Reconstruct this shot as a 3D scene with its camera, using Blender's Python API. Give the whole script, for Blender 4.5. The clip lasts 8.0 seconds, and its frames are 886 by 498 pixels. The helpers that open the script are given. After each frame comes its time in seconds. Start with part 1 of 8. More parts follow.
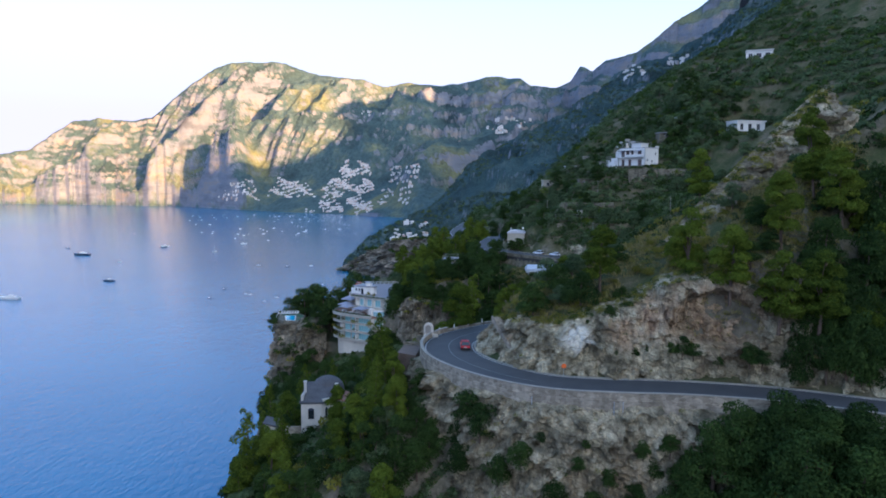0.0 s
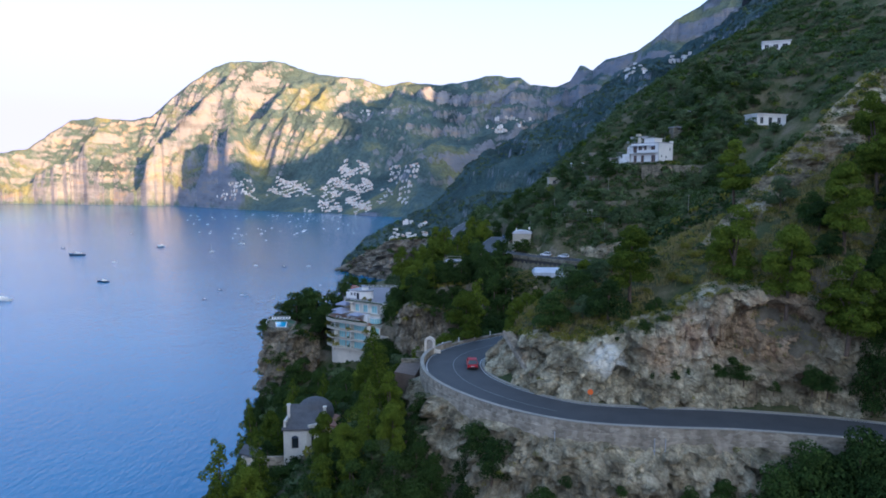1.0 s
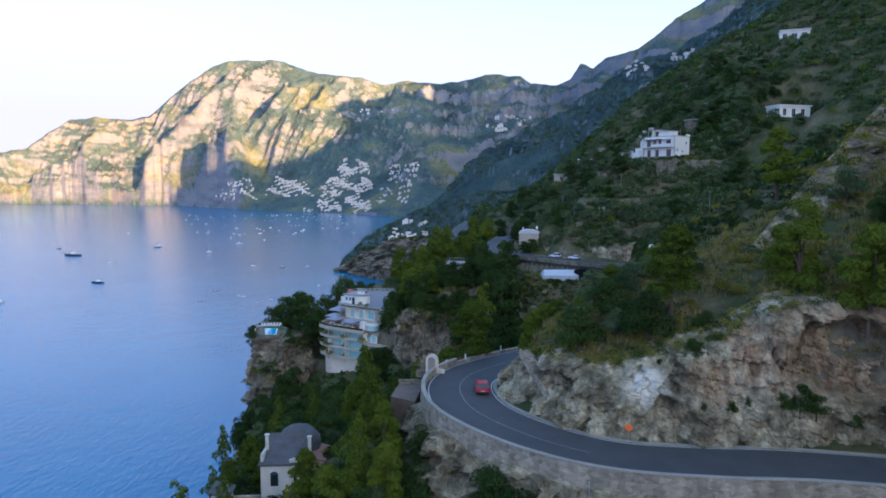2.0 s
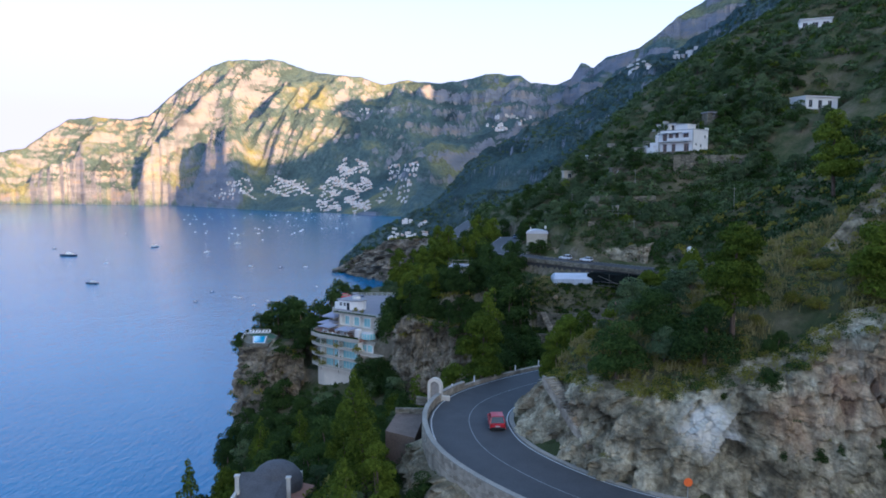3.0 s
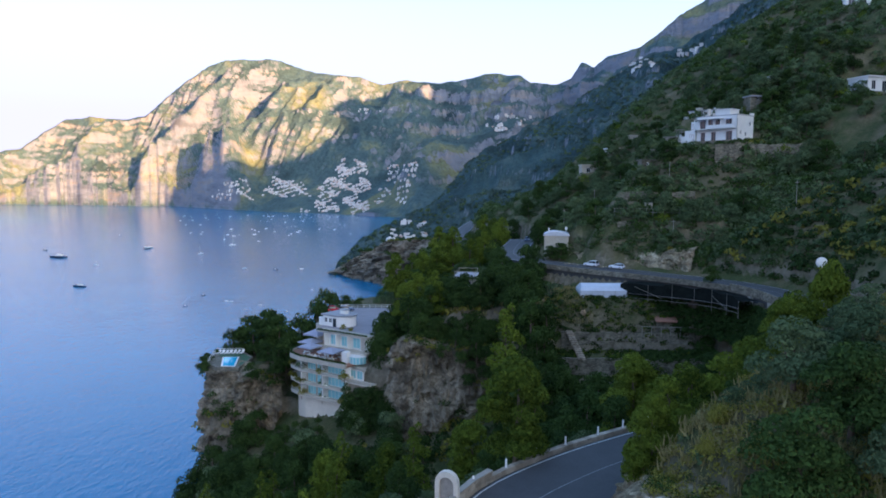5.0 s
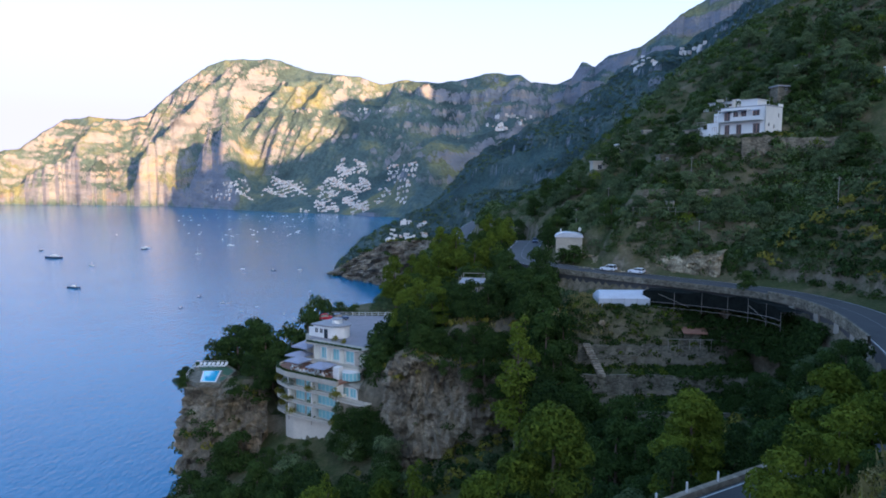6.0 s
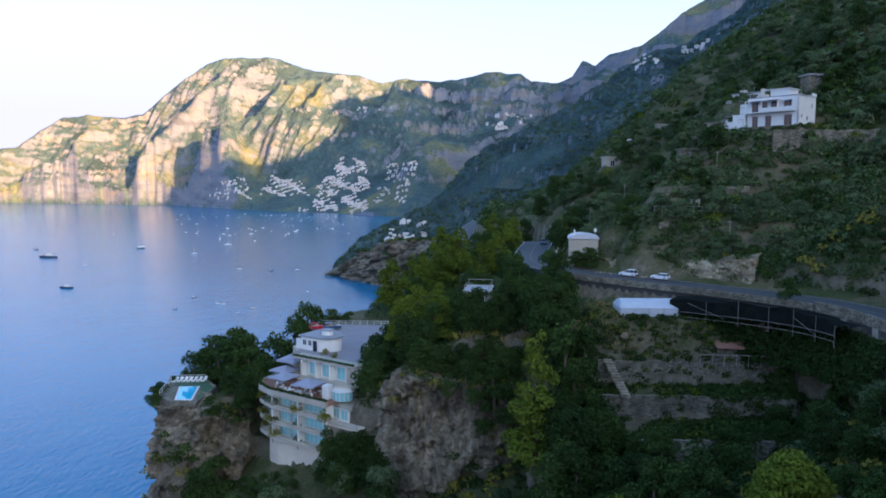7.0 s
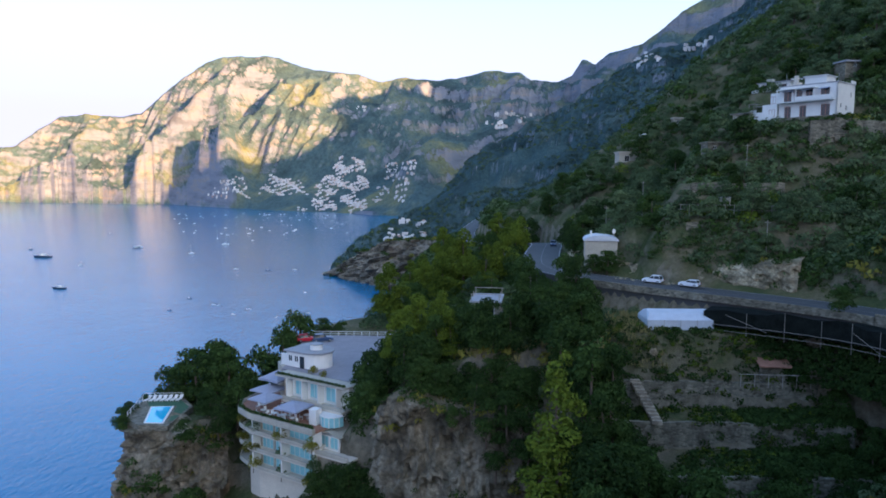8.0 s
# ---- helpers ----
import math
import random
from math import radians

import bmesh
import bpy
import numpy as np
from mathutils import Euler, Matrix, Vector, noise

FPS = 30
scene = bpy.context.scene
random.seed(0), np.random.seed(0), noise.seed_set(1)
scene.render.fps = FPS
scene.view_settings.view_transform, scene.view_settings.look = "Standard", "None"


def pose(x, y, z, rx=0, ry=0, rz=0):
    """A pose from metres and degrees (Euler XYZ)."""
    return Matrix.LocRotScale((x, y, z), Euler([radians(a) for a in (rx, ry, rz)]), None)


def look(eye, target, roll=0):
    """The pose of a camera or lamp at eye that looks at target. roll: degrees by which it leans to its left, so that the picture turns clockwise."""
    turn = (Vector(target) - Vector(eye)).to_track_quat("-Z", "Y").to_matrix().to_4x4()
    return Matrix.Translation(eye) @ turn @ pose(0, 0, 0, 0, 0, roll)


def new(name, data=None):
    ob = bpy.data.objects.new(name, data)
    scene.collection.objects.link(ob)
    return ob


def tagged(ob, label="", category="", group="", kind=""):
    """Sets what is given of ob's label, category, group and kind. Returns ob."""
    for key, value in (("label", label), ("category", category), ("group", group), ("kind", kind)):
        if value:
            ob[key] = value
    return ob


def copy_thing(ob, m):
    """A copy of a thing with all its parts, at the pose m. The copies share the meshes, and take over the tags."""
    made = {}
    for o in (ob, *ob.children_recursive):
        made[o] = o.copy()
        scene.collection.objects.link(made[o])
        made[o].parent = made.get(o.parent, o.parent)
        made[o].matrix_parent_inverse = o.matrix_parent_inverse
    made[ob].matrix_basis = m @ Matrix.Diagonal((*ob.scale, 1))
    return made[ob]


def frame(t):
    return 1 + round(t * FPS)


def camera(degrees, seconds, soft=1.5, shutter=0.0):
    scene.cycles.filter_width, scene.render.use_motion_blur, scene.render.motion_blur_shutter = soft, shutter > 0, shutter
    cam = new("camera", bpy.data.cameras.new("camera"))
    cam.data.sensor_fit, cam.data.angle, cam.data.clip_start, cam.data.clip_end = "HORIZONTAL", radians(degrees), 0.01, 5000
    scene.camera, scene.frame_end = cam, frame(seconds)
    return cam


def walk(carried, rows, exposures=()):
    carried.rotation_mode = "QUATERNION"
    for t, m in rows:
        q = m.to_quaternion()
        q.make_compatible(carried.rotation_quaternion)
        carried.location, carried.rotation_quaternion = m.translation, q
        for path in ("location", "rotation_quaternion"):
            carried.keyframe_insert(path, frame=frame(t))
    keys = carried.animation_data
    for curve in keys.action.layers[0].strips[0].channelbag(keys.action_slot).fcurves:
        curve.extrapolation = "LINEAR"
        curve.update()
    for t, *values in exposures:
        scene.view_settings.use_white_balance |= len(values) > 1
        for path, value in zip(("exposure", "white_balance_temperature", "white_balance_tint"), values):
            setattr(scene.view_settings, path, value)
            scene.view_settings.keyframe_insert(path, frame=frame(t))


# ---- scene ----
cam = camera(66.0, 8.0, soft=1.75)
PATH = [
    (0, (5.613, 4.208, 150.84), (5.509, 6.196, 150.653), 0.2),
    (0.5, (4.906, 12.018, 150.457), (4.803, 14.007, 150.269), 0.2),
    (1, (4.129, 19.855, 150.012), (4.027, 21.843, 149.824), 0.2),
    (1.5, (3.425, 27.687, 149.56), (3.323, 29.675, 149.37), 0.1),
    (3, (1.307, 50.747, 148.007), (1.206, 52.735, 147.817), 0.1),
    (3.5, (0.558, 58.485, 147.493), (0.458, 60.474, 147.304), 0.1),
    (4, (-0.115, 66.136, 147.013), (-0.214, 68.124, 146.824), 0.1),
    (4.5, (-0.824, 73.566, 146.57), (-0.922, 75.554, 146.382), 0.1),
    (6, (-2.864, 96.19, 145.34), (-2.962, 98.178, 145.153), 0.1),
    (6.5, (-3.509, 103.706, 144.996), (-3.607, 105.695, 144.808), 0.1),
    (7, (-4.253, 111.085, 144.646), (-4.349, 113.074, 144.457), 0.2),
    (7.5, (-4.944, 118.366, 144.309), (-5.04, 120.355, 144.12), 0.2),
    (8, (-5.643, 125.657, 144.032), (-5.737, 127.646, 143.841), 0.2),
]
walk(cam, [(t, look(e, g, r)) for t, e, g, r in PATH], [(0, 2.06, 5570, 10), (8, 2.06, 5570, 10)])

# ---------------------------------------------------------------- light
SUN_BEARING, SUN_HEIGHT = 137.0, 11.0        # degrees clockwise from +y, and above the horizon
world = bpy.data.worlds.new("sky")
scene.world = world
world.use_nodes = True
wn, wl = world.node_tree.nodes, world.node_tree.links
wn.clear()
sky = wn.new("ShaderNodeTexSky")
sky.sky_type, sky.sun_disc = "NISHITA", False
sky.sun_elevation, sky.sun_rotation = radians(SUN_HEIGHT), radians(SUN_BEARING)
sky.altitude, sky.air_density, sky.dust_density, sky.ozone_density = 100, 0.85, 2.5, 1.5
bg = wn.new("ShaderNodeBackground")
bg.inputs["Strength"].default_value = 0.15
wo = wn.new("ShaderNodeOutputWorld")
# morning haze whitens the sky towards the horizon
way = wn.new("ShaderNodeSeparateXYZ")
wl.new(wn.new("ShaderNodeTexCoord").outputs["Generated"], way.inputs[0])
low = wn.new("ShaderNodeMapRange")
low.interpolation_type = "SMOOTHSTEP"
low.inputs["From Min"].default_value, low.inputs["From Max"].default_value = 0.08, 0.42
low.inputs["To Min"].default_value, low.inputs["To Max"].default_value = 1.0, 0.0
wl.new(way.outputs["Z"], low.inputs["Value"])
haze = wn.new("ShaderNodeMix")
haze.data_type = "RGBA"
wl.new(low.outputs[0], haze.inputs[0])
wl.new(sky.outputs[0], haze.inputs[6])
haze.inputs[7].default_value = (1.66, 1.51, 1.88, 1)
wl.new(haze.outputs[2], bg.inputs[0])
wl.new(bg.outputs[0], wo.inputs[0])

sun = new("sun", bpy.data.lights.new("sun", "SUN"))
sun.data.energy, sun.data.angle, sun.data.color = 3.8, radians(0.6), (1.0, 0.53, 0.19)
to_sun = Vector((math.sin(radians(SUN_BEARING)), math.cos(radians(SUN_BEARING)), math.tan(radians(SUN_HEIGHT))))
sun.matrix_world = look((0, 0, 900), Vector((0, 0, 900)) - to_sun)

# ---------------------------------------------------------------- noise
RNG = np.random.default_rng(7)
TABLE = RNG.random(4096)


def lattice(*ints):
    h = np.zeros(ints[0].shape, dtype=np.int64)
    for v, k in zip(ints, (73856093, 19349663, 83492791)):
        h ^= v.astype(np.int64) * k
    h = (h ^ (h >> 13)) * 1274126177
    return TABLE[(h ^ (h >> 16)) & 4095]


def vnoise(x, y, z=None):
    """Smooth value noise in 0..1, on arrays, in two or three dimensions."""
    x, y = np.asarray(x, float), np.asarray(y, float)
    z = np.zeros_like(x) if z is None else np.asarray(z, float)
    xi, yi, zi = np.floor(x), np.floor(y), np.floor(z)
    f = [a * a * (3 - 2 * a) for a in (x - xi, y - yi, z - zi)]
    total = 0
    for i in (0, 1):
        for j in (0, 1):
            for k in (0, 1):
                w = (f[0] if i else 1 - f[0]) * (f[1] if j else 1 - f[1]) * (f[2] if k else 1 - f[2])
                total = total + w * lattice(xi + i, yi + j, zi + k)
    return total


def fbm(x, y, z=None, octaves=4, ridged=False):
    total, amp, freq, norm = 0, 1.0, 1.0, 0.0
    for o in range(octaves):
        n = vnoise(x * freq + 17.3 * o, y * freq - 9.1 * o, None if z is None else z * freq + 5.7 * o)
        n = 1 - abs(2 * n - 1) if ridged else n
        total, norm = total + amp * n, norm + amp
        amp, freq = amp * 0.5, freq * 2.03
    return total / norm


def cells(x, y, z, lean=0.9):
    """Broken blocks: each cell of a jittered lattice is a slab of its own height, tilted its own way."""
    xi, yi, zi = np.floor(x), np.floor(y), np.floor(z)
    best, value = np.full(x.shape, 9.0), np.zeros(x.shape)
    for i in (-1, 0, 1):
        for j in (-1, 0, 1):
            for k in (-1, 0, 1):
                a, b, c = xi + i, yi + j, zi + k
                p, q, r = a + lattice(a, b, c) - x, b + lattice(a + 71, b, c) - y, c + lattice(a, b + 37, c) - z
                d = p * p + q * q + r * r
                near = d < best
                best = np.where(near, d, best)
                slab = lattice(a, b, c + 53) + lean * (p * (lattice(a + 19, b, c) - 0.5) + q * (lattice(a, b + 23, c) - 0.5) + r * (lattice(a, b, c + 29) - 0.3))
                value = np.where(near, slab, value)
    return value, np.sqrt(best)


def smooth(e0, e1, x):
    k = np.clip((x - e0) / (e1 - e0), 0, 1)
    return k * k * (3 - 2 * k)


# ---------------------------------------------------------------- materials
def shader(name, rough=0.85, metal=0.0, spec=0.3):
    m = bpy.data.materials.new(name)
    m.use_nodes = True
    b = m.node_tree.nodes["Principled BSDF"]
    b.inputs["Roughness"].default_value, b.inputs["Metallic"].default_value = rough, metal
    b.inputs["Specular IOR Level"].default_value = spec
    return m, m.node_tree.nodes, m.node_tree.links, b


def coords(n, l, scale=(1, 1, 1), obj=False):
    """World-sized coordinates, stretched by scale."""
    src = n.new("ShaderNodeTexCoord").outputs["Object"] if obj else n.new("ShaderNodeNewGeometry").outputs["Position"]
    mp = n.new("ShaderNodeMapping")
    mp.inputs["Scale"].default_value = scale
    l.new(src, mp.inputs["Vector"])
    return mp.outputs[0]


def noise_tex(n, l, vec, scale, detail=6, rough=0.6):
    t = n.new("ShaderNodeTexNoise")
    t.inputs["Scale"].default_value, t.inputs["Detail"].default_value, t.inputs["Roughness"].default_value = scale, detail, rough
    l.new(vec, t.inputs["Vector"])
    return t.outputs["Fac"]


def ramp(n, l, fac, stops):
    r = n.new("ShaderNodeValToRGB")
    while len(r.color_ramp.elements) < len(stops):
        r.color_ramp.elements.new(0.5)
    for e, (p, c) in zip(r.color_ramp.elements, stops):
        e.position, e.color = p, (*c, 1) if len(c) == 3 else c
    l.new(fac, r.inputs[0])
    return r.outputs[0]


def mix(n, l, fac, a, b, mode="MIX"):
    m = n.new("ShaderNodeMix")
    m.data_type, m.blend_type = "RGBA", mode
    if hasattr(fac, "node"):
        l.new(fac, m.inputs["Factor"])
    else:
        m.inputs["Factor"].default_value = fac
    for s, v in (("A", a), ("B", b)):
        sock = [i for i in m.inputs if i.name == s and i.type == "RGBA"][0]
        if hasattr(v, "node"):
            l.new(v, sock)
        else:
            sock.default_value = (*v, 1)
    return [o for o in m.outputs if o.type == "RGBA"][0]


def bump(n, l, b, height, strength=0.5, dist=0.1):
    k = n.new("ShaderNodeBump")
    k.inputs["Strength"].default_value, k.inputs["Distance"].default_value = strength, dist
    l.new(height, k.inputs["Height"])
    l.new(k.outputs[0], b.inputs["Normal"])


def steepness(n, l):
    """The upward part of the surface's own normal, 1 on the flat and 0 on a wall."""
    sep = n.new("ShaderNodeSeparateXYZ")
    l.new(n.new("ShaderNodeNewGeometry").outputs["True Normal"], sep.inputs[0])
    return sep.outputs["Z"]


def math_node(n, l, op, a, b=0.0, c=0.0):
    k = n.new("ShaderNodeMath")
    k.operation = op
    for i, v in enumerate((a, b, c)):
        if hasattr(v, "node"):
            l.new(v, k.inputs[i])
        else:
            k.inputs[i].default_value = v
    return k.outputs[0]


def plain(name, colour, rough=0.8, metal=0.0, spec=0.4, vary=0.12, scale=0.8, relief=0.15):
    """A plain surface with faint grime at two scales."""
    m, n, l, b = shader(name, rough, metal, spec)
    v = coords(n, l)
    f = mix(n, l, 0.5, noise_tex(n, l, v, scale), noise_tex(n, l, v, scale * 9))
    lo = tuple(c * (1 - vary * 1.6) for c in colour)
    hi = tuple(min(1, c * (1 + vary)) for c in colour)
    l.new(ramp(n, l, f, [(0.3, lo), (0.7, hi)]), b.inputs["Base Color"])
    bump(n, l, b, noise_tex(n, l, v, scale * 14), relief, 0.02)
    return m


def spot(n, l, centre, radius):
    """1 at a place, falling to 0 at the radius, with a ragged edge."""
    d = n.new("ShaderNodeVectorMath")
    d.operation = "DISTANCE"
    geo = n.new("ShaderNodeNewGeometry").outputs["Position"]
    l.new(geo, d.inputs[0])
    d.inputs[1].default_value = centre
    ragged = math_node(n, l, "ADD", d.outputs["Value"], math_node(n, l, "MULTIPLY", noise_tex(n, l, geo, 0.35, 6, 0.65), radius * 0.9))
    return ramp(n, l, math_node(n, l, "DIVIDE", ragged, radius * 2), [(0.42, (1, 1, 1)), (0.62, (0, 0, 0))])


def rock_material(name, grey, pale, ochre, amount, scale=1.0, rust=(), scar=()):
    m, n, l, b = shader(name, 0.9, 0, 0.2)
    v = coords(n, l)
    streak = coords(n, l, (1, 1, 0.22))
    base = ramp(n, l, noise_tex(n, l, v, 0.35 * scale, 8, 0.65), [(0.36, tuple(c * 0.42 for c in grey)), (0.5, grey), (0.64, pale)])
    stain = ramp(n, l, noise_tex(n, l, streak, 0.16 * scale, 5), [(0.62 - amount, (0, 0, 0)), (0.78 - amount, (1, 1, 1))])
    col = mix(n, l, stain, base, ochre)
    for centre, radius in rust:
        warm = ramp(n, l, noise_tex(n, l, streak, 0.5, 6, 0.65), [(0.35, (0.25, 0.165, 0.11)), (0.5, ochre), (0.66, (0.54, 0.43, 0.32))])
        col = mix(n, l, spot(n, l, centre, radius), col, warm)
    dark = ramp(n, l, noise_tex(n, l, streak, 1.1 * scale, 6, 0.7), [(0.40, (0.34, 0.325, 0.30)), (0.54, (1, 1, 1))])
    col = mix(n, l, 0.50, col, dark, "MULTIPLY")
    grit = ramp(n, l, noise_tex(n, l, v, 2.6 * scale, 5, 0.7), [(0.38, (0.45, 0.43, 0.40)), (0.56, (1.15, 1.14, 1.1))])
    col = mix(n, l, 0.38, col, grit, "MULTIPLY")
    for centre, radius in scar:
        col = mix(n, l, spot(n, l, centre, radius), col, ramp(n, l, noise_tex(n, l, v, 0.9, 6, 0.7), [(0.30, pale), (0.50, (0.73, 0.70, 0.61))]))
    scrub = ramp(n, l, mix(n, l, 0.55, steepness(n, l), noise_tex(n, l, v, 0.5 * scale, 5)), [(0.66, (0, 0, 0)), (0.82, (0.8, 0.8, 0.8))])
    col = mix(n, l, scrub, col, (0.15, 0.135, 0.075))
    vor = n.new("ShaderNodeTexVoronoi")
    vor.feature = "DISTANCE_TO_EDGE"
    vor.inputs["Scale"].default_value = 0.45 * scale
    warp = mix(n, l, 0.12, coords(n, l, (1, 1, 1.4)), noise_tex(n, l, v, 0.6 * scale, 4), "ADD")
    l.new(warp, vor.inputs["Vector"])
    crack = ramp(n, l, vor.outputs["Distance"], [(0.0, (0, 0, 0)), (0.09, (1, 1, 1))])
    col = mix(n, l, 0.35, col, ramp(n, l, vor.outputs["Distance"], [(0.0, (0.38, 0.36, 0.33)), (0.05, (1, 1, 1))]), "MULTIPLY")
    patch = ramp(n, l, noise_tex(n, l, v, 0.11 * scale, 6, 0.6), [(0.36, (0.62, 0.58, 0.52)), (0.6, (1.12, 1.10, 1.06))])
    col = mix(n, l, 1.0, col, patch, "MULTIPLY")
    l.new(col, b.inputs["Base Color"])
    bump(n, l, b, mix(n, l, 0.12, noise_tex(n, l, v, 1.3 * scale, 10, 0.72), crack), 0.9, 0.6 / scale)
    return m


ROCK_ROAD = rock_material("limestone_cut", (0.38, 0.34, 0.235), (0.70, 0.64, 0.47), (0.48, 0.355, 0.225), 0.02, rust=[((42, 109, 131.5), 10.5), ((33, 108.5, 130.5), 6), ((27.6, 106.0, 128.6), 4.2), ((9.8, 113.4, 126.2), 2.0)], scar=[((20.4, 106.6, 128.2), 3.8)])
ROCK_LOW = rock_material("limestone_low", (0.37, 0.325, 0.225), (0.64, 0.565, 0.405), (0.42, 0.31, 0.19), 0.06)
ROCK_SEA = rock_material("limestone_sea", (0.235, 0.205, 0.152), (0.41, 0.36, 0.275), (0.34, 0.25, 0.155), 0.08, 0.6)


def ground_material():
    m, n, l, b = shader("hillside", 0.95, 0, 0.15)
    v = coords(n, l)
    grass = ramp(n, l, noise_tex(n, l, v, 0.09, 8, 0.7), [(0.30, (0.045, 0.066, 0.024)), (0.44, (0.085, 0.100, 0.038)), (0.55, (0.150, 0.135, 0.070)), (0.68, (0.23, 0.19, 0.125))])
    fine = ramp(n, l, noise_tex(n, l, v, 1.7, 6, 0.7), [(0.3, (0.5, 0.5, 0.5)), (0.7, (1, 1, 1))])
    grass = mix(n, l, 0.8, grass, fine, "MULTIPLY")
    stone = ramp(n, l, noise_tex(n, l, v, 0.7, 8, 0.7), [(0.3, (0.085, 0.075, 0.048)), (0.7, (0.25, 0.215, 0.155))])
    up = math_node(n, l, "ADD", steepness(n, l), math_node(n, l, "MULTIPLY", noise_tex(n, l, v, 0.25, 5), 0.5))
    l.new(mix(n, l, ramp(n, l, up, [(0.60, (0, 0, 0)), (0.84, (1, 1, 1))]), stone, grass), b.inputs["Base Color"])
    bump(n, l, b, noise_tex(n, l, v, 2.2, 8, 0.75), 0.9, 0.35)
    return m


def mountain_material(name, green, dry, rock, ochre, scale, bare=0.72, soft=0.12):
    """Scrub on the gentler ground, bare limestone bands where it is steep."""
    m, n, l, b = shader(name, 0.95, 0, 0.1)
    v = coords(n, l, (scale, scale, scale))
    band = coords(n, l, (scale * 0.6, scale * 0.6, scale * 2.2))
    veg = ramp(n, l, noise_tex(n, l, v, 0.8, 7, 0.6), [(0.34, tuple(c * 0.62 for c in green)), (0.5, green), (0.66, dry)])
    speck = ramp(n, l, noise_tex(n, l, v, 16.0, 4, 0.7), [(0.35, (0.55, 0.55, 0.55)), (0.62, (1, 1, 1))])
    veg = mix(n, l, 0.75, veg, speck, "MULTIPLY")
    stone = ramp(n, l, noise_tex(n, l, band, 1.6, 9, 0.65), [(0.32, tuple(c * 0.62 for c in rock)), (0.5, rock), (0.68, ochre)])
    up = math_node(n, l, "ADD", steepness(n, l), math_node(n, l, "MULTIPLY", noise_tex(n, l, v, 2.2, 7, 0.65), 0.75))
    l.new(mix(n, l, ramp(n, l, up, [(bare, (0, 0, 0)), (bare + soft, (1, 1, 1))]), stone, veg), b.inputs["Base Color"])
    bump(n, l, b, noise_tex(n, l, v, 6.0, 8, 0.75), 0.6, 0.25 / scale)
    return m


GROUND = ground_material()
# hill greens and greys carry a blue shift that imitates aerial haze
HAZY_HILL = mountain_material("coast_hill", (0.068, 0.117, 0.118), (0.117, 0.156, 0.140), (0.255, 0.272, 0.310), (0.33, 0.315, 0.305), 0.014, 0.60, 0.16)
# the range's scrub and limestone are tinted blue to stand in for distance haze
HAZY_RANGE = mountain_material("hazy_mountain_rock", (0.112, 0.172, 0.168), (0.275, 0.280, 0.145), (0.27, 0.285, 0.325), (0.39, 0.315, 0.245), 0.0040, 0.60, 0.18)


def sea_material():
    m, n, l, b = shader("sea_water", 0.15, 0, 0.39)
    b.inputs["IOR"].default_value = 1.33
    v = coords(n, l)
    l.new(ramp(n, l, noise_tex(n, l, v, 0.004, 4), [(0.35, (0.003, 0.125, 0.265)), (0.65, (0.005, 0.160, 0.315))]), b.inputs["Base Color"])
    wave = mix(n, l, 0.35, noise_tex(n, l, coords(n, l, (1, 0.55, 1)), 0.10, 6, 0.6), noise_tex(n, l, coords(n, l, (1, 0.6, 1)), 0.025, 4, 0.6))
    wave = mix(n, l, 0.42, wave, noise_tex(n, l, coords(n, l, (1, 0.45, 1)), 0.32, 4, 0.65))
    bump(n, l, b, wave, 0.95, 1.25)
    return m


SEA = sea_material()


def asphalt_material():
    m, n, l, b = shader("asphalt", 0.75, 0, 0.35)
    v = coords(n, l)
    c = mix(n, l, 0.5, noise_tex(n, l, v, 0.35, 5), noise_tex(n, l, v, 6, 5))
    l.new(ramp(n, l, c, [(0.3, (0.046, 0.046, 0.046)), (0.7, (0.080, 0.079, 0.078))]), b.inputs["Base Color"])
    bump(n, l, b, noise_tex(n, l, v, 25), 0.3, 0.01)
    return m


ASPHALT = asphalt_material()


def masonry_material(name, lo, hi, scale=1.6):
    m, n, l, b = shader(name, 0.9, 0, 0.2)
    v = coords(n, l)
    br = n.new("ShaderNodeTexVoronoi")
    br.inputs["Scale"].default_value = scale
    l.new(coords(n, l, (1, 1, 1.7)), br.inputs["Vector"])
    tone = n.new("ShaderNodeSeparateColor")
    l.new(br.outputs["Color"], tone.inputs[0])
    col = ramp(n, l, tone.outputs[0], [(0.0, lo), (1.0, hi)])
    col = mix(n, l, 0.9, col, ramp(n, l, noise_tex(n, l, coords(n, l, (1, 1, 0.3)), 0.5, 6), [(0.33, (0.5, 0.5, 0.5)), (0.62, (1, 1, 1))]), "MULTIPLY")
    l.new(col, b.inputs["Base Color"])
    bump(n, l, b, br.outputs["Distance"], 0.6, -0.15)
    return m


WALL_STONE = masonry_material("wall_stone", (0.27, 0.23, 0.17), (0.44, 0.38, 0.29))
WALL_DARK = masonry_material("terrace_stone", (0.125, 0.115, 0.082), (0.27, 0.245, 0.185), 2.0)
CONCRETE = plain("concrete", (0.31, 0.285, 0.235), 0.9, vary=0.2, scale=0.4)
WHITE = plain("white_render", (0.74, 0.725, 0.68), 0.85, vary=0.06, scale=0.5)
CREAM = plain("cream_render", (0.62, 0.56, 0.46), 0.9, vary=0.12, scale=0.4)
LINE = plain("road_paint", (0.52, 0.52, 0.49), 0.7, vary=0.2, scale=2.0)
LINE_FAINT = plain("worn_road_paint", (0.24, 0.24, 0.24), 0.7, vary=0.35, scale=1.2)
BARK = plain("bark", (0.12, 0.085, 0.06), 0.95, vary=0.35, scale=2.0, relief=0.6)


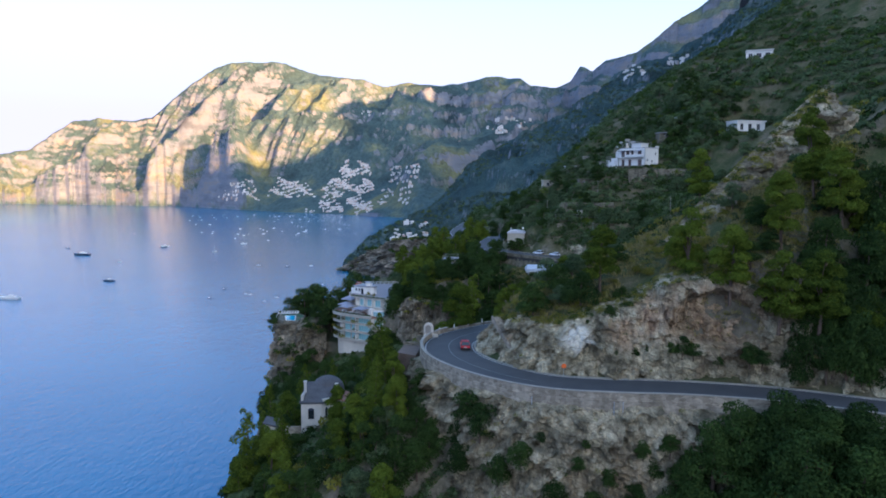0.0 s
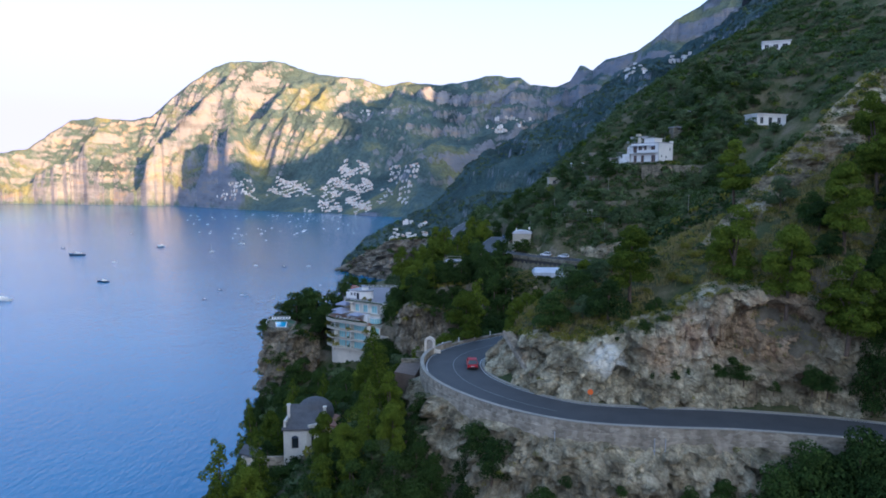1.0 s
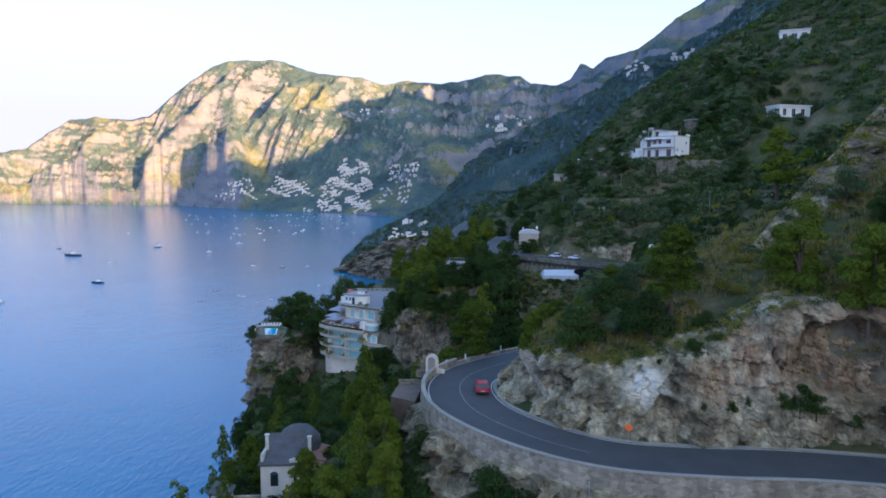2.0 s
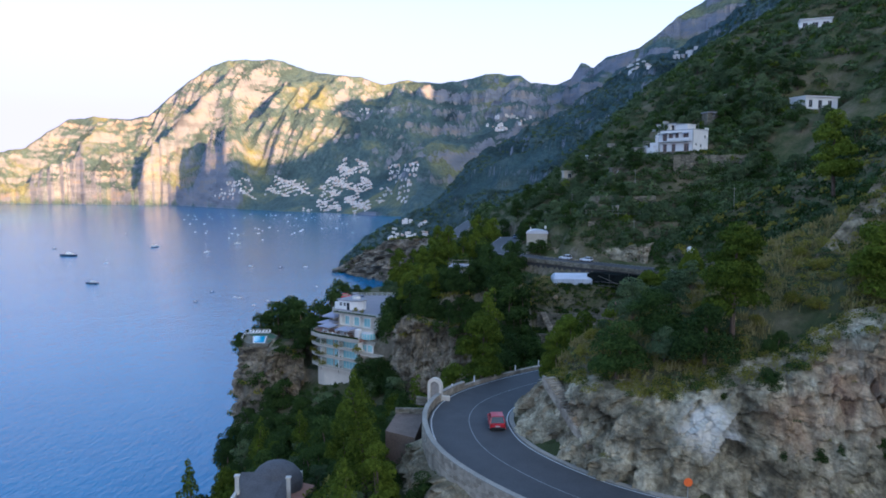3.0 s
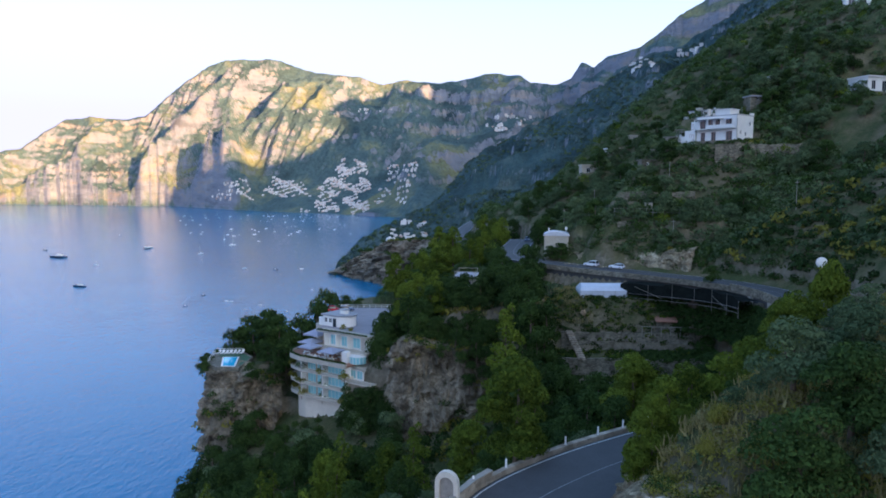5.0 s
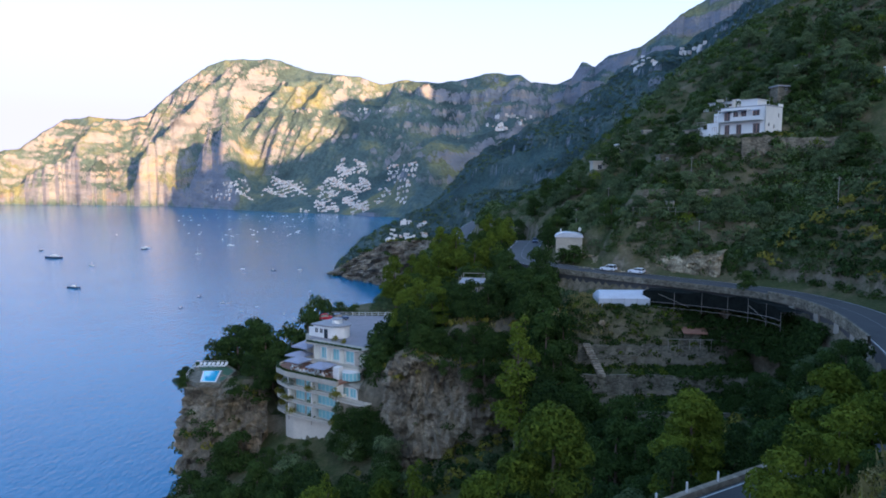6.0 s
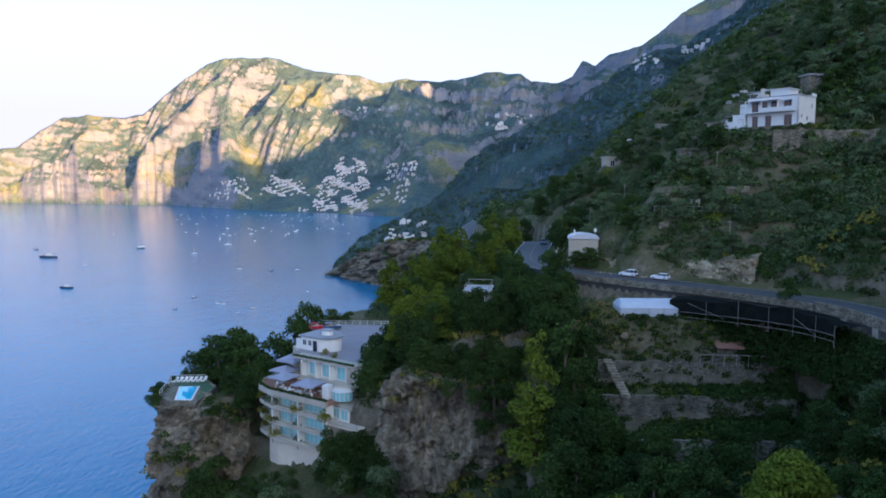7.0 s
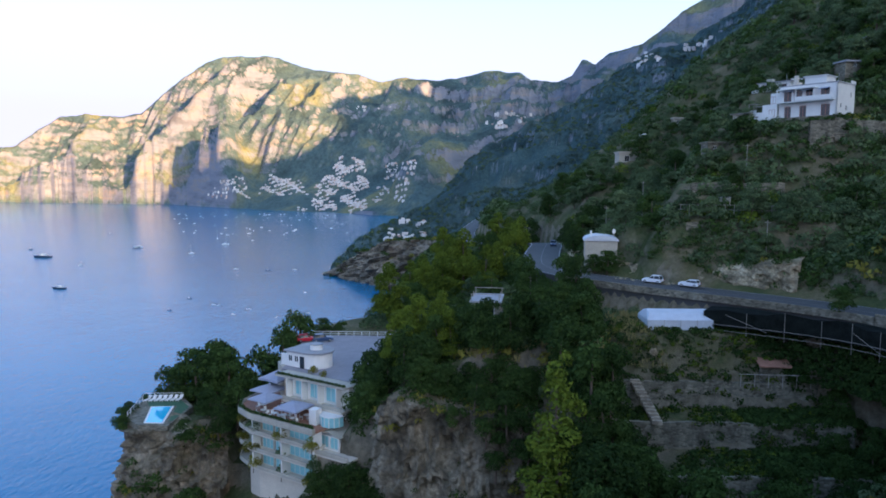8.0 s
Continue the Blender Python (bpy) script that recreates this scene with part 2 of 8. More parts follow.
def leaf_material(name, dark, light):
    m, n, l, b = shader(name, 0.85, 0, 0.1)
    geo = n.new("ShaderNodeNewGeometry")
    tone = mix(n, l, 0.45, geo.outputs["Random Per Island"], n.new("ShaderNodeObjectInfo").outputs["Random"])
    l.new(ramp(n, l, tone, [(0.15, dark), (0.85, light)]), b.inputs["Base Color"])
    b.inputs["Subsurface Weight"].default_value = 0.0
    tr = n.new("ShaderNodeBsdfTranslucent")
    l.new(ramp(n, l, tone, [(0.15, dark), (0.85, light)]), tr.inputs[0])
    ms = n.new("ShaderNodeMixShader")
    ms.inputs[0].default_value = 0.25
    l.new(b.outputs[0], ms.inputs[1])
    l.new(tr.outputs[0], ms.inputs[2])
    l.new(ms.outputs[0], n["Material Output"].inputs[0])
    return m


LEAF_PINE = leaf_material("pine_needles", (0.044, 0.070, 0.008), (0.140, 0.180, 0.020))
LEAF_OAK = leaf_material("oak_leaves", (0.019, 0.037, 0.010), (0.060, 0.100, 0.022))
LEAF_OLIVE = leaf_material("olive_leaves", (0.050, 0.080, 0.034), (0.136, 0.180, 0.080))
LEAF_BRUSH = leaf_material("brush_leaves", (0.105, 0.104, 0.016), (0.27, 0.245, 0.046))
# distant leaves: haze painted in as extra blue
LEAF_HAZE = leaf_material("hazy_scrub_leaves", (0.050, 0.086, 0.072), (0.100, 0.140, 0.108))
GRASS = leaf_material("dry_grass", (0.14, 0.12, 0.042), (0.32, 0.27, 0.11))


# ---------------------------------------------------------------- mesh helpers
def mesh_of(name, verts, faces, mat, shade=False):
    """A mesh from arrays of corners and of equal-sided faces."""
    me = bpy.data.meshes.new(name)
    verts, faces = np.asarray(verts, np.float32), np.asarray(faces, np.int32)
    k = faces.shape[1]
    me.vertices.add(len(verts))
    me.vertices.foreach_set("co", verts.ravel())
    me.loops.add(faces.size)
    me.loops.foreach_set("vertex_index", faces.ravel())
    me.polygons.add(len(faces))
    me.polygons.foreach_set("loop_start", np.arange(0, faces.size, k, dtype=np.int32))
    me.polygons.foreach_set("use_smooth", np.full(len(faces), shade))
    me.update(calc_edges=True)
    me.materials.append(mat)
    return me


def grid_faces(rows, cols):
    i = (np.arange(rows - 1)[:, None] * cols + np.arange(cols - 1)).ravel()
    return np.stack([i, i + 1, i + cols + 1, i + cols], 1)


def sheet(name, x, y, z, mat, shade=True):
    return new(name, mesh_of(name, np.stack([x.ravel(), y.ravel(), z.ravel()], 1), grid_faces(*x.shape), mat, shade))


def part(name, bm, material, parent=None, label=""):
    """Links a bmesh as one mesh object under a thing or under a part."""
    me = bpy.data.meshes.new(name)
    bm.to_mesh(me)
    bm.free()
    me.materials.append(material)
    ob = new(name, me)
    ob.parent = parent
    return tagged(ob, label)


def box(bm, x0, y0, z0, x1, y1, z1, bevel=0.0, m=None):
    r = bmesh.ops.create_cube(bm, size=1)
    t = Matrix.Translation(((x0 + x1) / 2, (y0 + y1) / 2, (z0 + z1) / 2)) @ Matrix.Diagonal((x1 - x0, y1 - y0, z1 - z0, 1))
    bmesh.ops.transform(bm, matrix=(m @ t) if m else t, verts=r["verts"])
    if bevel:
        es = list({e for v in r["verts"] for e in v.link_edges})
        bmesh.ops.bevel(bm, geom=es, offset=bevel, segments=2, affect="EDGES", profile=0.5)
    return bm


def boxed(*a, **k):
    return box(bmesh.new(), *a, **k)


def rod(bm, a, b, r0, r1=None, sides=7):
    a, b = Vector(a), Vector(b)
    r = bmesh.ops.create_cone(bm, cap_ends=True, segments=sides, radius1=r0, radius2=r0 if r1 is None else r1, depth=(b - a).length)
    bmesh.ops.transform(bm, matrix=Matrix.Translation((a + b) / 2) @ (b - a).to_track_quat("Z", "Y").to_matrix().to_4x4(), verts=r["verts"])
    return bm


def thing(name, m, label, category, group="", kind=""):
    e = new(name)
    e.matrix_world = m
    return tagged(e, label, category, group, kind)


# ---------------------------------------------------------------- the road's line and the lie of the land
ROAD = np.array([(120, 67, 121), (90, 82.6, 121.4), (74, 89.2, 121.7), (65, 92.0, 121.8), (58, 93.9, 121.9), (51.5, 96.6, 121.95), (45, 98.6, 122), (34, 100.1, 122.1), (25, 100.1, 122.2),
                 (17, 100.9, 122.3), (11.3, 103.7, 122.4), (6.4, 108.4, 122.4), (2.6, 113.7, 122.5), (0.9, 119, 122.5), (0.6, 124.3, 122.6),
                 (2.4, 129.3, 122.7), (6.9, 134, 122.9), (12.5, 138.5, 123), (21, 144, 123.2), (34, 152.5, 123.4), (45.5, 166, 123.7), (52.5, 181, 124),
                 (56.5, 195, 124.4), (58.5, 207, 124.8), (57.8, 218, 125), (54, 227, 125.2), (47, 235, 125.3), (38, 242, 125.5), (29, 248.5, 125.7),
                 (20, 255.5, 126), (12.5, 262, 126.4), (9.2, 270, 126.8)])
ROAD = np.vstack([ROAD, [(9.5, 282, 127), (11.8, 300, 127.2), (14.5, 322, 127), (11, 345, 125), (3, 380, 121), (-6, 430, 119), (-10, 500, 118), (0, 600, 120), (20, 720, 122)]])


def glide(pts, step):
    """A smooth line through points, cut at even steps."""
    out = []
    p = np.vstack([2 * pts[0] - pts[1], pts, 2 * pts[-1] - pts[-2]])
    for i in range(1, len(p) - 2):
        k = max(2, int(np.linalg.norm(p[i + 1] - p[i]) / step))
        for t in np.arange(k) / k:
            out.append(0.5 * (2 * p[i] + (p[i + 1] - p[i - 1]) * t + (2 * p[i - 1] - 5 * p[i] + 4 * p[i + 1] - p[i + 2]) * t * t
                              + (3 * p[i] - p[i - 1] - 3 * p[i + 1] + p[i + 2]) * t ** 3))
    return np.array(out + [pts[-1]])


LANE = glide(ROAD, 1.5)
HALF = 4.35
SEA_LEVEL = 16.0


def beside(x, y):
    """Distance from the road's middle, above zero on the hill's side, and the road's nearest point."""
    shape, x, y = x.shape, x.ravel(), y.ravel()
    d, where = np.empty(x.size), np.empty(x.size, int)
    tangent = np.gradient(LANE[:, :2], axis=0)
    for a in range(0, x.size, 20000):
        s = slice(a, a + 20000)
        q = (x[s, None] - LANE[None, :, 0]) ** 2 + (y[s, None] - LANE[None, :, 1]) ** 2
        k = q.argmin(1)
        cross = tangent[k, 0] * (y[s] - LANE[k, 1]) - tangent[k, 1] * (x[s] - LANE[k, 0])
        d[s], where[s] = np.sqrt(q[np.arange(len(k)), k]) * np.where(cross > 0, -1, 1), k
    return d.reshape(shape), where.reshape(shape)


def lie(x, y):
    """The height of the ground."""
    x, y = np.broadcast_arrays(np.asarray(x, float), np.asarray(y, float))
    d, k = beside(x, y)
    rx, ry, rz = LANE[k, 0], LANE[k, 1], LANE[k, 2]
    nose = smooth(66, 46, rx) * smooth(153, 142, ry)
    south = smooth(-1, 5, rx) * smooth(112, 104, ry) * smooth(47, 37, rx)
    rough = fbm(x * 0.06, y * 0.06, octaves=5) - 0.5
    e = np.maximum(d - HALF - 0.8, 0)
    cut = 2.0 + 4.0 * nose + 6.0 * nose * np.exp(-((rx - 41) / 12) ** 2)
    up = rz + cut * smooth(1.5, 6.5 + 3 * nose * smooth(24, 32, rx), e) + e * (0.50 - 0.12 * nose + 0.17 * smooth(20, 60, e)) + rough * np.minimum(e, 22) * 0.35
    up += 9.0 * (fbm(x * 0.016 + 11, y * 0.016, octaves=4) - 0.5) * smooth(50, 140, e)
    up += 2.0 * (fbm(x * 0.02 + 40, y * 0.02, octaves=3) - 0.5) * smooth(20, 60, e)
    g = np.maximum(-d - HALF + 0.6, 0)
    down = rz - (3.2 + 11 * south) * smooth(0.0, 1.3, g) - g * 0.52 + rough * np.minimum(g, 18) * 0.3
    z = np.where(d > 0, up, down)
    # the stony spine above the cutting
    spine = np.array([(33, 116, 135.5), (46, 124, 144.5), (56, 131, 152.5), (68, 139, 162), (82, 149, 173), (112, 168, 192)])
    for (ax, ay, az), (bx, by, bz) in zip(spine, spine[1:]):
        k = np.clip(((x - ax) * (bx - ax) + (y - ay) * (by - ay)) / ((bx - ax) ** 2 + (by - ay) ** 2), 0, 1)
        away = np.hypot(x - ax - k * (bx - ax), y - ay - k * (by - ay))
        z = np.where(d > HALF + 4, np.maximum(z, np.minimum(az + k * (bz - az) - 0.62 * away + rough * 6, rz + cut * smooth(1.5, 7, e) + e * 0.95)), z)
    # the knoll behind the ridge
    knoll = 149.0 - 0.75 * np.hypot(x - 54, y - 153) + rough * 4
    z = np.where(d > HALF + 4, np.maximum(z, np.minimum(knoll, rz + 2 + e * 1.6)), z)
    # terraced gardens under the far stretch of road
    steps = np.interp(y, [196, 206, 212.8, 213.2, 221.8, 222.2, 227.8, 228.4, 233.0, 240], [96, 101.5, 102, 106, 106.3, 110, 110.4, 114.4, 121, 121.5])
    inside = smooth(13, 19, x) * smooth(56, 50, x) * smooth(194, 204, y) * (d < -HALF - 1)
    z = z + (np.minimum(steps, rz - 1.5) - z) * inside
    # the shelf that carries the hotel and the garden houses
    edge = np.interp(x, [-80, -60, -50, -46, -36, -24, -18, 0, 8, 13, 18], [234, 229, 231, 231, 222, 216, 215, 212.5, 215, 224, 232])
    back = np.interp(x, [-80, -72, -60, -40, -25, -15], [247, 252, 262, 268, 300, 420])
    shelf = np.interp(x, [-75, -68, -50, -47.5, -40, -32, -24, -15, -5, 8, 20], [101, 103.8, 103.8, 96, 96, 98, 108, 115.5, 120.5, 122.2, 124])
    yard = smooth(238, 241, y + (x + 36) * 0.5) * smooth(-44, -40, x) * smooth(-8, -16, x)
    shelf = shelf + np.maximum(113.0 - shelf, 0) * yard
    shelf = shelf - (7.0 - 6.2 * smooth(0, 6, x)) * np.maximum(edge + 3.0 + 3.0 * smooth(8, 2, x) - y, 0) - 2.2 * np.maximum(y - back, 0) - 8 * np.maximum(-63.5 - x, 0) - 4 * np.maximum(x - 13, 0)
    z = np.where(d < -HALF, np.maximum(z, shelf), z)
    # levelled plots of the houses on the slope
    for px, py, r, h in ((36, 263, 4, 137.9), (43, 261, 5, 137.9), (50, 257.5, 5, 137.9), (56, 254.5, 4, 137.8), (44, 266.5, 3.6, 140.5), (52, 265, 4.5, 140.5), (41, 272, 3.6, 144.2), (48, 273, 5, 144.2), (55, 273, 4, 144.4), (28, 268, 2.5, 135.5), (68, 284, 9.5, 157.6), (57.5, 285.5, 5.5, 156.9), (53, 288.5, 3.6, 156.3), (75, 277.5, 6, 157.2), (82, 278, 5.4, 157.2), (70, 305.5, 6, 166.2), (39.5, 328, 5, 149.9), (47.5, 285, 4, 149.2), (111, 282, 9, 170.5), (139, 347, 10, 210.0)):
        z = np.maximum(z, h - 1.6 * np.maximum(np.hypot(x - px, y - py) - r, 0))
    # the shoulder that closes the slope, above the far houses
    crest = np.interp(x, [0, 6.5, 20.7, 40.7, 60, 72, 84.8, 103.4, 123.3, 152, 223, 400], [128, 131.5, 138.6, 154.3, 170.5, 182.8, 195.6, 208.4, 218.4, 238, 290, 400]) + rough * 7
    rising = np.minimum(z + np.maximum(crest - z, 0) * smooth(282 + 52 * smooth(96, 128, x), 403, y), rz + 2.5 + 1.4 * e)
    z = np.where(d > HALF + 2, np.maximum(z, rising), z)
    # plots cut back into the slope
    for px, py, r, h in ((110, 278, 9.5, 170.2), (84, 266, 3.5, 151.6), (77.5, 266, 3.5, 150.0), (139, 344, 10.5, 210.3), (80.5, 291, 4.2, 169.3), (90, 300, 3, 178.0), (64, 350, 4.5, 163.0), (54.5, 357, 4.5, 158.0)):
        z = np.minimum(z, h + 1.3 * np.maximum(np.hypot(x - px, y - py) - r, 0))
    # the sea cliff
    rim = np.interp(y, [-80, 60, 90, 120, 160, 200, 228, 240, 255, 265, 290, 330, 420, 560, 720], [-26, -27, -31, -35, -44, -56, -66, -67, -66, -58, -36, -30, -40, -40, -30])
    rim = rim + 5 * (fbm(y * 0.05, y * 0.0, octaves=3) - 0.5)
    z = z - 2.6 * np.maximum(rim - x, 0) - 0.25 * np.maximum(rim + 14 - x, 0)
    return np.maximum(z, SEA_LEVEL - 6)


def shoulder(x, y):
    """How far the hill has fallen behind its last shoulder."""
    return 0.95 * np.maximum(y - 406, 0) * smooth(8, 30, x)


gx = np.concatenate([np.arange(-190, -80, 5), np.arange(-80, 75, 1.1), np.arange(75, 150, 2.5), np.arange(150, 700, 12)])
gy = np.concatenate([np.arange(-160, 60, 6), np.arange(60, 275, 1.1), np.arange(275, 420, 2.5), np.arange(420, 740, 8)])
GX, GY = np.meshgrid(gx, gy)
GZ = lie(GX, GY)
GZ = GZ - shoulder(GX, GY)
GD, GK = beside(GX, GY)
GZ = np.where((GD > -HALF + 0.7) & (GD < HALF + 0.7), LANE[GK, 2] - 0.25, GZ)
ground = tagged(sheet("ground", GX, GY, GZ, GROUND), "steep green and rocky coastal hillside", "hillside", kind="structure")


def at(x, y):
    return float(lie(np.array([x]), np.array([y]))[0])


# sea
sx = np.concatenate([np.linspace(-30000, -3000, 8), np.linspace(-2600, 2600, 40), np.linspace(3000, 30000, 8)])
sy = np.concatenate([np.linspace(-20000, -300, 6), np.linspace(0, 4990, 50), np.linspace(6000, 30000, 6)])
SX, SY = np.meshgrid(sx, sy)
tagged(sheet("water", SX, SY, SX * 0 + SEA_LEVEL, SEA), "calm blue sea reflecting the morning sky", "sea", kind="structure")

# far range: bearings (sideways over ahead) with the skyline's rise, its distance and the shore's distance
EYE = np.array((0.3, 62.0, 147.0))
SKYLINE = np.array([(-0.95, 0.03), (-0.717, 0.048), (-0.681, 0.053), (-0.645, 0.076), (-0.609, 0.095), (-0.57, 0.099), (-0.523, 0.094), (-0.489, 0.100),
                    (-0.453, 0.129), (-0.427, 0.149), (-0.393, 0.171), (-0.367, 0.180), (-0.309, 0.181), (-0.284, 0.177), (-0.243, 0.163), (-0.168, 0.154),
                    (-0.135, 0.143), (-0.103, 0.149), (-0.053, 0.145), (-0.013, 0.151), (0.011, 0.157), (0.060, 0.156), (0.076, 0.144), (0.112, 0.142)])
SKYLINE = np.vstack([SKYLINE, [(0.132, 0.150), (0.146, 0.172), (0.153, 0.172), (0.164, 0.166), (0.183, 0.181), (0.227, 0.193), (0.250, 0.208), (0.280, 0.235),
                               (0.311, 0.254), (0.356, 0.288), (0.431, 0.324), (0.60, 0.37), (0.9, 0.40)]])


def ledges(z, rise, warp, amount):
    """Cliff bands and ledges: the slope gathered into uneven steps."""
    h = z / rise + warp
    k = np.floor(h)
    return z + amount * rise * (smooth(0.30, 0.62, h - k) - (h - k))


def far_range():
    u = np.concatenate([np.linspace(-0.95, -0.78, 20), np.linspace(-0.775, 0.45, 640), np.linspace(0.46, 0.9, 30)])
    s = np.concatenate([[-0.06, -0.02], np.linspace(0, 1, 240), [1.03, 1.08, 1.16]])
    U, S = np.meshgrid(u, s)
    rise = np.interp(U, SKYLINE[:, 0], SKYLINE[:, 1]) + 0.005 * (fbm(U * 70, U * 0 + 1.7, octaves=4) - 0.5)
    shore = np.interp(U, [-0.95, -0.70, -0.56, -0.45, -0.40, -0.30, -0.20, -0.15, -0.05, 0.2, 0.9], [4260, 4240, 4130, 3980, 3660, 3200, 2990, 2800, 2600, 2250, 1900])
    crest = np.interp(U, [-0.95, -0.60, -0.30, -0.1, 0.0, 0.10, 0.16, 0.22, 0.3, 0.9], [4860, 4870, 4870, 4750, 4300, 3900, 3560, 3150, 2800, 2500])
    shore = shore + 150 * (fbm(U * 38, U * 0 + 3, octaves=4) - 0.5) * smooth(-0.3, -0.42, U)
    Y = shore + (crest - shore) * S
    X = U * Y
    peak = rise * crest + EYE[2]
    body = np.clip(S, 0, 1)
    west = smooth(-0.2, -0.42, U)
    # spurs that run down towards the sea, with gullies between them
    bend = fbm(X / 700 + 3, Y / 700 + 9, octaves=3) - 0.5
    spur = 1 - abs(2 * vnoise(X / 430 - Y / 560 + 1.1 * bend, X / 1900 + Y / 1900 + 5) - 1)
    crag = fbm(X / 190 - Y / 240 + bend, (X + Y) / 420 - bend, octaves=4, ridged=True)
    fine = fbm((X - Y) / 70, (X + Y) / 110, octaves=3, ridged=True)
    prof = 0.05 * smooth(0, 0.05, S) + 0.95 * (0.62 * body ** 0.85 + 0.38 * smooth(0.35, 1.0, body))
    cliffs = 0.13 * smooth(0, 0.06, S) + 0.87 * (0.70 * body ** 0.9 + 0.30 * smooth(0.50, 0.95, body))
    prof = prof * (1 - west) + west * cliffs
    Z = SEA_LEVEL + (peak - SEA_LEVEL) * prof
    env = smooth(0.02, 0.14, body) * smooth(1.02, 0.80, body)
    Z = Z + env * ((spur - 0.55) * (250 + 190 * west) + (crag - 0.55) * 215 + (fine - 0.5) * 24)
    # the town's bowl is a gentle fan
    bowl = smooth(-0.37, -0.31, U) * smooth(-0.09, -0.14, U) * smooth(0.42, 0.24, S)
    Z = Z + (SEA_LEVEL + 2 + 520 * body ** 1.1 + 40 * (spur - 0.6) + 30 * (crag - 0.5) * smooth(0.05, 0.2, S) - Z) * bowl
    step = ledges(Z, 130, 1.6 * bend + 1.8 * fbm(X / 300, Y / 300 + 2, octaves=4), 0.15 + 0.40 * smooth(-0.15, 0.0, U))
    step = ledges(step, 42, 2.2 * fbm(X / 140 + 7, Y / 140, octaves=3), 0.18)
    Z = Z + (step - Z) * smooth(0.03, 0.10, body) * (1 - 0.85 * bowl) * smooth(1.0, 0.93, body)
    Z = np.minimum(Z, EYE[2] + (rise - 0.006 * (1 - body)) * Y)
    Z = Z - np.maximum(S - 1, 0) * 3500 - np.maximum(-S, 0) * 800
    return tagged(sheet("mountain_range", X + EYE[0], Y + EYE[1], np.where(S <= 0, np.minimum(Z, SEA_LEVEL - 3), np.maximum(Z, SEA_LEVEL + 1)), HAZY_RANGE, False),
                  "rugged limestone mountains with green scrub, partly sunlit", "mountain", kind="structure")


far_range()


def coast_hill():
    """The headland and the rocky hillside between the near slope and the range."""
    line = np.array([(-0.24, -0.16), (-0.218, -0.135), (-0.196, -0.108), (-0.171, -0.082), (-0.12, -0.057), (-0.07, -0.032), (-0.037, 0.001), (-0.004, 0.042), (0.045, 0.066),
                     (0.085, 0.085), (0.125, 0.104), (0.165, 0.126), (0.204, 0.161), (0.243, 0.182), (0.282, 0.192), (0.32, 0.211), (0.358, 0.234), (0.433, 0.279), (0.7, 0.36)])
    u = np.concatenate([np.linspace(-0.24, 0.46, 420), np.linspace(0.47, 0.9, 24)])
    s = np.concatenate([np.linspace(0, 1, 150), [1.04, 1.12, 1.3, 1.6]])
    U, S = np.meshgrid(u, s)
    rise = np.interp(U, line[:, 0], line[:, 1])
    near = np.interp(U, [-0.24, -0.20, -0.15, -0.05, 0.1, 0.9], [1035, 1000, 930, 820, 760, 700])
    crest = np.interp(U, [-0.24, -0.2, -0.1, -0.03, 0.05, 0.2, 0.9], [1060, 1090, 1200, 1500, 1750, 1900, 1900])
    Y = near + (crest - near) * S
    peak = rise * crest + EYE[2]
    foot = np.interp(U, [-0.24, -0.08, 0.0, 0.3, 0.9], [SEA_LEVEL, SEA_LEVEL, 40, 150, 300])
    body = np.clip(S, 0, 1)
    spur = fbm(U * Y / 170, Y / 210, octaves=5, ridged=True)
    env = smooth(0, 0.15, body) * smooth(1.0, 0.8, body) * smooth(-0.22, -0.02, U)
    jump = 0.25 * (1 - smooth(-0.08, 0.12, U) * smooth(0.38, 0.28, U))
    Z = foot + (peak - foot) * (jump * smooth(0, 0.08, S) + (1 - jump) * body) + env * ((spur - 0.55) * 95 + (fbm(U * Y / 45, Y / 60, octaves=4, ridged=True) - 0.5) * 26)
    step = ledges(Z, 60, 1.6 * fbm(U * Y / 150 + 5, Y / 150, octaves=3), 0.30)
    Z = Z + (step - Z) * smooth(0.05, 0.15, body) * smooth(-0.10, 0.02, U) * smooth(1.0, 0.92, body)
    Z = Z + smooth(0.8, 1.0, S) * 20 * (fbm(U * 90, S * 4, octaves=4) - 0.5)
    Z = Z - np.maximum(S - 1, 0) * 900
    return tagged(sheet("coast_hill", U * Y + EYE[0], Y + EYE[1], np.maximum(Z, SEA_LEVEL - 5), HAZY_HILL, False),
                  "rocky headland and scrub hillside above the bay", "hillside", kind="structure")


coast_hill()


def massif(name, ridge, across, half):
    """A high ridge behind the slope that keeps the coast in morning shade."""
    r = glide(np.array(ridge, float), 60)
    A, K = np.meshgrid(np.linspace(-1, 1, 25), np.arange(len(r)), indexing="ij")
    X, Y = r[K, 0] + A * across[0] * half, r[K, 1] + A * across[1] * half
    Z = r[K, 2] * (1 - abs(A)) ** 0.9 + 50 * (fbm(X * 0.004, Y * 0.004, octaves=4) - 0.5) * (1 - abs(A))
    return tagged(sheet(name, X, Y, Z, HAZY_HILL), "high mountain ridge behind the coast", "mountain", kind="structure")


massif("east_ridge", [(500, -1700, 520), (800, -600, 640), (1150, 400, 850), (1300, 900, 940), (1500, 1300, 1000)], (0.86, -0.5), 520)
massif("north_ridge", [(575, 1500, 760), (640, 1500, 830), (820, 1490, 865), (1100, 1480, 880), (1340, 1500, 1000), (1490, 1510, 1110), (1610, 1510, 1290), (1870, 1500, 1450), (2080, 1500, 1400), (2170, 1500, 1330), (2240, 1500, 1480), (2450, 1550, 1640), (2800, 1600, 1800)], (0.1, 1.0), 380)

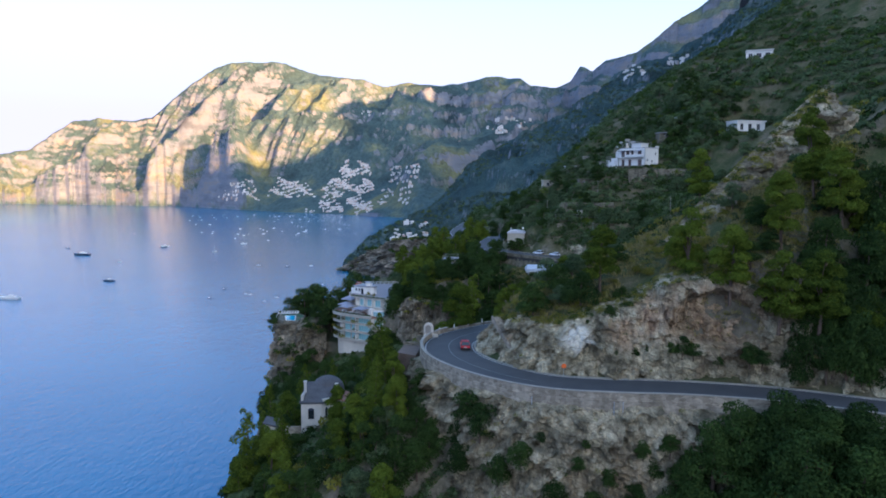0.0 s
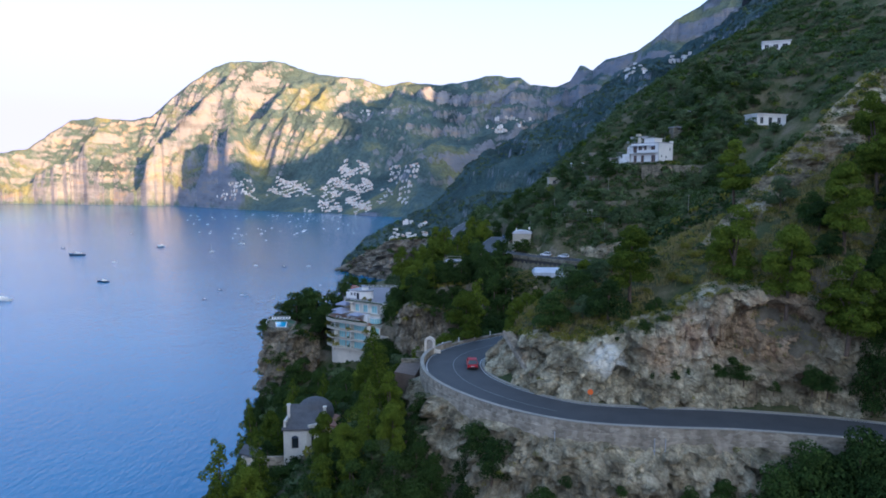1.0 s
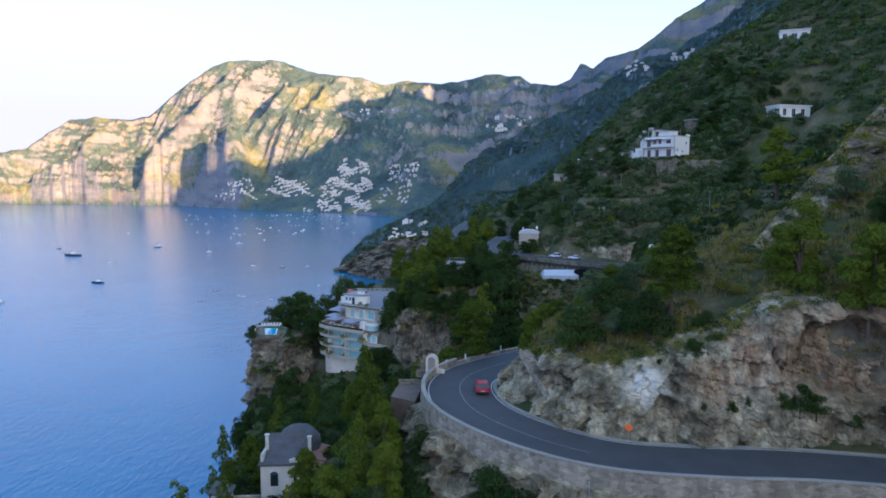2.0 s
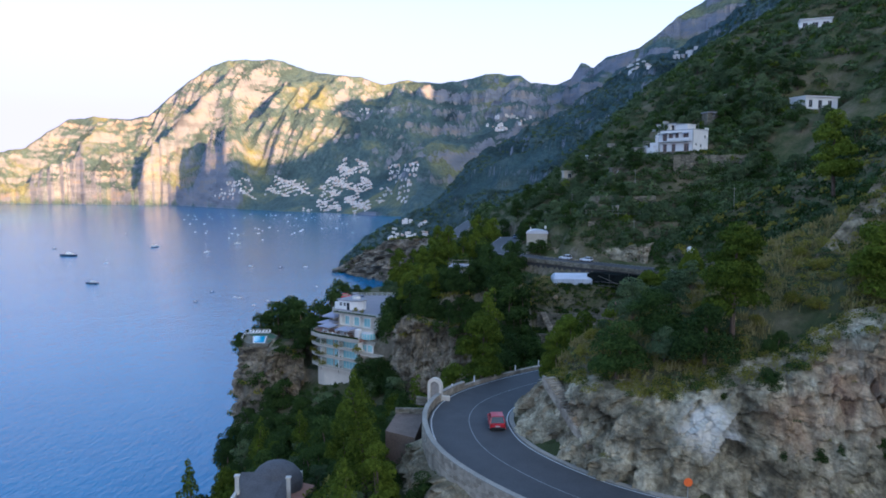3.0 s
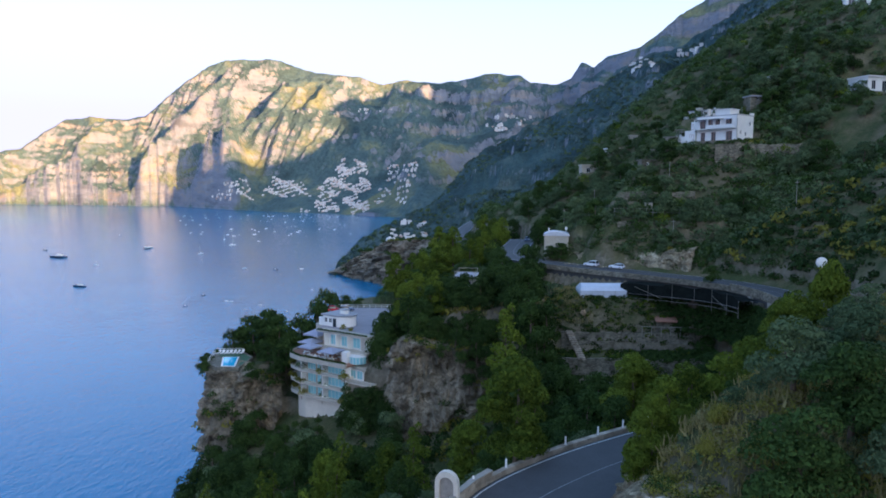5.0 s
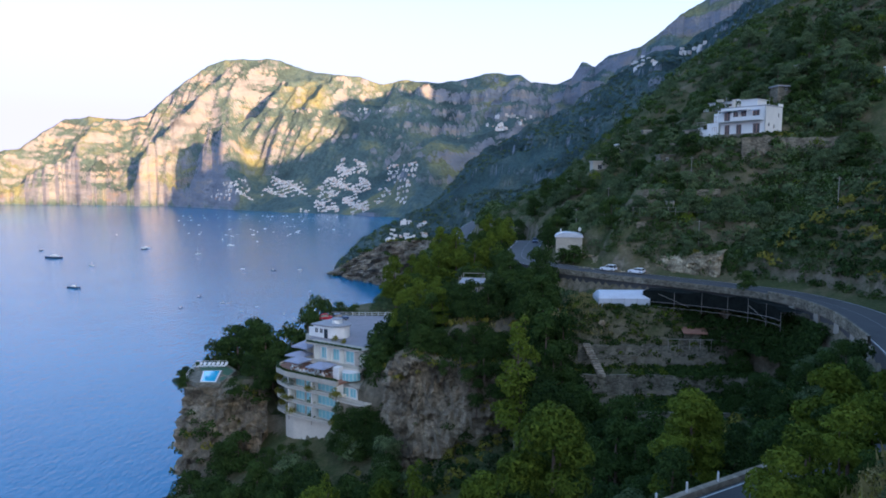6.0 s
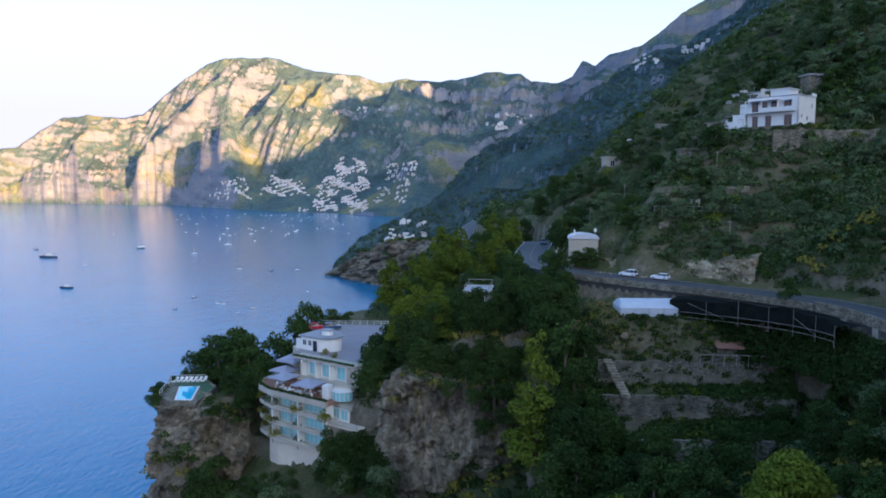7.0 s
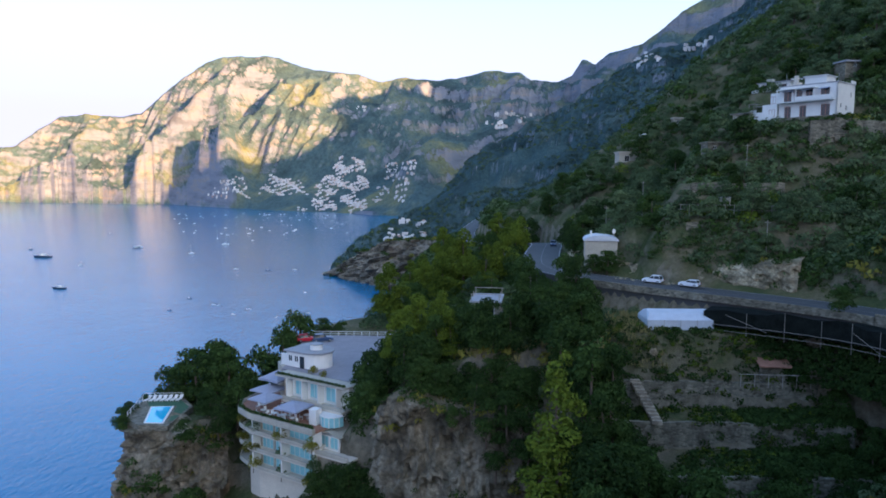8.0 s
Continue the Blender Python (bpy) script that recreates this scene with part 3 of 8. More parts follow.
# ---------------------------------------------------------------- rock faces
def offset_line(i0, i1, off):
    """A line that runs beside the road; off is metres to the hill's side."""
    t = np.gradient(LANE[:, :2], axis=0)
    t /= np.linalg.norm(t, axis=1)[:, None]
    n = np.stack([t[:, 1], -t[:, 0]], 1)
    return np.hstack([LANE[i0:i1, :2] + n[i0:i1] * off, LANE[i0:i1, 2:]])


def lane_index(x, y):
    return int(((LANE[:, 0] - x) ** 2 + (LANE[:, 1] - y) ** 2).argmin())


FACES = []


def cliff(name, line, base, top, lean, mat, label, blocks=2.4, swing=1.5, hollow=None, step=0.5, cap=5.0, tall=0.9):
    """A rock face on a line (its open side on the left), from base to top, broken into blocks and ledges."""
    line = glide(np.asarray(line, float), step)
    n = len(line)
    t = np.gradient(line[:, :2], axis=0)
    t /= np.linalg.norm(t, axis=1)[:, None]
    out = np.stack([-t[:, 1], t[:, 0]], 1)
    k = np.linspace(0, 1, n)
    lo, hi = np.interp(k, *base), np.interp(k, *top)
    hi = hi + 2.2 * (fbm(k * n * step * 0.12, k * 0 + 4.4, octaves=4) - 0.5)
    rows = max(14, int((hi - lo).max() / step))
    h = np.concatenate([np.linspace(0, 1, rows), 1 + np.linspace(0.1, 1, 6)])
    H, K = np.meshgrid(h, np.arange(n), indexing="ij")
    face, over = np.clip(H, 0, 1), np.maximum(H - 1, 0)
    inward = lean * face ** 1.3 + cap * over
    X, Y = line[K, 0] - out[K, 0] * inward, line[K, 1] - out[K, 1] * inward
    Z = lo[K] + (hi - lo)[K] * face + over * 1.0
    big = fbm(X * 0.10, Y * 0.10, Z * 0.13, octaves=3, ridged=True) - 0.5
    mid, _ = cells(X / blocks + 0.5 * big, Y / blocks, Z / (blocks * tall) + 0.6 * big)
    small, _ = cells(X / (blocks * 0.34) + big, Y / (blocks * 0.34), Z / (blocks * 0.36 * tall))
    chip, _ = cells(X / (blocks * 0.15), Y / (blocks * 0.15), Z / (blocks * 0.13))
    fine = fbm(X * 1.1, Y * 1.1, Z * 1.1, octaves=3) - 0.5
    push = swing * big * 1.5 + swing * 1.0 * (mid - 0.5) * (0.5 + 1.0 * vnoise(X * 0.15, Y * 0.15, Z * 0.15)) + swing * 0.42 * (small - 0.5) + swing * 0.13 * (chip - 0.5) + 0.16 * fine
    if hollow:
        (cx, cy, cz), (wide, tall), depth = hollow
        q = ((X - cx) ** 2 + (Y - cy) ** 2) / wide ** 2 + ((Z - cz) / tall) ** 2
        q = q + 1.1 * (fbm(X * 0.22, Y * 0.22, Z * 0.22, octaves=3) - 0.5)
        push = push - depth * smooth(1.0, 0.35, q) + 0.4 * smooth(1.5, 1.0, q) * smooth(0.6, 1.0, q)
    push = push * smooth(1.9, 0.9, H)
    Z = Z + 0.35 * fine * (over > 0)
    X, Y = X + out[K, 0] * push, Y + out[K, 1] * push
    FACES.append((name, np.stack([X, Y, Z], 2)[2:], out))
    return tagged(sheet(name, X, Y, Z, mat, False), label, "cliff", kind="structure")


ROCK_HEAD = rock_material("headland_rock", (0.24, 0.225, 0.19), (0.40, 0.37, 0.31), (0.30, 0.22, 0.15), 0.08, 0.16)
cliff("headland_cliff", [(u * v + 0.3, v + 58) for u, v in ((-0.05, 815), (-0.09, 860), (-0.13, 905), (-0.16, 938), (-0.185, 975), (-0.200, 995), (-0.210, 1015))],
      ([0, 1], [SEA_LEVEL - 3, SEA_LEVEL - 3]), ([0, 0.3, 0.6, 0.8, 1], [80, 76, 68, 50, 28]), 30, ROCK_HEAD, "grey sea cliff of the wooded headland", 13.0, 15.0, None, 2.2, 14.0)
i_east, i_nose, i_gate = lane_index(74, 87), lane_index(0.3, 121), lane_index(6.9, 134)
cut = offset_line(lane_index(70, 88.5), lane_index(16, 141), HALF + 1.3)[::4]
cliff("road_cut_cliff", cut, ([0, 1], [121.4, 122.4]), ([0, 0.14, 0.22, 0.34, 0.43, 0.48, 0.54, 0.66, 0.76, 0.86, 1], [124.5, 128, 133.5, 137.3, 136.2, 133, 130.6, 129.2, 128.4, 127.8, 126.5]),
      3.2, ROCK_ROAD, "pale limestone road cutting with ochre overhang", 3.0, 1.5, ((41.5, 108.6, 130.8), (8.5, 4.4), 2.6), 0.27, 2.5, 1.1)
low = offset_line(lane_index(42, 96.8), lane_index(0.2, 122), -HALF - 4.6)[::4]
cliff("lower_cliff", low, ([0, 1], [98, 106]), ([0, 0.3, 1], [120.6, 120.9, 120.6]), 3.7, ROCK_LOW, "broken limestone face below the road wall", 2.6, 1.9, None, 0.32, 1.2, 0.8)
cliff("promontory_cliff", [(-60, 264), (-66, 256), (-69, 247), (-68.5, 240), (-66, 235), (-62, 231.5), (-56, 230.2), (-50, 230.5), (-46, 231.5)][::-1],
      ([0, 1], [50, 30]), ([0, 0.2, 1], [99.5, 103.0, 103.0]), 3.5, ROCK_SEA, "tall sea cliff below the pool", 3.4, 3.4, None, 0.55, 5.0, 1.5)
cliff("hotel_prow_cliff", [(15, 228), (11, 220), (8, 215), (2, 212.5), (-8, 213), (-14, 213), (-18, 215.5), (-22, 222)],
      ([0, 1], [92, 80]), ([0, 0.3, 0.6, 0.85, 1], [118, 114, 113.5, 115.5, 110]), 1.4, ROCK_SEA, "grey limestone bluff streaked with ochre", 3.0, 2.4, None, 0.45, 3.0, 2.2)
cliff("spine_crag", [(80, 146), (68, 137.5), (57, 130), (47, 123), (38, 117.5)], ([0, 0.33, 0.6, 0.85, 1], [164, 153, 144.5, 136.5, 132]), ([0, 0.33, 0.6, 0.85, 1], [171, 161, 152, 144, 137.5]), 4.0, ROCK_LOW, "grey limestone crags along the dry ridge", 2.6, 2.6, None, 0.5, 2.0)
cliff("house_bank", [(98, 287), (88, 281.5), (80, 275.5), (73.5, 271), (69, 270.5), (64, 274), (57.5, 280.5), (52, 287)], ([0, 0.5, 1], [151, 148, 148]), ([0, 0.15, 0.45, 0.7, 1], [157, 158.2, 158, 157.6, 156.5]), 2.6, ROCK_SEA, "rough stone bank below the white villa", 2.2, 1.3, None, 0.6, 3.0)
cliff("viaduct_cliff", [(69, 231), (65, 235.5), (59, 241), (53, 246)], ([0, 1], [122, 123]), ([0, 0.3, 1], [135, 134.5, 127.5]), 3.0, ROCK_ROAD, "ochre rock face beside the viaduct", 2.6, 1.8, None, 0.6)


for i0, i1, hs in ((lane_index(20, 145), lane_index(52, 190), [3, 4, 3]), (lane_index(45, 237), lane_index(14, 261), [6, 3.2, 2.5]), (lane_index(9.5, 275), lane_index(15, 325), [3, 3, 3])):
    bank = offset_line(i0, i1, HALF + 2.2 if i0 > lane_index(45, 236) else HALF + 1.2)[::4]
    cliff("road_bank", bank, ([0, 1], [bank[0][2] - 0.8, bank[-1][2] - 0.8]), ([0, 0.5, 1], [bank[0][2] + hs[0], bank[len(bank) // 2][2] + hs[1], bank[-1][2] + hs[2]]),
          1.6, ROCK_LOW, "low stony earth bank beside the road", 1.6, 0.9, None, 0.6, 4.0)


# ---------------------------------------------------------------- the road
def ribbon(name, i0, i1, left, right, lift, mat, skirt=0.0, step=1):
    """A strip of road between two offsets, with sides if it has a thickness."""
    idx = np.arange(i0, i1, step)
    a, b = offset_line(i0, i1, left)[::step], offset_line(i0, i1, right)[::step]
    rows = [a, b]
    z = [lift, lift]
    if skirt:
        rows, z = [a, a, b, b], [lift - skirt, lift, lift, lift - skirt]
    P = np.stack([np.column_stack([r[:, :2], r[:, 2] + k]) for r, k in zip(rows, z)])
    return sheet(name, P[..., 0], P[..., 1], P[..., 2], mat, False)


END = len(LANE) - 2
tagged(ribbon("road", 0, END, -HALF, HALF, 0.0, ASPHALT, 2.2), "two-lane grey asphalt coast road", "road", kind="structure")
tagged(ribbon("road_edge_line", 4, END, HALF - 0.30, HALF - 0.17, 0.012, LINE), "worn white painted edge line", "road marking", kind="structure")
tagged(ribbon("road_edge_line", i_nose - 3, END, -HALF + 0.22, -HALF + 0.36, 0.012, LINE), "white painted edge line round the bend", "road marking", kind="structure")
tagged(ribbon("road_centre_line", i_nose - 14, END, -0.045, 0.045, 0.012, LINE_FAINT), "thin white centre line", "road marking", kind="structure")
tagged(ribbon("kerb", 2, lane_index(40, 168), HALF, HALF + 0.5, 0.10, CONCRETE, 0.5), "low pale concrete gutter kerb", "kerb", kind="structure")
tagged(ribbon("retaining_wall", 2, i_gate - 2, -HALF - 0.75, -HALF - 0.25, -0.25, WALL_STONE, 1.9), "stone retaining wall carrying the road", "wall", kind="structure")
parapet = tagged(ribbon("parapet", 2, i_gate - 2, -HALF - 0.62, -HALF - 0.22, 0.78, WALL_STONE, 1.05), "rubble stone parapet beside the road", "wall", kind="structure")
coping = tagged(ribbon("parapet_coping", 2, i_gate - 2, -HALF - 0.68, -HALF - 0.16, 0.86, CONCRETE, 0.10), "weathered concrete parapet coping", "wall", kind="structure")
tagged(ribbon("parapet", lane_index(54, 226), lane_index(12.5, 262), -HALF - 0.6, -HALF - 0.2, 0.35, WALL_DARK, 1.2), "low pale roadside wall", "wall", kind="structure")

# ---------------------------------------------------------------- plants
def leaves(points, normals, size, rng, stretch=1.0, tilt=0.45):
    """Small tilted leaf sprays, one pointed blade at each point."""
    n = len(points)
    nrm = normals + rng.normal(0, tilt, (n, 3))
    nrm /= np.linalg.norm(nrm, axis=1)[:, None]
    a = np.cross(nrm, rng.normal(0, 1, (n, 3)))
    a /= np.linalg.norm(a, axis=1)[:, None] + 1e-9
    b = np.cross(nrm, a)
    s = (size * rng.uniform(0.6, 1.35, n))[:, None]
    a, b = a * s * stretch, b * s
    v = np.stack([points - a - b * 0.55, points + a * rng.uniform(0.8, 1.2, (n, 1)), points - a * 0.5 + b], 1).reshape(-1, 3)
    return v, np.arange(3 * n).reshape(-1, 3)


def crown_mesh(name, lobes, per_area, size, mat, rng, stretch=1.0, under=-0.45):
    """A crown of leaf sprays on the outside of uneven lobes, thinner underneath."""
    P, N = [], []
    for (cx, cy, cz, rx, ry, rz) in lobes:
        k = int(per_area * (rx * ry + rx * rz + ry * rz) * 4.2)
        d = rng.normal(0, 1, (k, 3))
        d /= np.linalg.norm(d, axis=1)[:, None]
        d = d[d[:, 2] > under + 0.3 * rng.random(len(d))]
        wob = 0.80 + 0.32 * fbm(d[:, 0] * 2.2 + cx, d[:, 1] * 2.2 + cy, d[:, 2] * 2.2 + cz, octaves=3) - 0.25 * rng.random(len(d)) ** 2
        P.append(np.array((cx, cy, cz)) + d * np.array((rx, ry, rz)) * wob[:, None])
        N.append(d / np.array((rx, ry, rz)))
    P, N = np.vstack(P), np.vstack(N)
    N /= np.linalg.norm(N, axis=1)[:, None]
    v, f = leaves(P, N, np.full(len(P), size), rng, stretch)
    return mesh_of(name, v, f, mat)


def tube(pts, radii, sides=6):
    """One connected tapering stem through points."""
    bm = bmesh.new()
    rings = [[bm.verts.new((q[0] + r * math.cos(6.2832 * k / sides), q[1] + r * math.sin(6.2832 * k / sides), q[2])) for k in range(sides)] for q, r in zip(pts, radii)]
    for a, b in zip(rings, rings[1:]):
        for k in range(sides):
            bm.faces.new((a[k], a[(k + 1) % sides], b[(k + 1) % sides], b[k]))
    bm.faces.new(rings[-1])
    return bm


def tree(name, label, category, lobes, height, r, leaf, per_area, size, rng, stretch=1.0, group="", limbs=0):
    e = thing(name, Matrix(), label, category, group)
    sway = [(rng.normal(0, 0.03) * height * k, rng.normal(0, 0.03) * height * k, height * k) for k in (0.35, 0.7, 1.0)]
    part("trunk", tube([(0, 0, -1.2)] + sway, [r, r * 0.8, r * 0.5, r * 0.2]), BARK, e)
    for (x, y, z, *_) in lobes[:limbs]:
        q = sway[0]
        part("limb", tube([q, ((q[0] + x) * 0.5, (q[1] + y) * 0.5, (q[2] + z) * 0.5 + 0.3), (x * 0.85, y * 0.85, max(z, q[2] + 0.5))], [r * 0.5, r * 0.3, r * 0.12], 5), BARK, e)
    ob = new("crown", crown_mesh("crown", lobes, per_area, size, leaf, rng, stretch))
    ob.parent = e
    return e


def round_lobes(rng, n, spread, z0, z1, r0, r1):
    out = []
    for i in range(n):
        a, k = rng.uniform(0, 6.28), rng.random()
        z = z0 + (z1 - z0) * k
        w = spread * (1 - 0.75 * ((k - 0.35) / 0.65) ** 2 if k > 0.35 else 0.8 + 0.6 * k)
        q = w * math.sqrt(rng.uniform(0.15, 1))
        rr = rng.uniform(r0, r1) * (1.1 - 0.35 * k)
        out.append((q * math.cos(a), q * math.sin(a), z, rr * rng.uniform(0.9, 1.25), rr * rng.uniform(0.9, 1.25), rr * rng.uniform(0.6, 0.85)))
    return out


prng = np.random.default_rng(21)
KINDS = {}


def make_kinds():
    """Each kind at three finenesses: near, middle and far foliage."""
    for f, thin, grow, limbs in (("near ", 2.6, 0.56, 3), ("", 1.3, 0.76, 0), ("far ", 1.0, 0.86, 0)):
        for v in range(3 if f != "far " else 2):
            KINDS[f + "pine", v] = tree("pine_tree", "tall Aleppo pine with billowing yellow-green crown", "tree", round_lobes(prng, 26, 2.5, 1.8, 10.0, 1.1, 1.8) + [(0, 0, 10.2, 1.3, 1.3, 1.0)],
                                        9.0, 0.28, LEAF_PINE, 12.5 * thin, 0.22 * grow, prng, 1.5, "pines on the slope", limbs)
        for v in range(2):
            lobes = [(prng.normal(0, 0.35 + 0.5 * (1 - k)), prng.normal(0, 0.35 + 0.5 * (1 - k)), 2.0 + 11.5 * k, 1.9 * (1 - k) ** 0.7 + 0.5, 1.9 * (1 - k) ** 0.7 + 0.5, 1.0) for k in np.linspace(0, 1, 15)]
            KINDS[f + "cone", v] = tree("conifer", "narrow tapering conifer with ragged light green crown", "tree", lobes, 12.5, 0.24, LEAF_PINE, 10 * thin, 0.21 * grow, prng, 1.5, "conifers on the slope", limbs)
        for v in range(3 if f != "far " else 2):
            KINDS[f + "oak", v] = tree("evergreen_oak", "dense dark green evergreen oak on the slope", "tree", round_lobes(prng, 19, 2.2, 0.8, 5.4, 1.1, 1.7), 4.6, 0.22, LEAF_OAK, 11 * thin, 0.19 * grow, prng, 1.2, "evergreen oaks", limbs)
        for v in range(2):
            KINDS[f + "laurel", v] = tree("bay_laurel", "upright deep green bay laurel on the slope", "tree", round_lobes(prng, 17, 1.5, 0.9, 7.0, 0.9, 1.4), 6.0, 0.2, LEAF_OAK, 10 * thin, 0.19 * grow, prng, 1.3, "bay laurels", limbs)
        for v in range(2):
            KINDS[f + "olive", v] = tree("olive_tree", "grey-green olive tree with loose crown", "tree", round_lobes(prng, 14, 2.1, 1.1, 4.4, 0.9, 1.4), 3.4, 0.2, LEAF_OLIVE, 12 * thin, 0.17 * grow, prng, 1.6, "olive trees", limbs)
        for v in range(3):
            KINDS[f + "shrub", v] = tree("shrub", "low rounded green shrub on rocky ground", "shrub", round_lobes(prng, 8, 0.9, 0.3, 1.4, 0.55, 0.9), 1.0, 0.07, LEAF_OLIVE if v == 1 else LEAF_BRUSH, 18 * thin, 0.12 * grow, prng, 1.3, "shrubs")


make_kinds()
used, prints = set(), []


def plant(kind, x, y, scale, v=None, z=None, tall=1.0):
    """Stand a tree on the ground; the first of each kind is the built one itself."""
    kind = ("far " if y > 226 or x > 66 else "near " if (102 < y < 152 and x > -20) or (y < 95 and x > 24) else "") + kind
    count = max(k[1] for k in KINDS if k[0] == kind) + 1
    v = int(prng.integers(count)) if v is None else v % count
    z = at(x, y) - 0.15 if z is None else z
    turn = prng.uniform(0, 360)
    prints.append((x, y, scale * (1.2 if "shrub" in kind else 2.6)))
    src = KINDS[kind, v]
    if (kind, v) in used and scale == 1.0:
        scale = 1.01
    m = pose(x, y, z, prng.normal(0, 2.5), prng.normal(0, 2.5), turn)
    if (kind, v) not in used:
        used.add((kind, v))
        src.matrix_world = m
        return src
    return copy_thing(src, m @ Matrix.Diagonal((scale, scale, scale * tall, 1)))


plant("cone", 4.4, 203.6, 1.35, z=103.5, tall=0.85)
prints.append((2.6, 194, 12))
plant("cone", -10, 117, 0.6, tall=1.2)
for x, y, s, t in [(21.9, 112.3, 0.36, 1.1), (14.6, 114.8, 0.28, 1.1), (18.5, 117.5, 0.28, 1.0), (30, 124, 0.6, 1.0), (17.5, 131, 0.5, 1.0), (28, 112, 0.42, 1.1)]:
    plant("oak", x, y, s, tall=t)
for x, y, s in [(21.7, 123, 0.5), (17.5, 122, 0.36), (24, 128, 0.5), (30, 131, 0.6)]:
    plant("olive", x, y, s)
for x, y, z, s in [(36, 103.6, 125.9, 1.5), (37.6, 103.4, 125.6, 1.2), (34.6, 104.0, 125.8, 1.1), (44.8, 100.8, 125.5, 1.6), (46.4, 100.4, 125.2, 1.3), (29.2, 103.9, 125.6, 0.7), (26.5, 104.3, 125.4, 0.55), (31, 103.8, 126.4, 0.5), (41, 102.6, 124.6, 0.8), (12.6, 109.6, 123.6, 0.5), (18.4, 105.2, 124.0, 0.4)]:
    plant("oak", x, y + 2.0, s * 0.34, z=z - 0.3)
plant("oak", 25.8, 108.0, 0.4, z=130.4)
plant("oak", 22.6, 109.4, 0.3)
plant("olive", 28.6, 108.6, 0.6)
prints.append((-17, 114, 9))
plant("pine", 1.9, 138.6, 0.98, z=120.4, tall=0.92)
prints.append((1.5, 140, 8))
# pines that stand out on the ridge and beside the road
for x, y, z, s, t in [(25.4, 115.4, 134.0, 0.95, 1.0), (38.6, 113.2, 136.4, 0.95, 1.0), (43.2, 107.2, 134.2, 0.95, 1.05), (49.0, 103.6, 130.6, 1.0, 1.05), (54.2, 102.6, 130.8, 1.0, 1.0), (52.4, 112.2, 142.2, 0.9, 1.1), (60.8, 120.4, 150.0, 0.9, 1.3), (62.6, 114.6, 144.6, 1.0, 1.1), (52.6, 152.4, 147.6, 1.2, 1.0)]:
    plant("pine", x, y, s, z=z, tall=t)
for x, y, s, t in [(58, 109.5, 1.1, 1.5), (63, 107.5, 1.1, 1.6), (68, 106.5, 1.1, 1.6), (57, 104.5, 1.0, 1.6), (62, 102.5, 1.0, 1.6), (67, 101, 1.0, 1.6), (68, 113, 1.1, 1.5), (72, 110, 1.1, 1.5), (66, 118, 1.0, 1.4), (71, 119, 1.1, 1.4), (47, 109.8, 0.7, 1.0)]:
    plant("oak", x, y, s, tall=t)
for x, y, s, t in [(96, 236, 1.0, 1.1), (65, 131, 0.75, 1.0),
                   (71, 113, 0.8, 1.1), (20.8, 166.2, 0.9, 1.1), (30, 160, 0.7, 1.0), (10.0, 125.6, 0.55, 1.2), (12.2, 128.8, 0.72, 1.1), (14.6, 131.6, 0.78, 1.1), (17.8, 134.4, 0.8, 1.1), (21.5, 137, 0.8, 1.1), (26.2, 140.5, 0.85, 1.45), (29.8, 143.6, 0.8, 1.85), (22, 133, 0.6, 1.0),
                   (-13.5, 120.2, 0.6, 1.55), (-10.8, 122.3, 0.55, 1.4), (-8, 112, 0.6, 1.3), (-6.5, 104, 0.6, 1.3), (-17, 110, 0.55, 1.4), (-30, 106, 0.6, 1.4), (-34, 115, 0.6, 1.3), (-29, 113.5, 0.55, 1.5)]:
    plant("pine", x, y, s, tall=t)
for x, y, s, t in [(-21.5, 222, 1.35, 1.25), (-18.5, 225, 1.2, 1.2), (-22.5, 218.5, 1.0, 1.0), (-25.5, 217.5, 0.9, 1.0), (-19, 217.2, 0.9, 1.0), (-3, 217.5, 0.7, 1.0), (-1, 215.5, 0.6, 1.0), (-6, 215.5, 0.6, 1.0), (-11, 216, 0.65, 1.0), (-15.5, 217.5, 0.7, 1.0), (3, 216, 0.7, 1.0), (-5.2, 224.8, 0.72, 1.3), (-1.5, 224.5, 0.55, 1.1), (-8.5, 225, 0.6, 1.2), (-14, 219.5, 0.9, 1.0), (-10, 219, 0.9, 1.0), (7, 218, 0.8, 1.0)]:
    plant("oak", x, y, s, tall=t)
for x, y, z, s, t in [(-21.8, 227.4, 107.0, 1.25, 1.3), (-20.6, 230.4, 109.0, 1.2, 1.3), (-19.5, 234.0, 110.5, 1.2, 1.2), (-20.4, 224.0, 105.5, 1.3, 1.4), (-45.5, 250.0, 101.5, 1.6, 1.2), (-43.5, 256.0, 104.5, 1.6, 1.2), (-41.6, 262.0, 107.0, 1.5, 1.2), (-47.5, 246.0, 99.5, 1.5, 1.2), (-37.5, 265.5, 110.5, 0.9, 1.0), (-33.5, 266.0, 111.0, 0.7, 1.0)]:
    plant("oak", x, y, s, z=z, tall=t)
for x, y, s in [(-16, 227, 0.95), (-12, 226, 0.8), (-14.5, 232, 0.8), (-9, 223, 0.7), (-17.5, 236, 0.9), (-11, 238, 0.8)]:
    plant("pine", x, y, s)
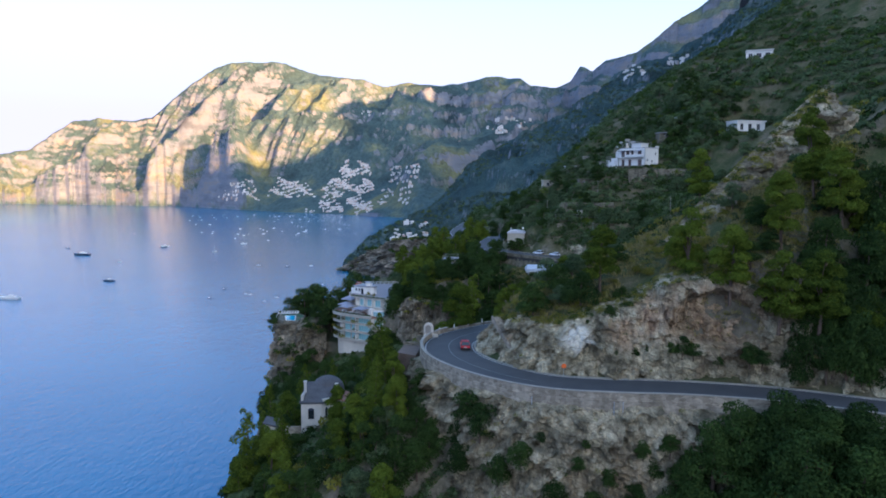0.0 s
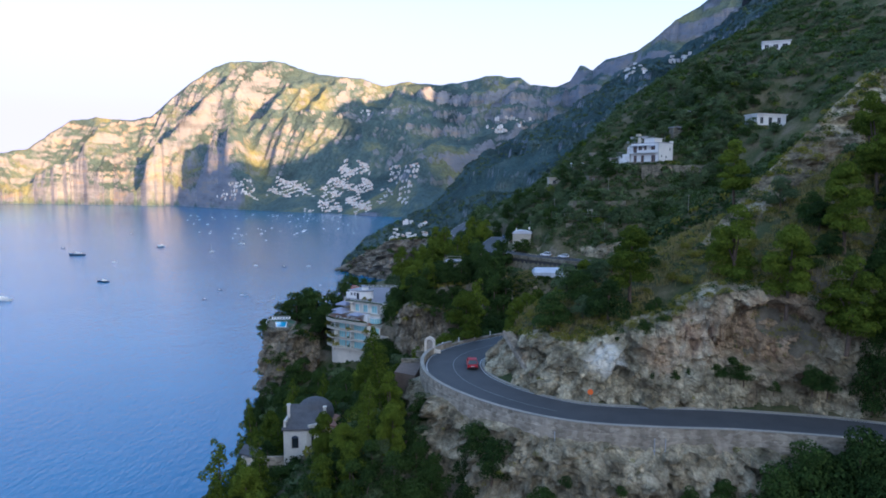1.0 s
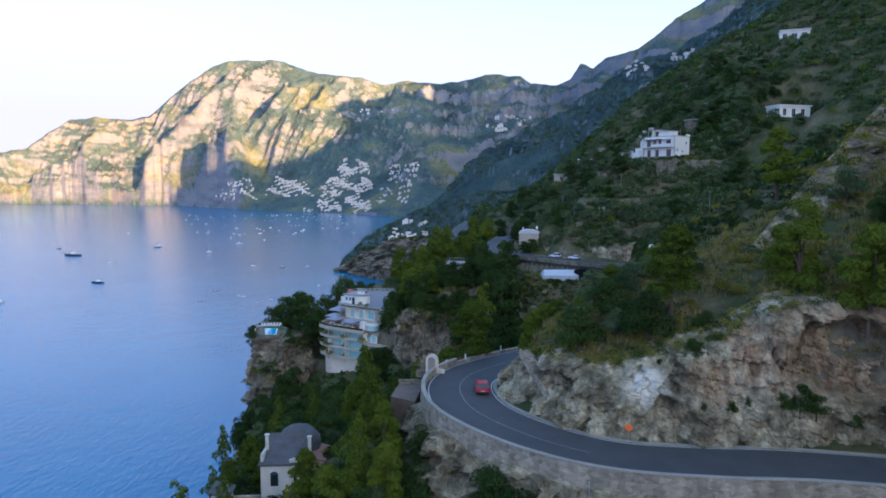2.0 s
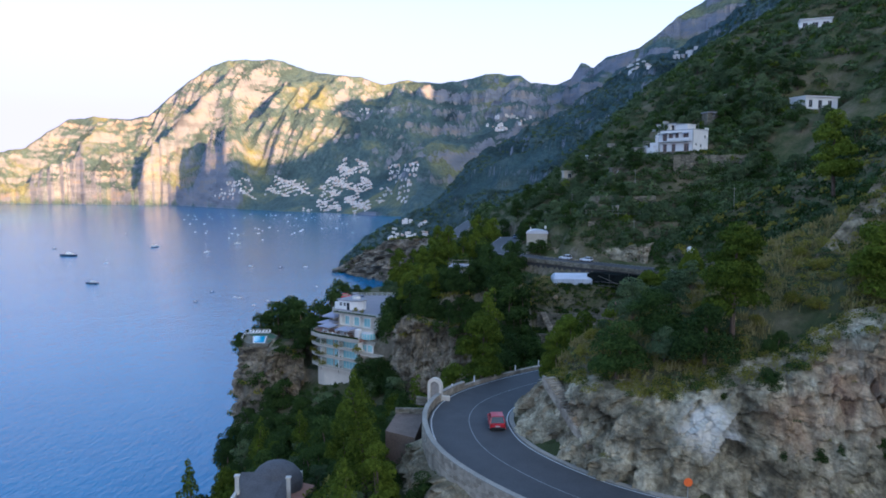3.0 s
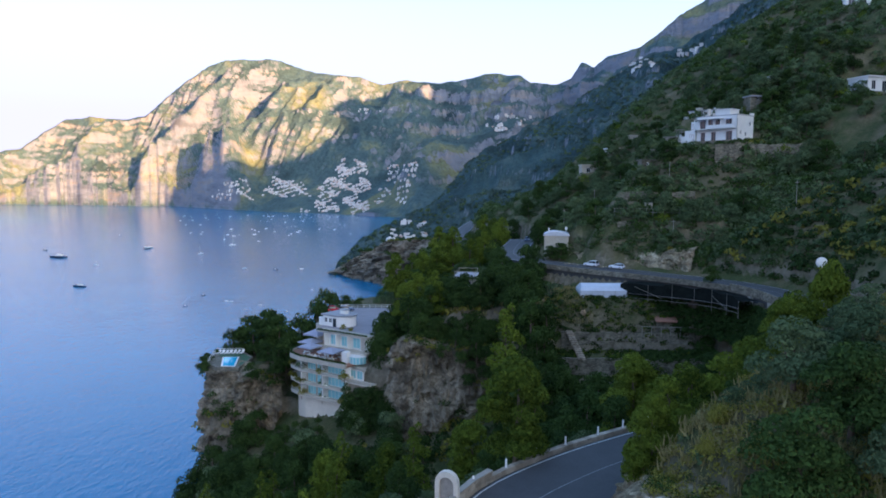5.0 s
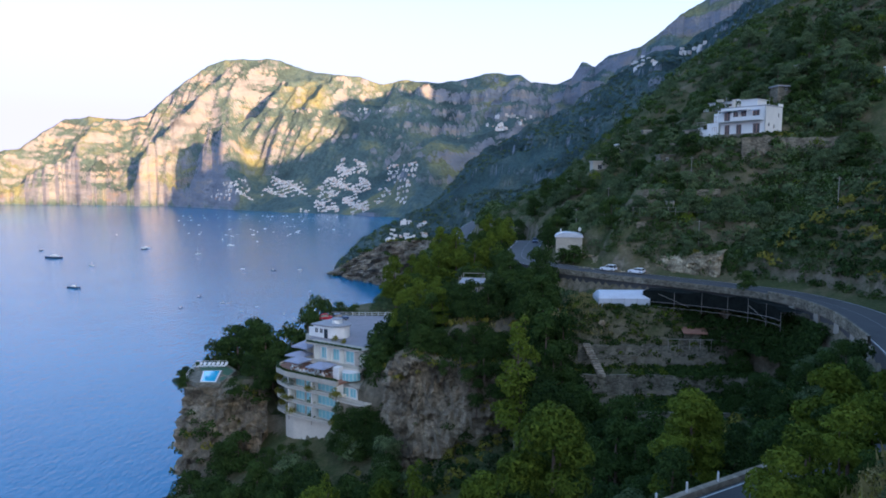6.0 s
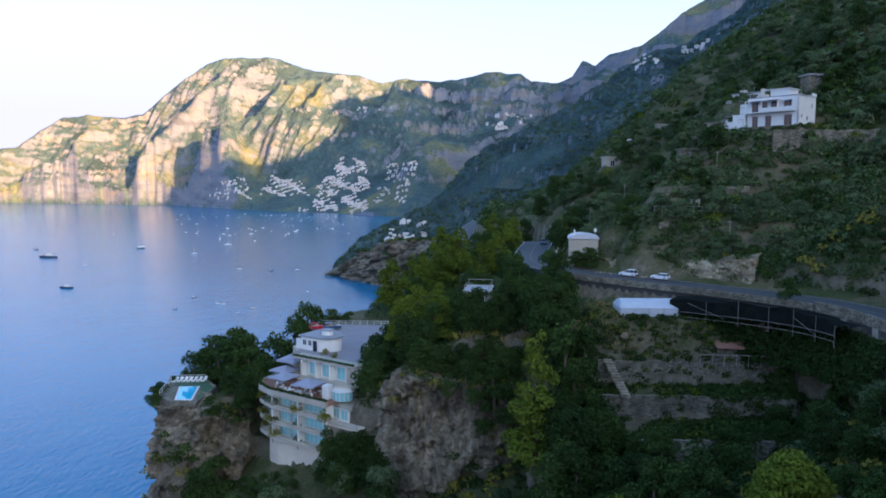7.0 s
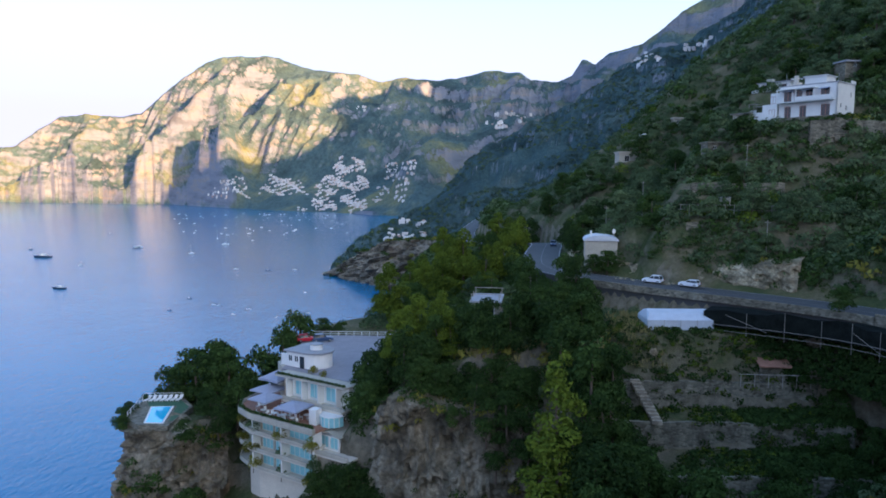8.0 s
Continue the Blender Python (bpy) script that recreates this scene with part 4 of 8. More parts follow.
for x, y, s, t in [(-64.0, 250.4, 1.15, 1.05), (-66.6, 238.4, 0.7, 0.8), (-61.5, 251, 1.3, 1.05), (-58, 249.5, 1.6, 1.15), (-54, 248, 1.6, 1.25), (-50.5, 245, 1.5, 1.2), (-47.5, 241.5, 1.2, 1.1), (-56, 254, 1.5, 1.2), (-66.8, 246.4, 0.5, 1.0), (-66.4, 240.6, 0.6, 1.0), (-64.9, 235.4, 0.5, 1.0), (-48.5, 235, 0.8, 1.0), (-51, 237.5, 0.9, 1.0), (-53, 232.2, 0.6, 1.0)]:
    plant("oak", x, y, s, z=max(at(x, y) - 0.15, 101.9), tall=t)


def open_ground(x, y, room):
    """Whether a plant may stand here: off the road, the yards, the buildings' plots and the steps."""
    d = float(beside(np.array([x]), np.array([y]))[0][0])
    if -HALF - 2.2 < d < HALF + 4.2 or (d > 0 and d < HALF + 6 and y < 150):
        return False
    if -50 < x < -12 and 219 < y < 262 and x + y * 0.0 < -14 and y - 0.8 * (-x - 45) > 200 and not (x > -19 and y < 232):
        return False
    if -74 < x < -50 and 230 < y < 250:
        return False
    if math.hypot(x + 22, y - 122) < 8.0 or (18 < x < 47 and 212 < y < 243) or math.hypot(x + 3, y - 228) < 6 or math.hypot(x - 18, y - 261) < 8:
        return False
    if 102 < y < 121 and abs(x + 23 - (121 - y) * 0.25) < 4.5:
        return False
    if math.hypot(x - 68, y - 275) < 15 or math.hypot(x - 111, y - 280) < 8.5 or math.hypot(x - 139, y - 344) < 9.5 or math.hypot(x - 80, y - 291) < 5 or math.hypot(x - 70, y - 305) < 6.5:
        return False
    if -4 < x < 46 and y < 100 and y > 84:
        return False
    return all((x - a) ** 2 + (y - b) ** 2 > (room + 0.62 * c) ** 2 for a, b, c in prints[-400:])


def scatter(count, x0, x1, y0, y1, kinds, weights, s0, s1, room, keep=None):
    made = tries = 0
    while made < count and tries < count * 14:
        tries += 1
        x, y = prng.uniform(x0, x1), prng.uniform(y0, y1)
        if (keep and not keep(x, y)) or not open_ground(x, y, room):
            continue
        kind = kinds[int(prng.choice(len(kinds), p=weights))]
        plant(kind, x, y, prng.uniform(s0, s1), tall=prng.uniform(0.9, 1.25))
        made += 1


for x, y, s, t in [(35.5, 86.5, 1.5, 1.5), (39.5, 87.5, 1.4, 1.4), (43.5, 88, 1.4, 1.35), (47.5, 87.5, 1.3, 1.3), (52, 86, 1.3, 1.2), (57, 84, 1.3, 1.2), (37, 81, 1.5, 1.5), (43, 82, 1.5, 1.5), (49, 81, 1.5, 1.3), (56, 77, 1.5, 1.3), (30.5, 83, 1.1, 1.3), (25, 82, 1.0, 1.2), (40, 76, 1.5, 1.4), (48, 74, 1.5, 1.4)]:
    plant("oak", x, y, s, tall=t * 0.84)
for x, y, z, s, t in [(30, 90, 106, 0.9, 1.3), (33, 90, 109, 1.1, 1.4), (36, 90.6, 112, 1.3, 1.5), (39.5, 90.4, 114, 1.4, 1.5), (43.5, 90, 115.5, 1.4, 1.5), (48, 89, 116, 1.3, 1.4), (53, 87.4, 116, 1.3, 1.4)]:
    plant("oak", x, y, s, z=z, tall=t * 0.78)
# dark trees at the foot of the cutting's east end
for p in offset_line(lane_index(72, 87.6), lane_index(46.5, 95.6), HALF + 2.4)[::2]:
    plant("oak", p[0] + prng.normal(0, 0.5), p[1] + prng.normal(0, 0.3), prng.uniform(0.75, 1.0), z=122.0, tall=prng.uniform(1.6, 2.0))
for p in offset_line(lane_index(72, 87.6), lane_index(49, 95), HALF + 4.6)[::3]:
    plant("pine", p[0] + prng.normal(0, 0.5), p[1] + prng.normal(0, 0.4), prng.uniform(0.75, 0.95), z=125.2, tall=prng.uniform(1.0, 1.2))
for x, y, s in [(47, 224, 0.8), (49.5, 219, 0.85), (50.5, 212, 0.9), (46.5, 214, 0.8), (44, 219, 0.7), (50, 205, 0.9), (45.5, 207, 0.8), (48.5, 228.5, 0.7), (42, 213.5, 0.6)]:
    plant("oak", x, y, s)
# oaks along the outside of the road in the gully
for p in offset_line(lane_index(16, 141.5), lane_index(54, 186), -HALF - 3.6)[::4]:
    plant("laurel", p[0] + prng.normal(0, 0.8), p[1] + prng.normal(0, 0.8), prng.uniform(0.7, 1.0), tall=1.35)
# bushes rooted in the broken face under the road
for x, y, z, s in [(34, 91.4, 113.5, 1.5), (31, 91.0, 116, 1.3), (29, 91.2, 112.5, 1.3), (11.5, 91.8, 113.5, 1.7), (6.0, 97.0, 115.5, 2.4), (4.2, 99.5, 117, 2.2), (3.5, 101.5, 113, 2.2), (23, 90.6, 111.5, 1.2), (35.5, 91.5, 111, 1.5), (40, 92.4, 115.5, 1.9), (17, 91.4, 112.5, 0.8), (20, 91, 116.5, 0.6), (14, 91.6, 117, 0.7), (0.2, 107, 115, 1.8), (-2.5, 110, 116, 1.6), (16, 90.4, 109, 1.6), (21, 90, 107.5, 1.7), (26.5, 90.4, 109, 1.5), (8.5, 94, 110.5, 1.9), (32.5, 91, 108, 1.7), (3, 98, 110, 2.0), (19, 90.6, 113.5, 1.0), (27.5, 91, 115.5, 1.1), (37.5, 92.4, 118, 1.2)]:
    plant("oak", x, y + 1.4, s * 0.36, z=z - 0.4)
for x, y, s in [(-1, 330, 1.2), (4, 318, 1.1), (2, 300, 1.1), (19, 352, 1.2), (25, 362, 1.3), (13, 355, 1.2), (6, 345, 1.2), (28, 350, 1.2), (1, 285, 1.0), (18, 300, 1.0)]:
    plant("oak", x, y, s, tall=1.2)
for x, y, s in [(3.6, 262, 0.9), (2.6, 268, 1.0), (2.4, 275, 1.0), (3.0, 283, 1.0), (4.0, 291, 1.0), (16.4, 277, 0.9), (16.8, 285, 1.0), (17.8, 293, 1.0), (5.4, 300, 1.0), (19, 303, 1.0)]:
    plant("laurel", x, y, s * 0.95)
for x, y, s, t in [(11.0, 252.5, 1.05, 1.35), (7.0, 254.0, 0.8, 0.9), (5.0, 258.5, 1.0, 1.2), (4.2, 264.0, 1.05, 1.2), (12.9, 251.5, 1.0, 1.4)]:
    plant("oak", x, y, s, tall=t)
plant("oak", 20.5, 261.6, 0.85)
plant("oak", 18.2, 262.4, 0.7)
# oaks that crowd the top of the bluff
for k in range(13):
    plant("oak", -13 + 1.9 * k, 217.2 + prng.uniform(-0.6, 1.4), prng.uniform(0.7, 0.95), z=114.4 + prng.uniform(-1.0, 0.8), tall=prng.uniform(0.9, 1.2))
for x, y, z, s in [(38.5, 93.0, 113.5, 0.95), (42, 92.8, 115.0, 1.1), (46, 92.0, 115.6, 1.15), (50, 90.4, 116.0, 1.15), (54, 88.6, 116.2, 1.15), (35, 92.6, 111.0, 0.9)]:
    plant("oak", x, y, s, z=z)
for k in range(22):
    x, y = -15 + 1.25 * k + prng.normal(0, 0.5), 219.5 + prng.uniform(-1.5, 4.5)
    plant("laurel" if k % 3 == 0 else "oak", x, y, prng.uniform(0.8, 1.15), tall=prng.uniform(1.0, 1.3))
above_sea = lambda x, y: at(x, y) > 60
scatter(40, -19, 0, 110, 140, ["oak", "olive"], [0.6, 0.4], 0.4, 0.65, 0.0, above_sea)
scatter(140, -46, 0, 84, 140, ["pine", "laurel", "cone", "olive"], [0.16, 0.44, 0.14, 0.26], 0.5, 0.8, 0.1, lambda x, y: above_sea(x, y) and not (x > -20 and y > 108))
scatter(30, 4, 80, 60, 92, ["oak", "pine", "olive"], [0.4, 0.35, 0.25], 0.9, 1.3, 0.8)
scatter(95, -62, 0, 140, 205, ["laurel", "pine", "olive", "cone"], [0.50, 0.10, 0.32, 0.08], 0.65, 1.0, 0.3, above_sea)
scatter(46, -66, -16, 196, 229, ["oak", "olive"], [0.8, 0.2], 0.9, 1.35, 0.2, above_sea)
scatter(22, 30, 54, 196, 233, ["oak", "olive"], [0.7, 0.3], 0.7, 1.1, 0.3)
scatter(48, 4, 22, 178, 216, ["laurel", "oak"], [0.6, 0.4], 0.9, 1.4, 0.2)
scatter(40, 2, 50, 140, 178, ["oak", "olive", "shrub"], [0.45, 0.35, 0.2], 0.7, 1.0, 0.5)
scatter(18, 36, 52, 180, 206, ["oak", "olive"], [0.5, 0.5], 0.7, 1.0, 0.5)
scatter(70, 6, 50, 108, 152, ["shrub", "olive"], [0.94, 0.06], 0.45, 0.9, 0.1)
scatter(26, 50, 88, 100, 120, ["oak", "pine"], [0.6, 0.4], 0.6, 0.8, 0.4)
scatter(95, -18, 12, 214, 262, ["laurel", "olive"], [0.5, 0.5], 0.5, 0.85, 0.1, lambda x, y: not (3 < x < 14 and 224 < y < 247) and not (-8 < x < 4 and 237 < y < 246))
scatter(50, -24, 8, 262, 345, ["oak", "olive", "pine"], [0.2, 0.4, 0.4], 0.8, 1.2, 0.5, above_sea)
scatter(70, 18, 110, 245, 310, ["olive", "oak"], [0.75, 0.25], 0.7, 1.2, 0.6)

for x, y, s in [(-11, 99.5, 0.75), (-8.5, 98, 0.8), (-6, 100, 0.8), (-6, 97, 0.75), (-3.4, 102.8, 0.7), (-3, 99, 0.8), (-1.4, 101, 0.7), (-9, 102, 0.7)]:
    plant("laurel" if x < -5 else "oak", x, y, s, tall=1.15)
plant("cone", 4.0, 201.8, 1.5, z=104.5, tall=0.95)


def clumps(name, centres, radius, quads, size, mat, label, category, squash=0.8):
    """Scrub that nobody could count: rounded tufts of leaf sprays in one mesh."""
    n = len(centres)
    d = prng.normal(0, 1, (n, quads, 3))
    d /= np.linalg.norm(d, axis=2)[..., None]
    d[..., 2] = abs(d[..., 2]) * 1.1 - 0.2
    r = radius[:, None] * (0.72 + 0.4 * prng.random((n, quads)))
    p = centres[:, None, :] + d * r[..., None] * np.array((1, 1, squash))
    v, f = leaves(p.reshape(-1, 3), d.reshape(-1, 3), np.repeat(size * radius, quads), prng, tilt=0.35)
    return tagged(new(name, mesh_of(name, v, f, mat)), label, category, kind="stuff")


def sown(count, x0, x1, y0, y1, test, grain=0.03, bare=0.42, gap=0.0):
    x, y = prng.uniform(x0, x1, count), prng.uniform(y0, y1, count)
    keep = fbm(x * grain, y * grain, octaves=4) > bare
    x, y = x[keep], y[keep]
    z = lie(x, y) - shoulder(x, y)
    d, _ = beside(x, y)
    ok = test(x, y, z, d)
    out = np.stack([x, y, z], 1)[ok]
    if gap:
        kept, grid = [], set()
        for i, (a, b) in enumerate(zip((out[:, 0] // gap).astype(int), (out[:, 1] // gap).astype(int))):
            if not any((a + p, b + q) in grid for p, q in ((0, 0), (1, 0), (0, 1), (-1, 0), (0, -1))):
                grid.add((a, b))
                kept.append(i)
        out = out[kept]
    return out


def hill_cover():
    off = lambda x, y, z, d: ((d > HALF + 3.4) | (d < -HALF - 3)) & (z > 40) & ~((x > 18) & (x < 47) & (y > 212) & (y < 243)) & ~((x > -75) & (x < -12) & (y > 219 - (x + 45) * 0.2) & (y < 268))
    hill = lambda x, y, z, d: off(x, y, z, d) & ~(((x - 69.6) * 0.741 + (y - 274) * 0.671 > -4) & ((x - 69.6) * 0.741 + (y - 274) * 0.671 < 11) & ((y - 274) * 0.741 - (x - 69.6) * 0.671 > -2) & ((y - 274) * 0.741 - (x - 69.6) * 0.671 < 21)) & ~((x > 92) & (x < 114) & (y > 255) & (y < 275))
    for mat, tag, n in ((LEAF_OAK, "dark green", 2000), (LEAF_OLIVE, "grey-green", 6000), (LEAF_PINE, "light green", 320)):
        c = sown(n, -30, 170, 240, 440, hill, 0.03, 0.30, 2.4 if mat is LEAF_OLIVE else 3.2)
        c[:, 2] += 0.5
        clumps("grove_scrub", c, prng.uniform(1.1, 2.4, len(c)), 150, 0.13, mat, tag + " rounded bushes and olive groves on the terraces", "scrub", 0.9)
    for mat, tag, n in ((LEAF_OAK, "dark green", 600), (LEAF_OLIVE, "grey-green", 500)):
        c = sown(n * 2, 40, 106, 244, 292, hill, 0.08, 0.25)
        clumps("bank_scrub", c, prng.uniform(0.7, 1.9, len(c)), 52, 0.21, mat, tag + " bushes on the bank below the villa", "scrub", 0.9)
        c = sown(n // 2, -13, 3, 90, 112, lambda x, y, z, d: d < -HALF - 2.5, 0.15, 0.2)
        clumps("undergrowth", c, prng.uniform(0.4, 1.1, len(c)), 60, 0.18, mat, tag + " undergrowth beside the rock face", "undergrowth")
        c = sown(n // 2, -34, -12, 98, 124, lambda x, y, z, d: (d < -HALF - 2.5) & ~((x > -27) & (x < -16) & (y > 119)), 0.15, 0.15)
        clumps("undergrowth", c, prng.uniform(0.5, 1.2, len(c)), 60, 0.18, mat, tag + " undergrowth round the tower house", "undergrowth")
        line = offset_line(lane_index(58, 214), lane_index(22, 254), 0.0)
        i = prng.integers(0, len(line), 260)
        side = offset_line(lane_index(58, 214), lane_index(22, 254), 10.0)[i]
        k = prng.uniform(0.72, 1.25, 260)[:, None]
        spot_xy = line[i, :2] + (side[:, :2] - line[i, :2]) * k
        c = np.column_stack([spot_xy, lie(spot_xy[:, 0], spot_xy[:, 1])])
        clumps("verge_plants", c, prng.uniform(0.4, 1.2, len(c)), 50, 0.2, mat, tag + " bushes on the bank above the road", "scrub")
    for mat, tag, n in ((LEAF_OAK, "dark green", 7500), (LEAF_OLIVE, "grey-green", 7500)):
        c = sown(n // 2, -40, 330, 425, 560, hill, 0.03, 0.27)
        clumps("hillside_scrub", c, prng.uniform(1.2, 3.0, len(c)), 18, 0.40, mat, tag + " scrub and trees covering the hillside", "scrub")
    for mat, tag, n in ((LEAF_OAK, "dark green", 5200), (LEAF_BRUSH, "olive", 2200)):
        c = sown(n, -70, 95, 55, 242, lambda x, y, z, d: off(x, y, z, d) & ~((x > 3) & (x < 60) & (y > 103) & (y < 150) & (d > 0)), 0.07, 0.36)
        clumps("undergrowth", c, prng.uniform(0.6, 1.7, len(c)), 48, 0.26, mat, tag + " undergrowth on steep ground", "undergrowth")
    for mat, tag, n in ((LEAF_OAK, "dark green", 4500), (LEAF_OLIVE, "grey-green", 3500)):
        c = sown(n, 60, 480, 90, 660, lambda x, y, z, d: hill(x, y, z, d) & (d > 55), 0.03, 0.28)
        clumps("hillside_scrub", c, prng.uniform(1.6, 3.4, len(c)), 40, 0.26, mat, tag + " scrub on the upper slope", "scrub")


hill_cover()


def spine_scrub():
    """Scrub over the dry ridge and the slope behind it."""
    for mat, tag, n in ((LEAF_OLIVE, "grey-green", 1500), (LEAF_OAK, "dark green", 1300), (LEAF_BRUSH, "dry olive", 600)):
        c = sown(n, 34, 150, 116, 248, lambda x, y, z, d: (d > HALF + 7) & ~((x < 62) & (y < 150)), 0.06, 0.36)
        clumps("slope_scrub", c, prng.uniform(0.7, 2.1, len(c)), 46, 0.23, mat, tag + " scrub on the stony ridge", "scrub")


spine_scrub()


def ridge_brush():
    """Low brush in fine sprays on top of the cutting and along the dry ridge."""
    for mat, tag, n, lo, hi in ((LEAF_BRUSH, "light olive", 3100, 0.3, 0.8), (LEAF_OAK, "dark green", 160, 0.35, 0.8), (LEAF_OLIVE, "grey-green", 600, 0.3, 0.8), (GRASS, "straw-coloured", 4200, 0.25, 0.65)):
        c = sown(n, 4, 62, 103, 152, lambda x, y, z, d: (d > HALF + 4.2), 0.13, 0.40)
        clumps("ridge_brush", c, prng.uniform(lo, hi, len(c)), 84, 0.13, mat, tag + " low brush above the road cutting", "brush")


def ledge_plants():
    """Tufts that root on the ledges of the rock faces."""
    wants = {"promontory_cliff": (330, 0.6, 1.8), "hotel_prow_cliff": (200, 0.4, 1.3), "lower_cliff": (60, 0.3, 0.8), "road_cut_cliff": (60, 0.25, 0.6), "spine_crag": (330, 0.4, 1.4), "headland_cliff": (160, 2.0, 5.0), "house_bank": (90, 0.4, 1.1), "viaduct_cliff": (60, 0.4, 1.0), "road_bank": (70, 0.3, 0.8)}
    spots, sizes = [], []
    for name, P, out in FACES:
        count, lo, hi = wants[name]
        up = P[1:] - P[:-1]
        flat = (np.hypot(up[..., 0], up[..., 1]) / (abs(up[..., 2]) + 0.05)).ravel()
        w = flat ** 1.5 * (fbm(P[1:, :, 0] * 0.2, P[1:, :, 1] * 0.2, P[1:, :, 2] * 0.2, octaves=2).ravel() > 0.46)
        pick = prng.choice(len(w), count, p=w / w.sum())
        spots.append(P[1:].reshape(-1, 3)[pick])
        sizes.append(prng.uniform(lo, hi, count))
        # brush along the upper rim
        rim = P[-7:].reshape(-1, 3)
        many = int(P.shape[1] * {"road_cut_cliff": 2.2, "lower_cliff": 0.0}.get(name, 0.8))
        spots.append(rim[prng.integers(0, len(rim), many)])
        sizes.append(prng.uniform(0.35, 0.95 if name == "road_cut_cliff" else 1.3, many))
    c, r = np.vstack(spots), np.concatenate(sizes)
    clear = ~((c[:, 0] > -68) & (c[:, 0] < -54) & (c[:, 1] > 232.5) & (c[:, 2] > 99))
    c, r = c[clear], r[clear]
    half = prng.random(len(c)) < np.where(c[:, 1] > 200, 0.75, 0.4)
    close = c[:, 1] < 160
    for mat, tag, m in ((LEAF_OAK, "dark green", half), (LEAF_BRUSH, "olive", ~half)):
        clumps("cliff_plants", c[m & ~close], r[m & ~close], 70, 0.19, mat, tag + " bushes rooted in the rock faces", "bushes")
        clumps("cutting_plants", c[m & close], r[m & close] * 0.8, 110, 0.115, mat, tag + " bushes on the rim of the cutting", "bushes")


ridge_brush()
ledge_plants()
for mat, tag, n in ((LEAF_OAK, "dark green", 1300), (LEAF_BRUSH, "olive", 500)):
    c = sown(n, -30, 120, -70, 62, lambda x, y, z, d: (abs(d) > HALF + 3) & (z > 40), 0.05, 0.3)
    clumps("undergrowth", c, prng.uniform(1.2, 3.0, len(c)), 26, 0.32, mat, tag + " scrub on the slope south of the road", "undergrowth")
edge = offset_line(lane_index(58, 205), lane_index(36, 243), -HALF - 1.6)
side = offset_line(lane_index(58, 205), lane_index(36, 243), -HALF - 4.6)
i, k = prng.integers(0, len(edge), 700), prng.random(700)
c = edge[i] + (side[i] - edge[i]) * k[:, None]
c[:, 2] -= 2.2 + 8.0 * k
clumps("bank_plants", c, prng.uniform(0.5, 1.2, 700), 60, 0.2, LEAF_OAK, "dark green bushes on the bank under the road", "bushes")
c = sown(2600, 34, 60, 198, 240, lambda x, y, z, d: (d < -HALF - 1.0) & ~((y > 226) & (x < 42)), 0.12, 0.22)
clumps("garden_bushes", c, prng.uniform(0.6, 1.5, len(c)), 60, 0.2, LEAF_OAK, "dark green bushes below the shade net", "bushes")
for mat, tag, n in ((LEAF_OAK, "dark green", 2000), (LEAF_PINE, "bright green", 700)):
    c = sown(n, 16, 58, 196, 240, lambda x, y, z, d: (d < -HALF - np.where(x > 48, 0.3, 1.5)), 0.12, 0.30)
    clumps("garden_plants", c, prng.uniform(0.4, 1.1, len(c)), 50, 0.22, mat, tag + " plants on the garden terraces", "plants")


def dry_grass():
    c = sown(8200, 4, 74, 104, 165, lambda x, y, z, d: (d > HALF + 3.2), 0.09, 0.36)
    c = np.vstack([c, sown(2500, -6, 24, 214, 245, lambda x, y, z, d: (d < -HALF - 3) & (z > 116), 0.09, 0.45)])
    n = len(c)
    blades = 11
    p = c[:, None, :] + prng.normal(0, 0.32, (n, blades, 3)) * np.array((1, 1, 0))
    tip = p + prng.normal(0, 0.16, (n, blades, 3)) + np.array((0, 0, 0.55))
    side = prng.normal(0, 0.045, (n, blades, 3)) * np.array((1, 1, 0))
    v = np.stack([p - side, p + side, tip + side * 0.2, tip - side * 0.2], 2).reshape(-1, 3)
    tagged(new("grass", mesh_of("grass", v, np.arange(len(v)).reshape(-1, 4), GRASS)), "dry straw-coloured grass on the ridge", "grass", kind="stuff")


dry_grass()

# ---------------------------------------------------------------- more materials
GLASS = shader("window_glass", 0.08, 0, 0.6)[0]
GLASS.node_tree.nodes["Principled BSDF"].inputs["Base Color"].default_value = (0.02, 0.026, 0.03, 1)
CURTAIN = plain("teal_curtain", (0.28, 0.55, 0.58), 0.6, vary=0.15, scale=3.0)
POOL = shader("pool_water", 0.06, 0, 0.5)[0]
POOL.node_tree.nodes["Principled BSDF"].inputs["Base Color"].default_value = (0.05, 0.46, 0.68, 1)
LAWN = plain("deck_turf", (0.06, 0.13, 0.07), 0.95, vary=0.3, scale=2.0)
TILE = plain("terracotta", (0.34, 0.17, 0.11), 0.85, vary=0.25, scale=1.5)
GREY_ROOF = plain("grey_roof", (0.30, 0.30, 0.31), 0.85, vary=0.15, scale=0.6)
CANVAS = plain("lilac_canvas", (0.30, 0.31, 0.37), 0.9, vary=0.1, scale=0.8)
WOOD = plain("weathered_wood", (0.30, 0.27, 0.23), 0.9, vary=0.25, scale=2.5)
STEEL = plain("galvanised_steel", (0.42, 0.43, 0.43), 0.5, 0.6, vary=0.15)
NET = plain("black_shade_net", (0.014, 0.017, 0.015), 1.0, spec=0.03, vary=0.5, scale=0.8, relief=0.8)
FILM = plain("polythene_sheet", (0.52, 0.55, 0.60), 0.35, vary=0.12, scale=0.7)
RED = shader("red_car_paint", 0.28, 0, 0.5)[0]
RED.node_tree.nodes["Principled BSDF"].inputs["Base Color"].default_value = (0.42, 0.010, 0.022, 1)
WHITE_CAR = shader("white_car_paint", 0.3, 0, 0.5)[0]
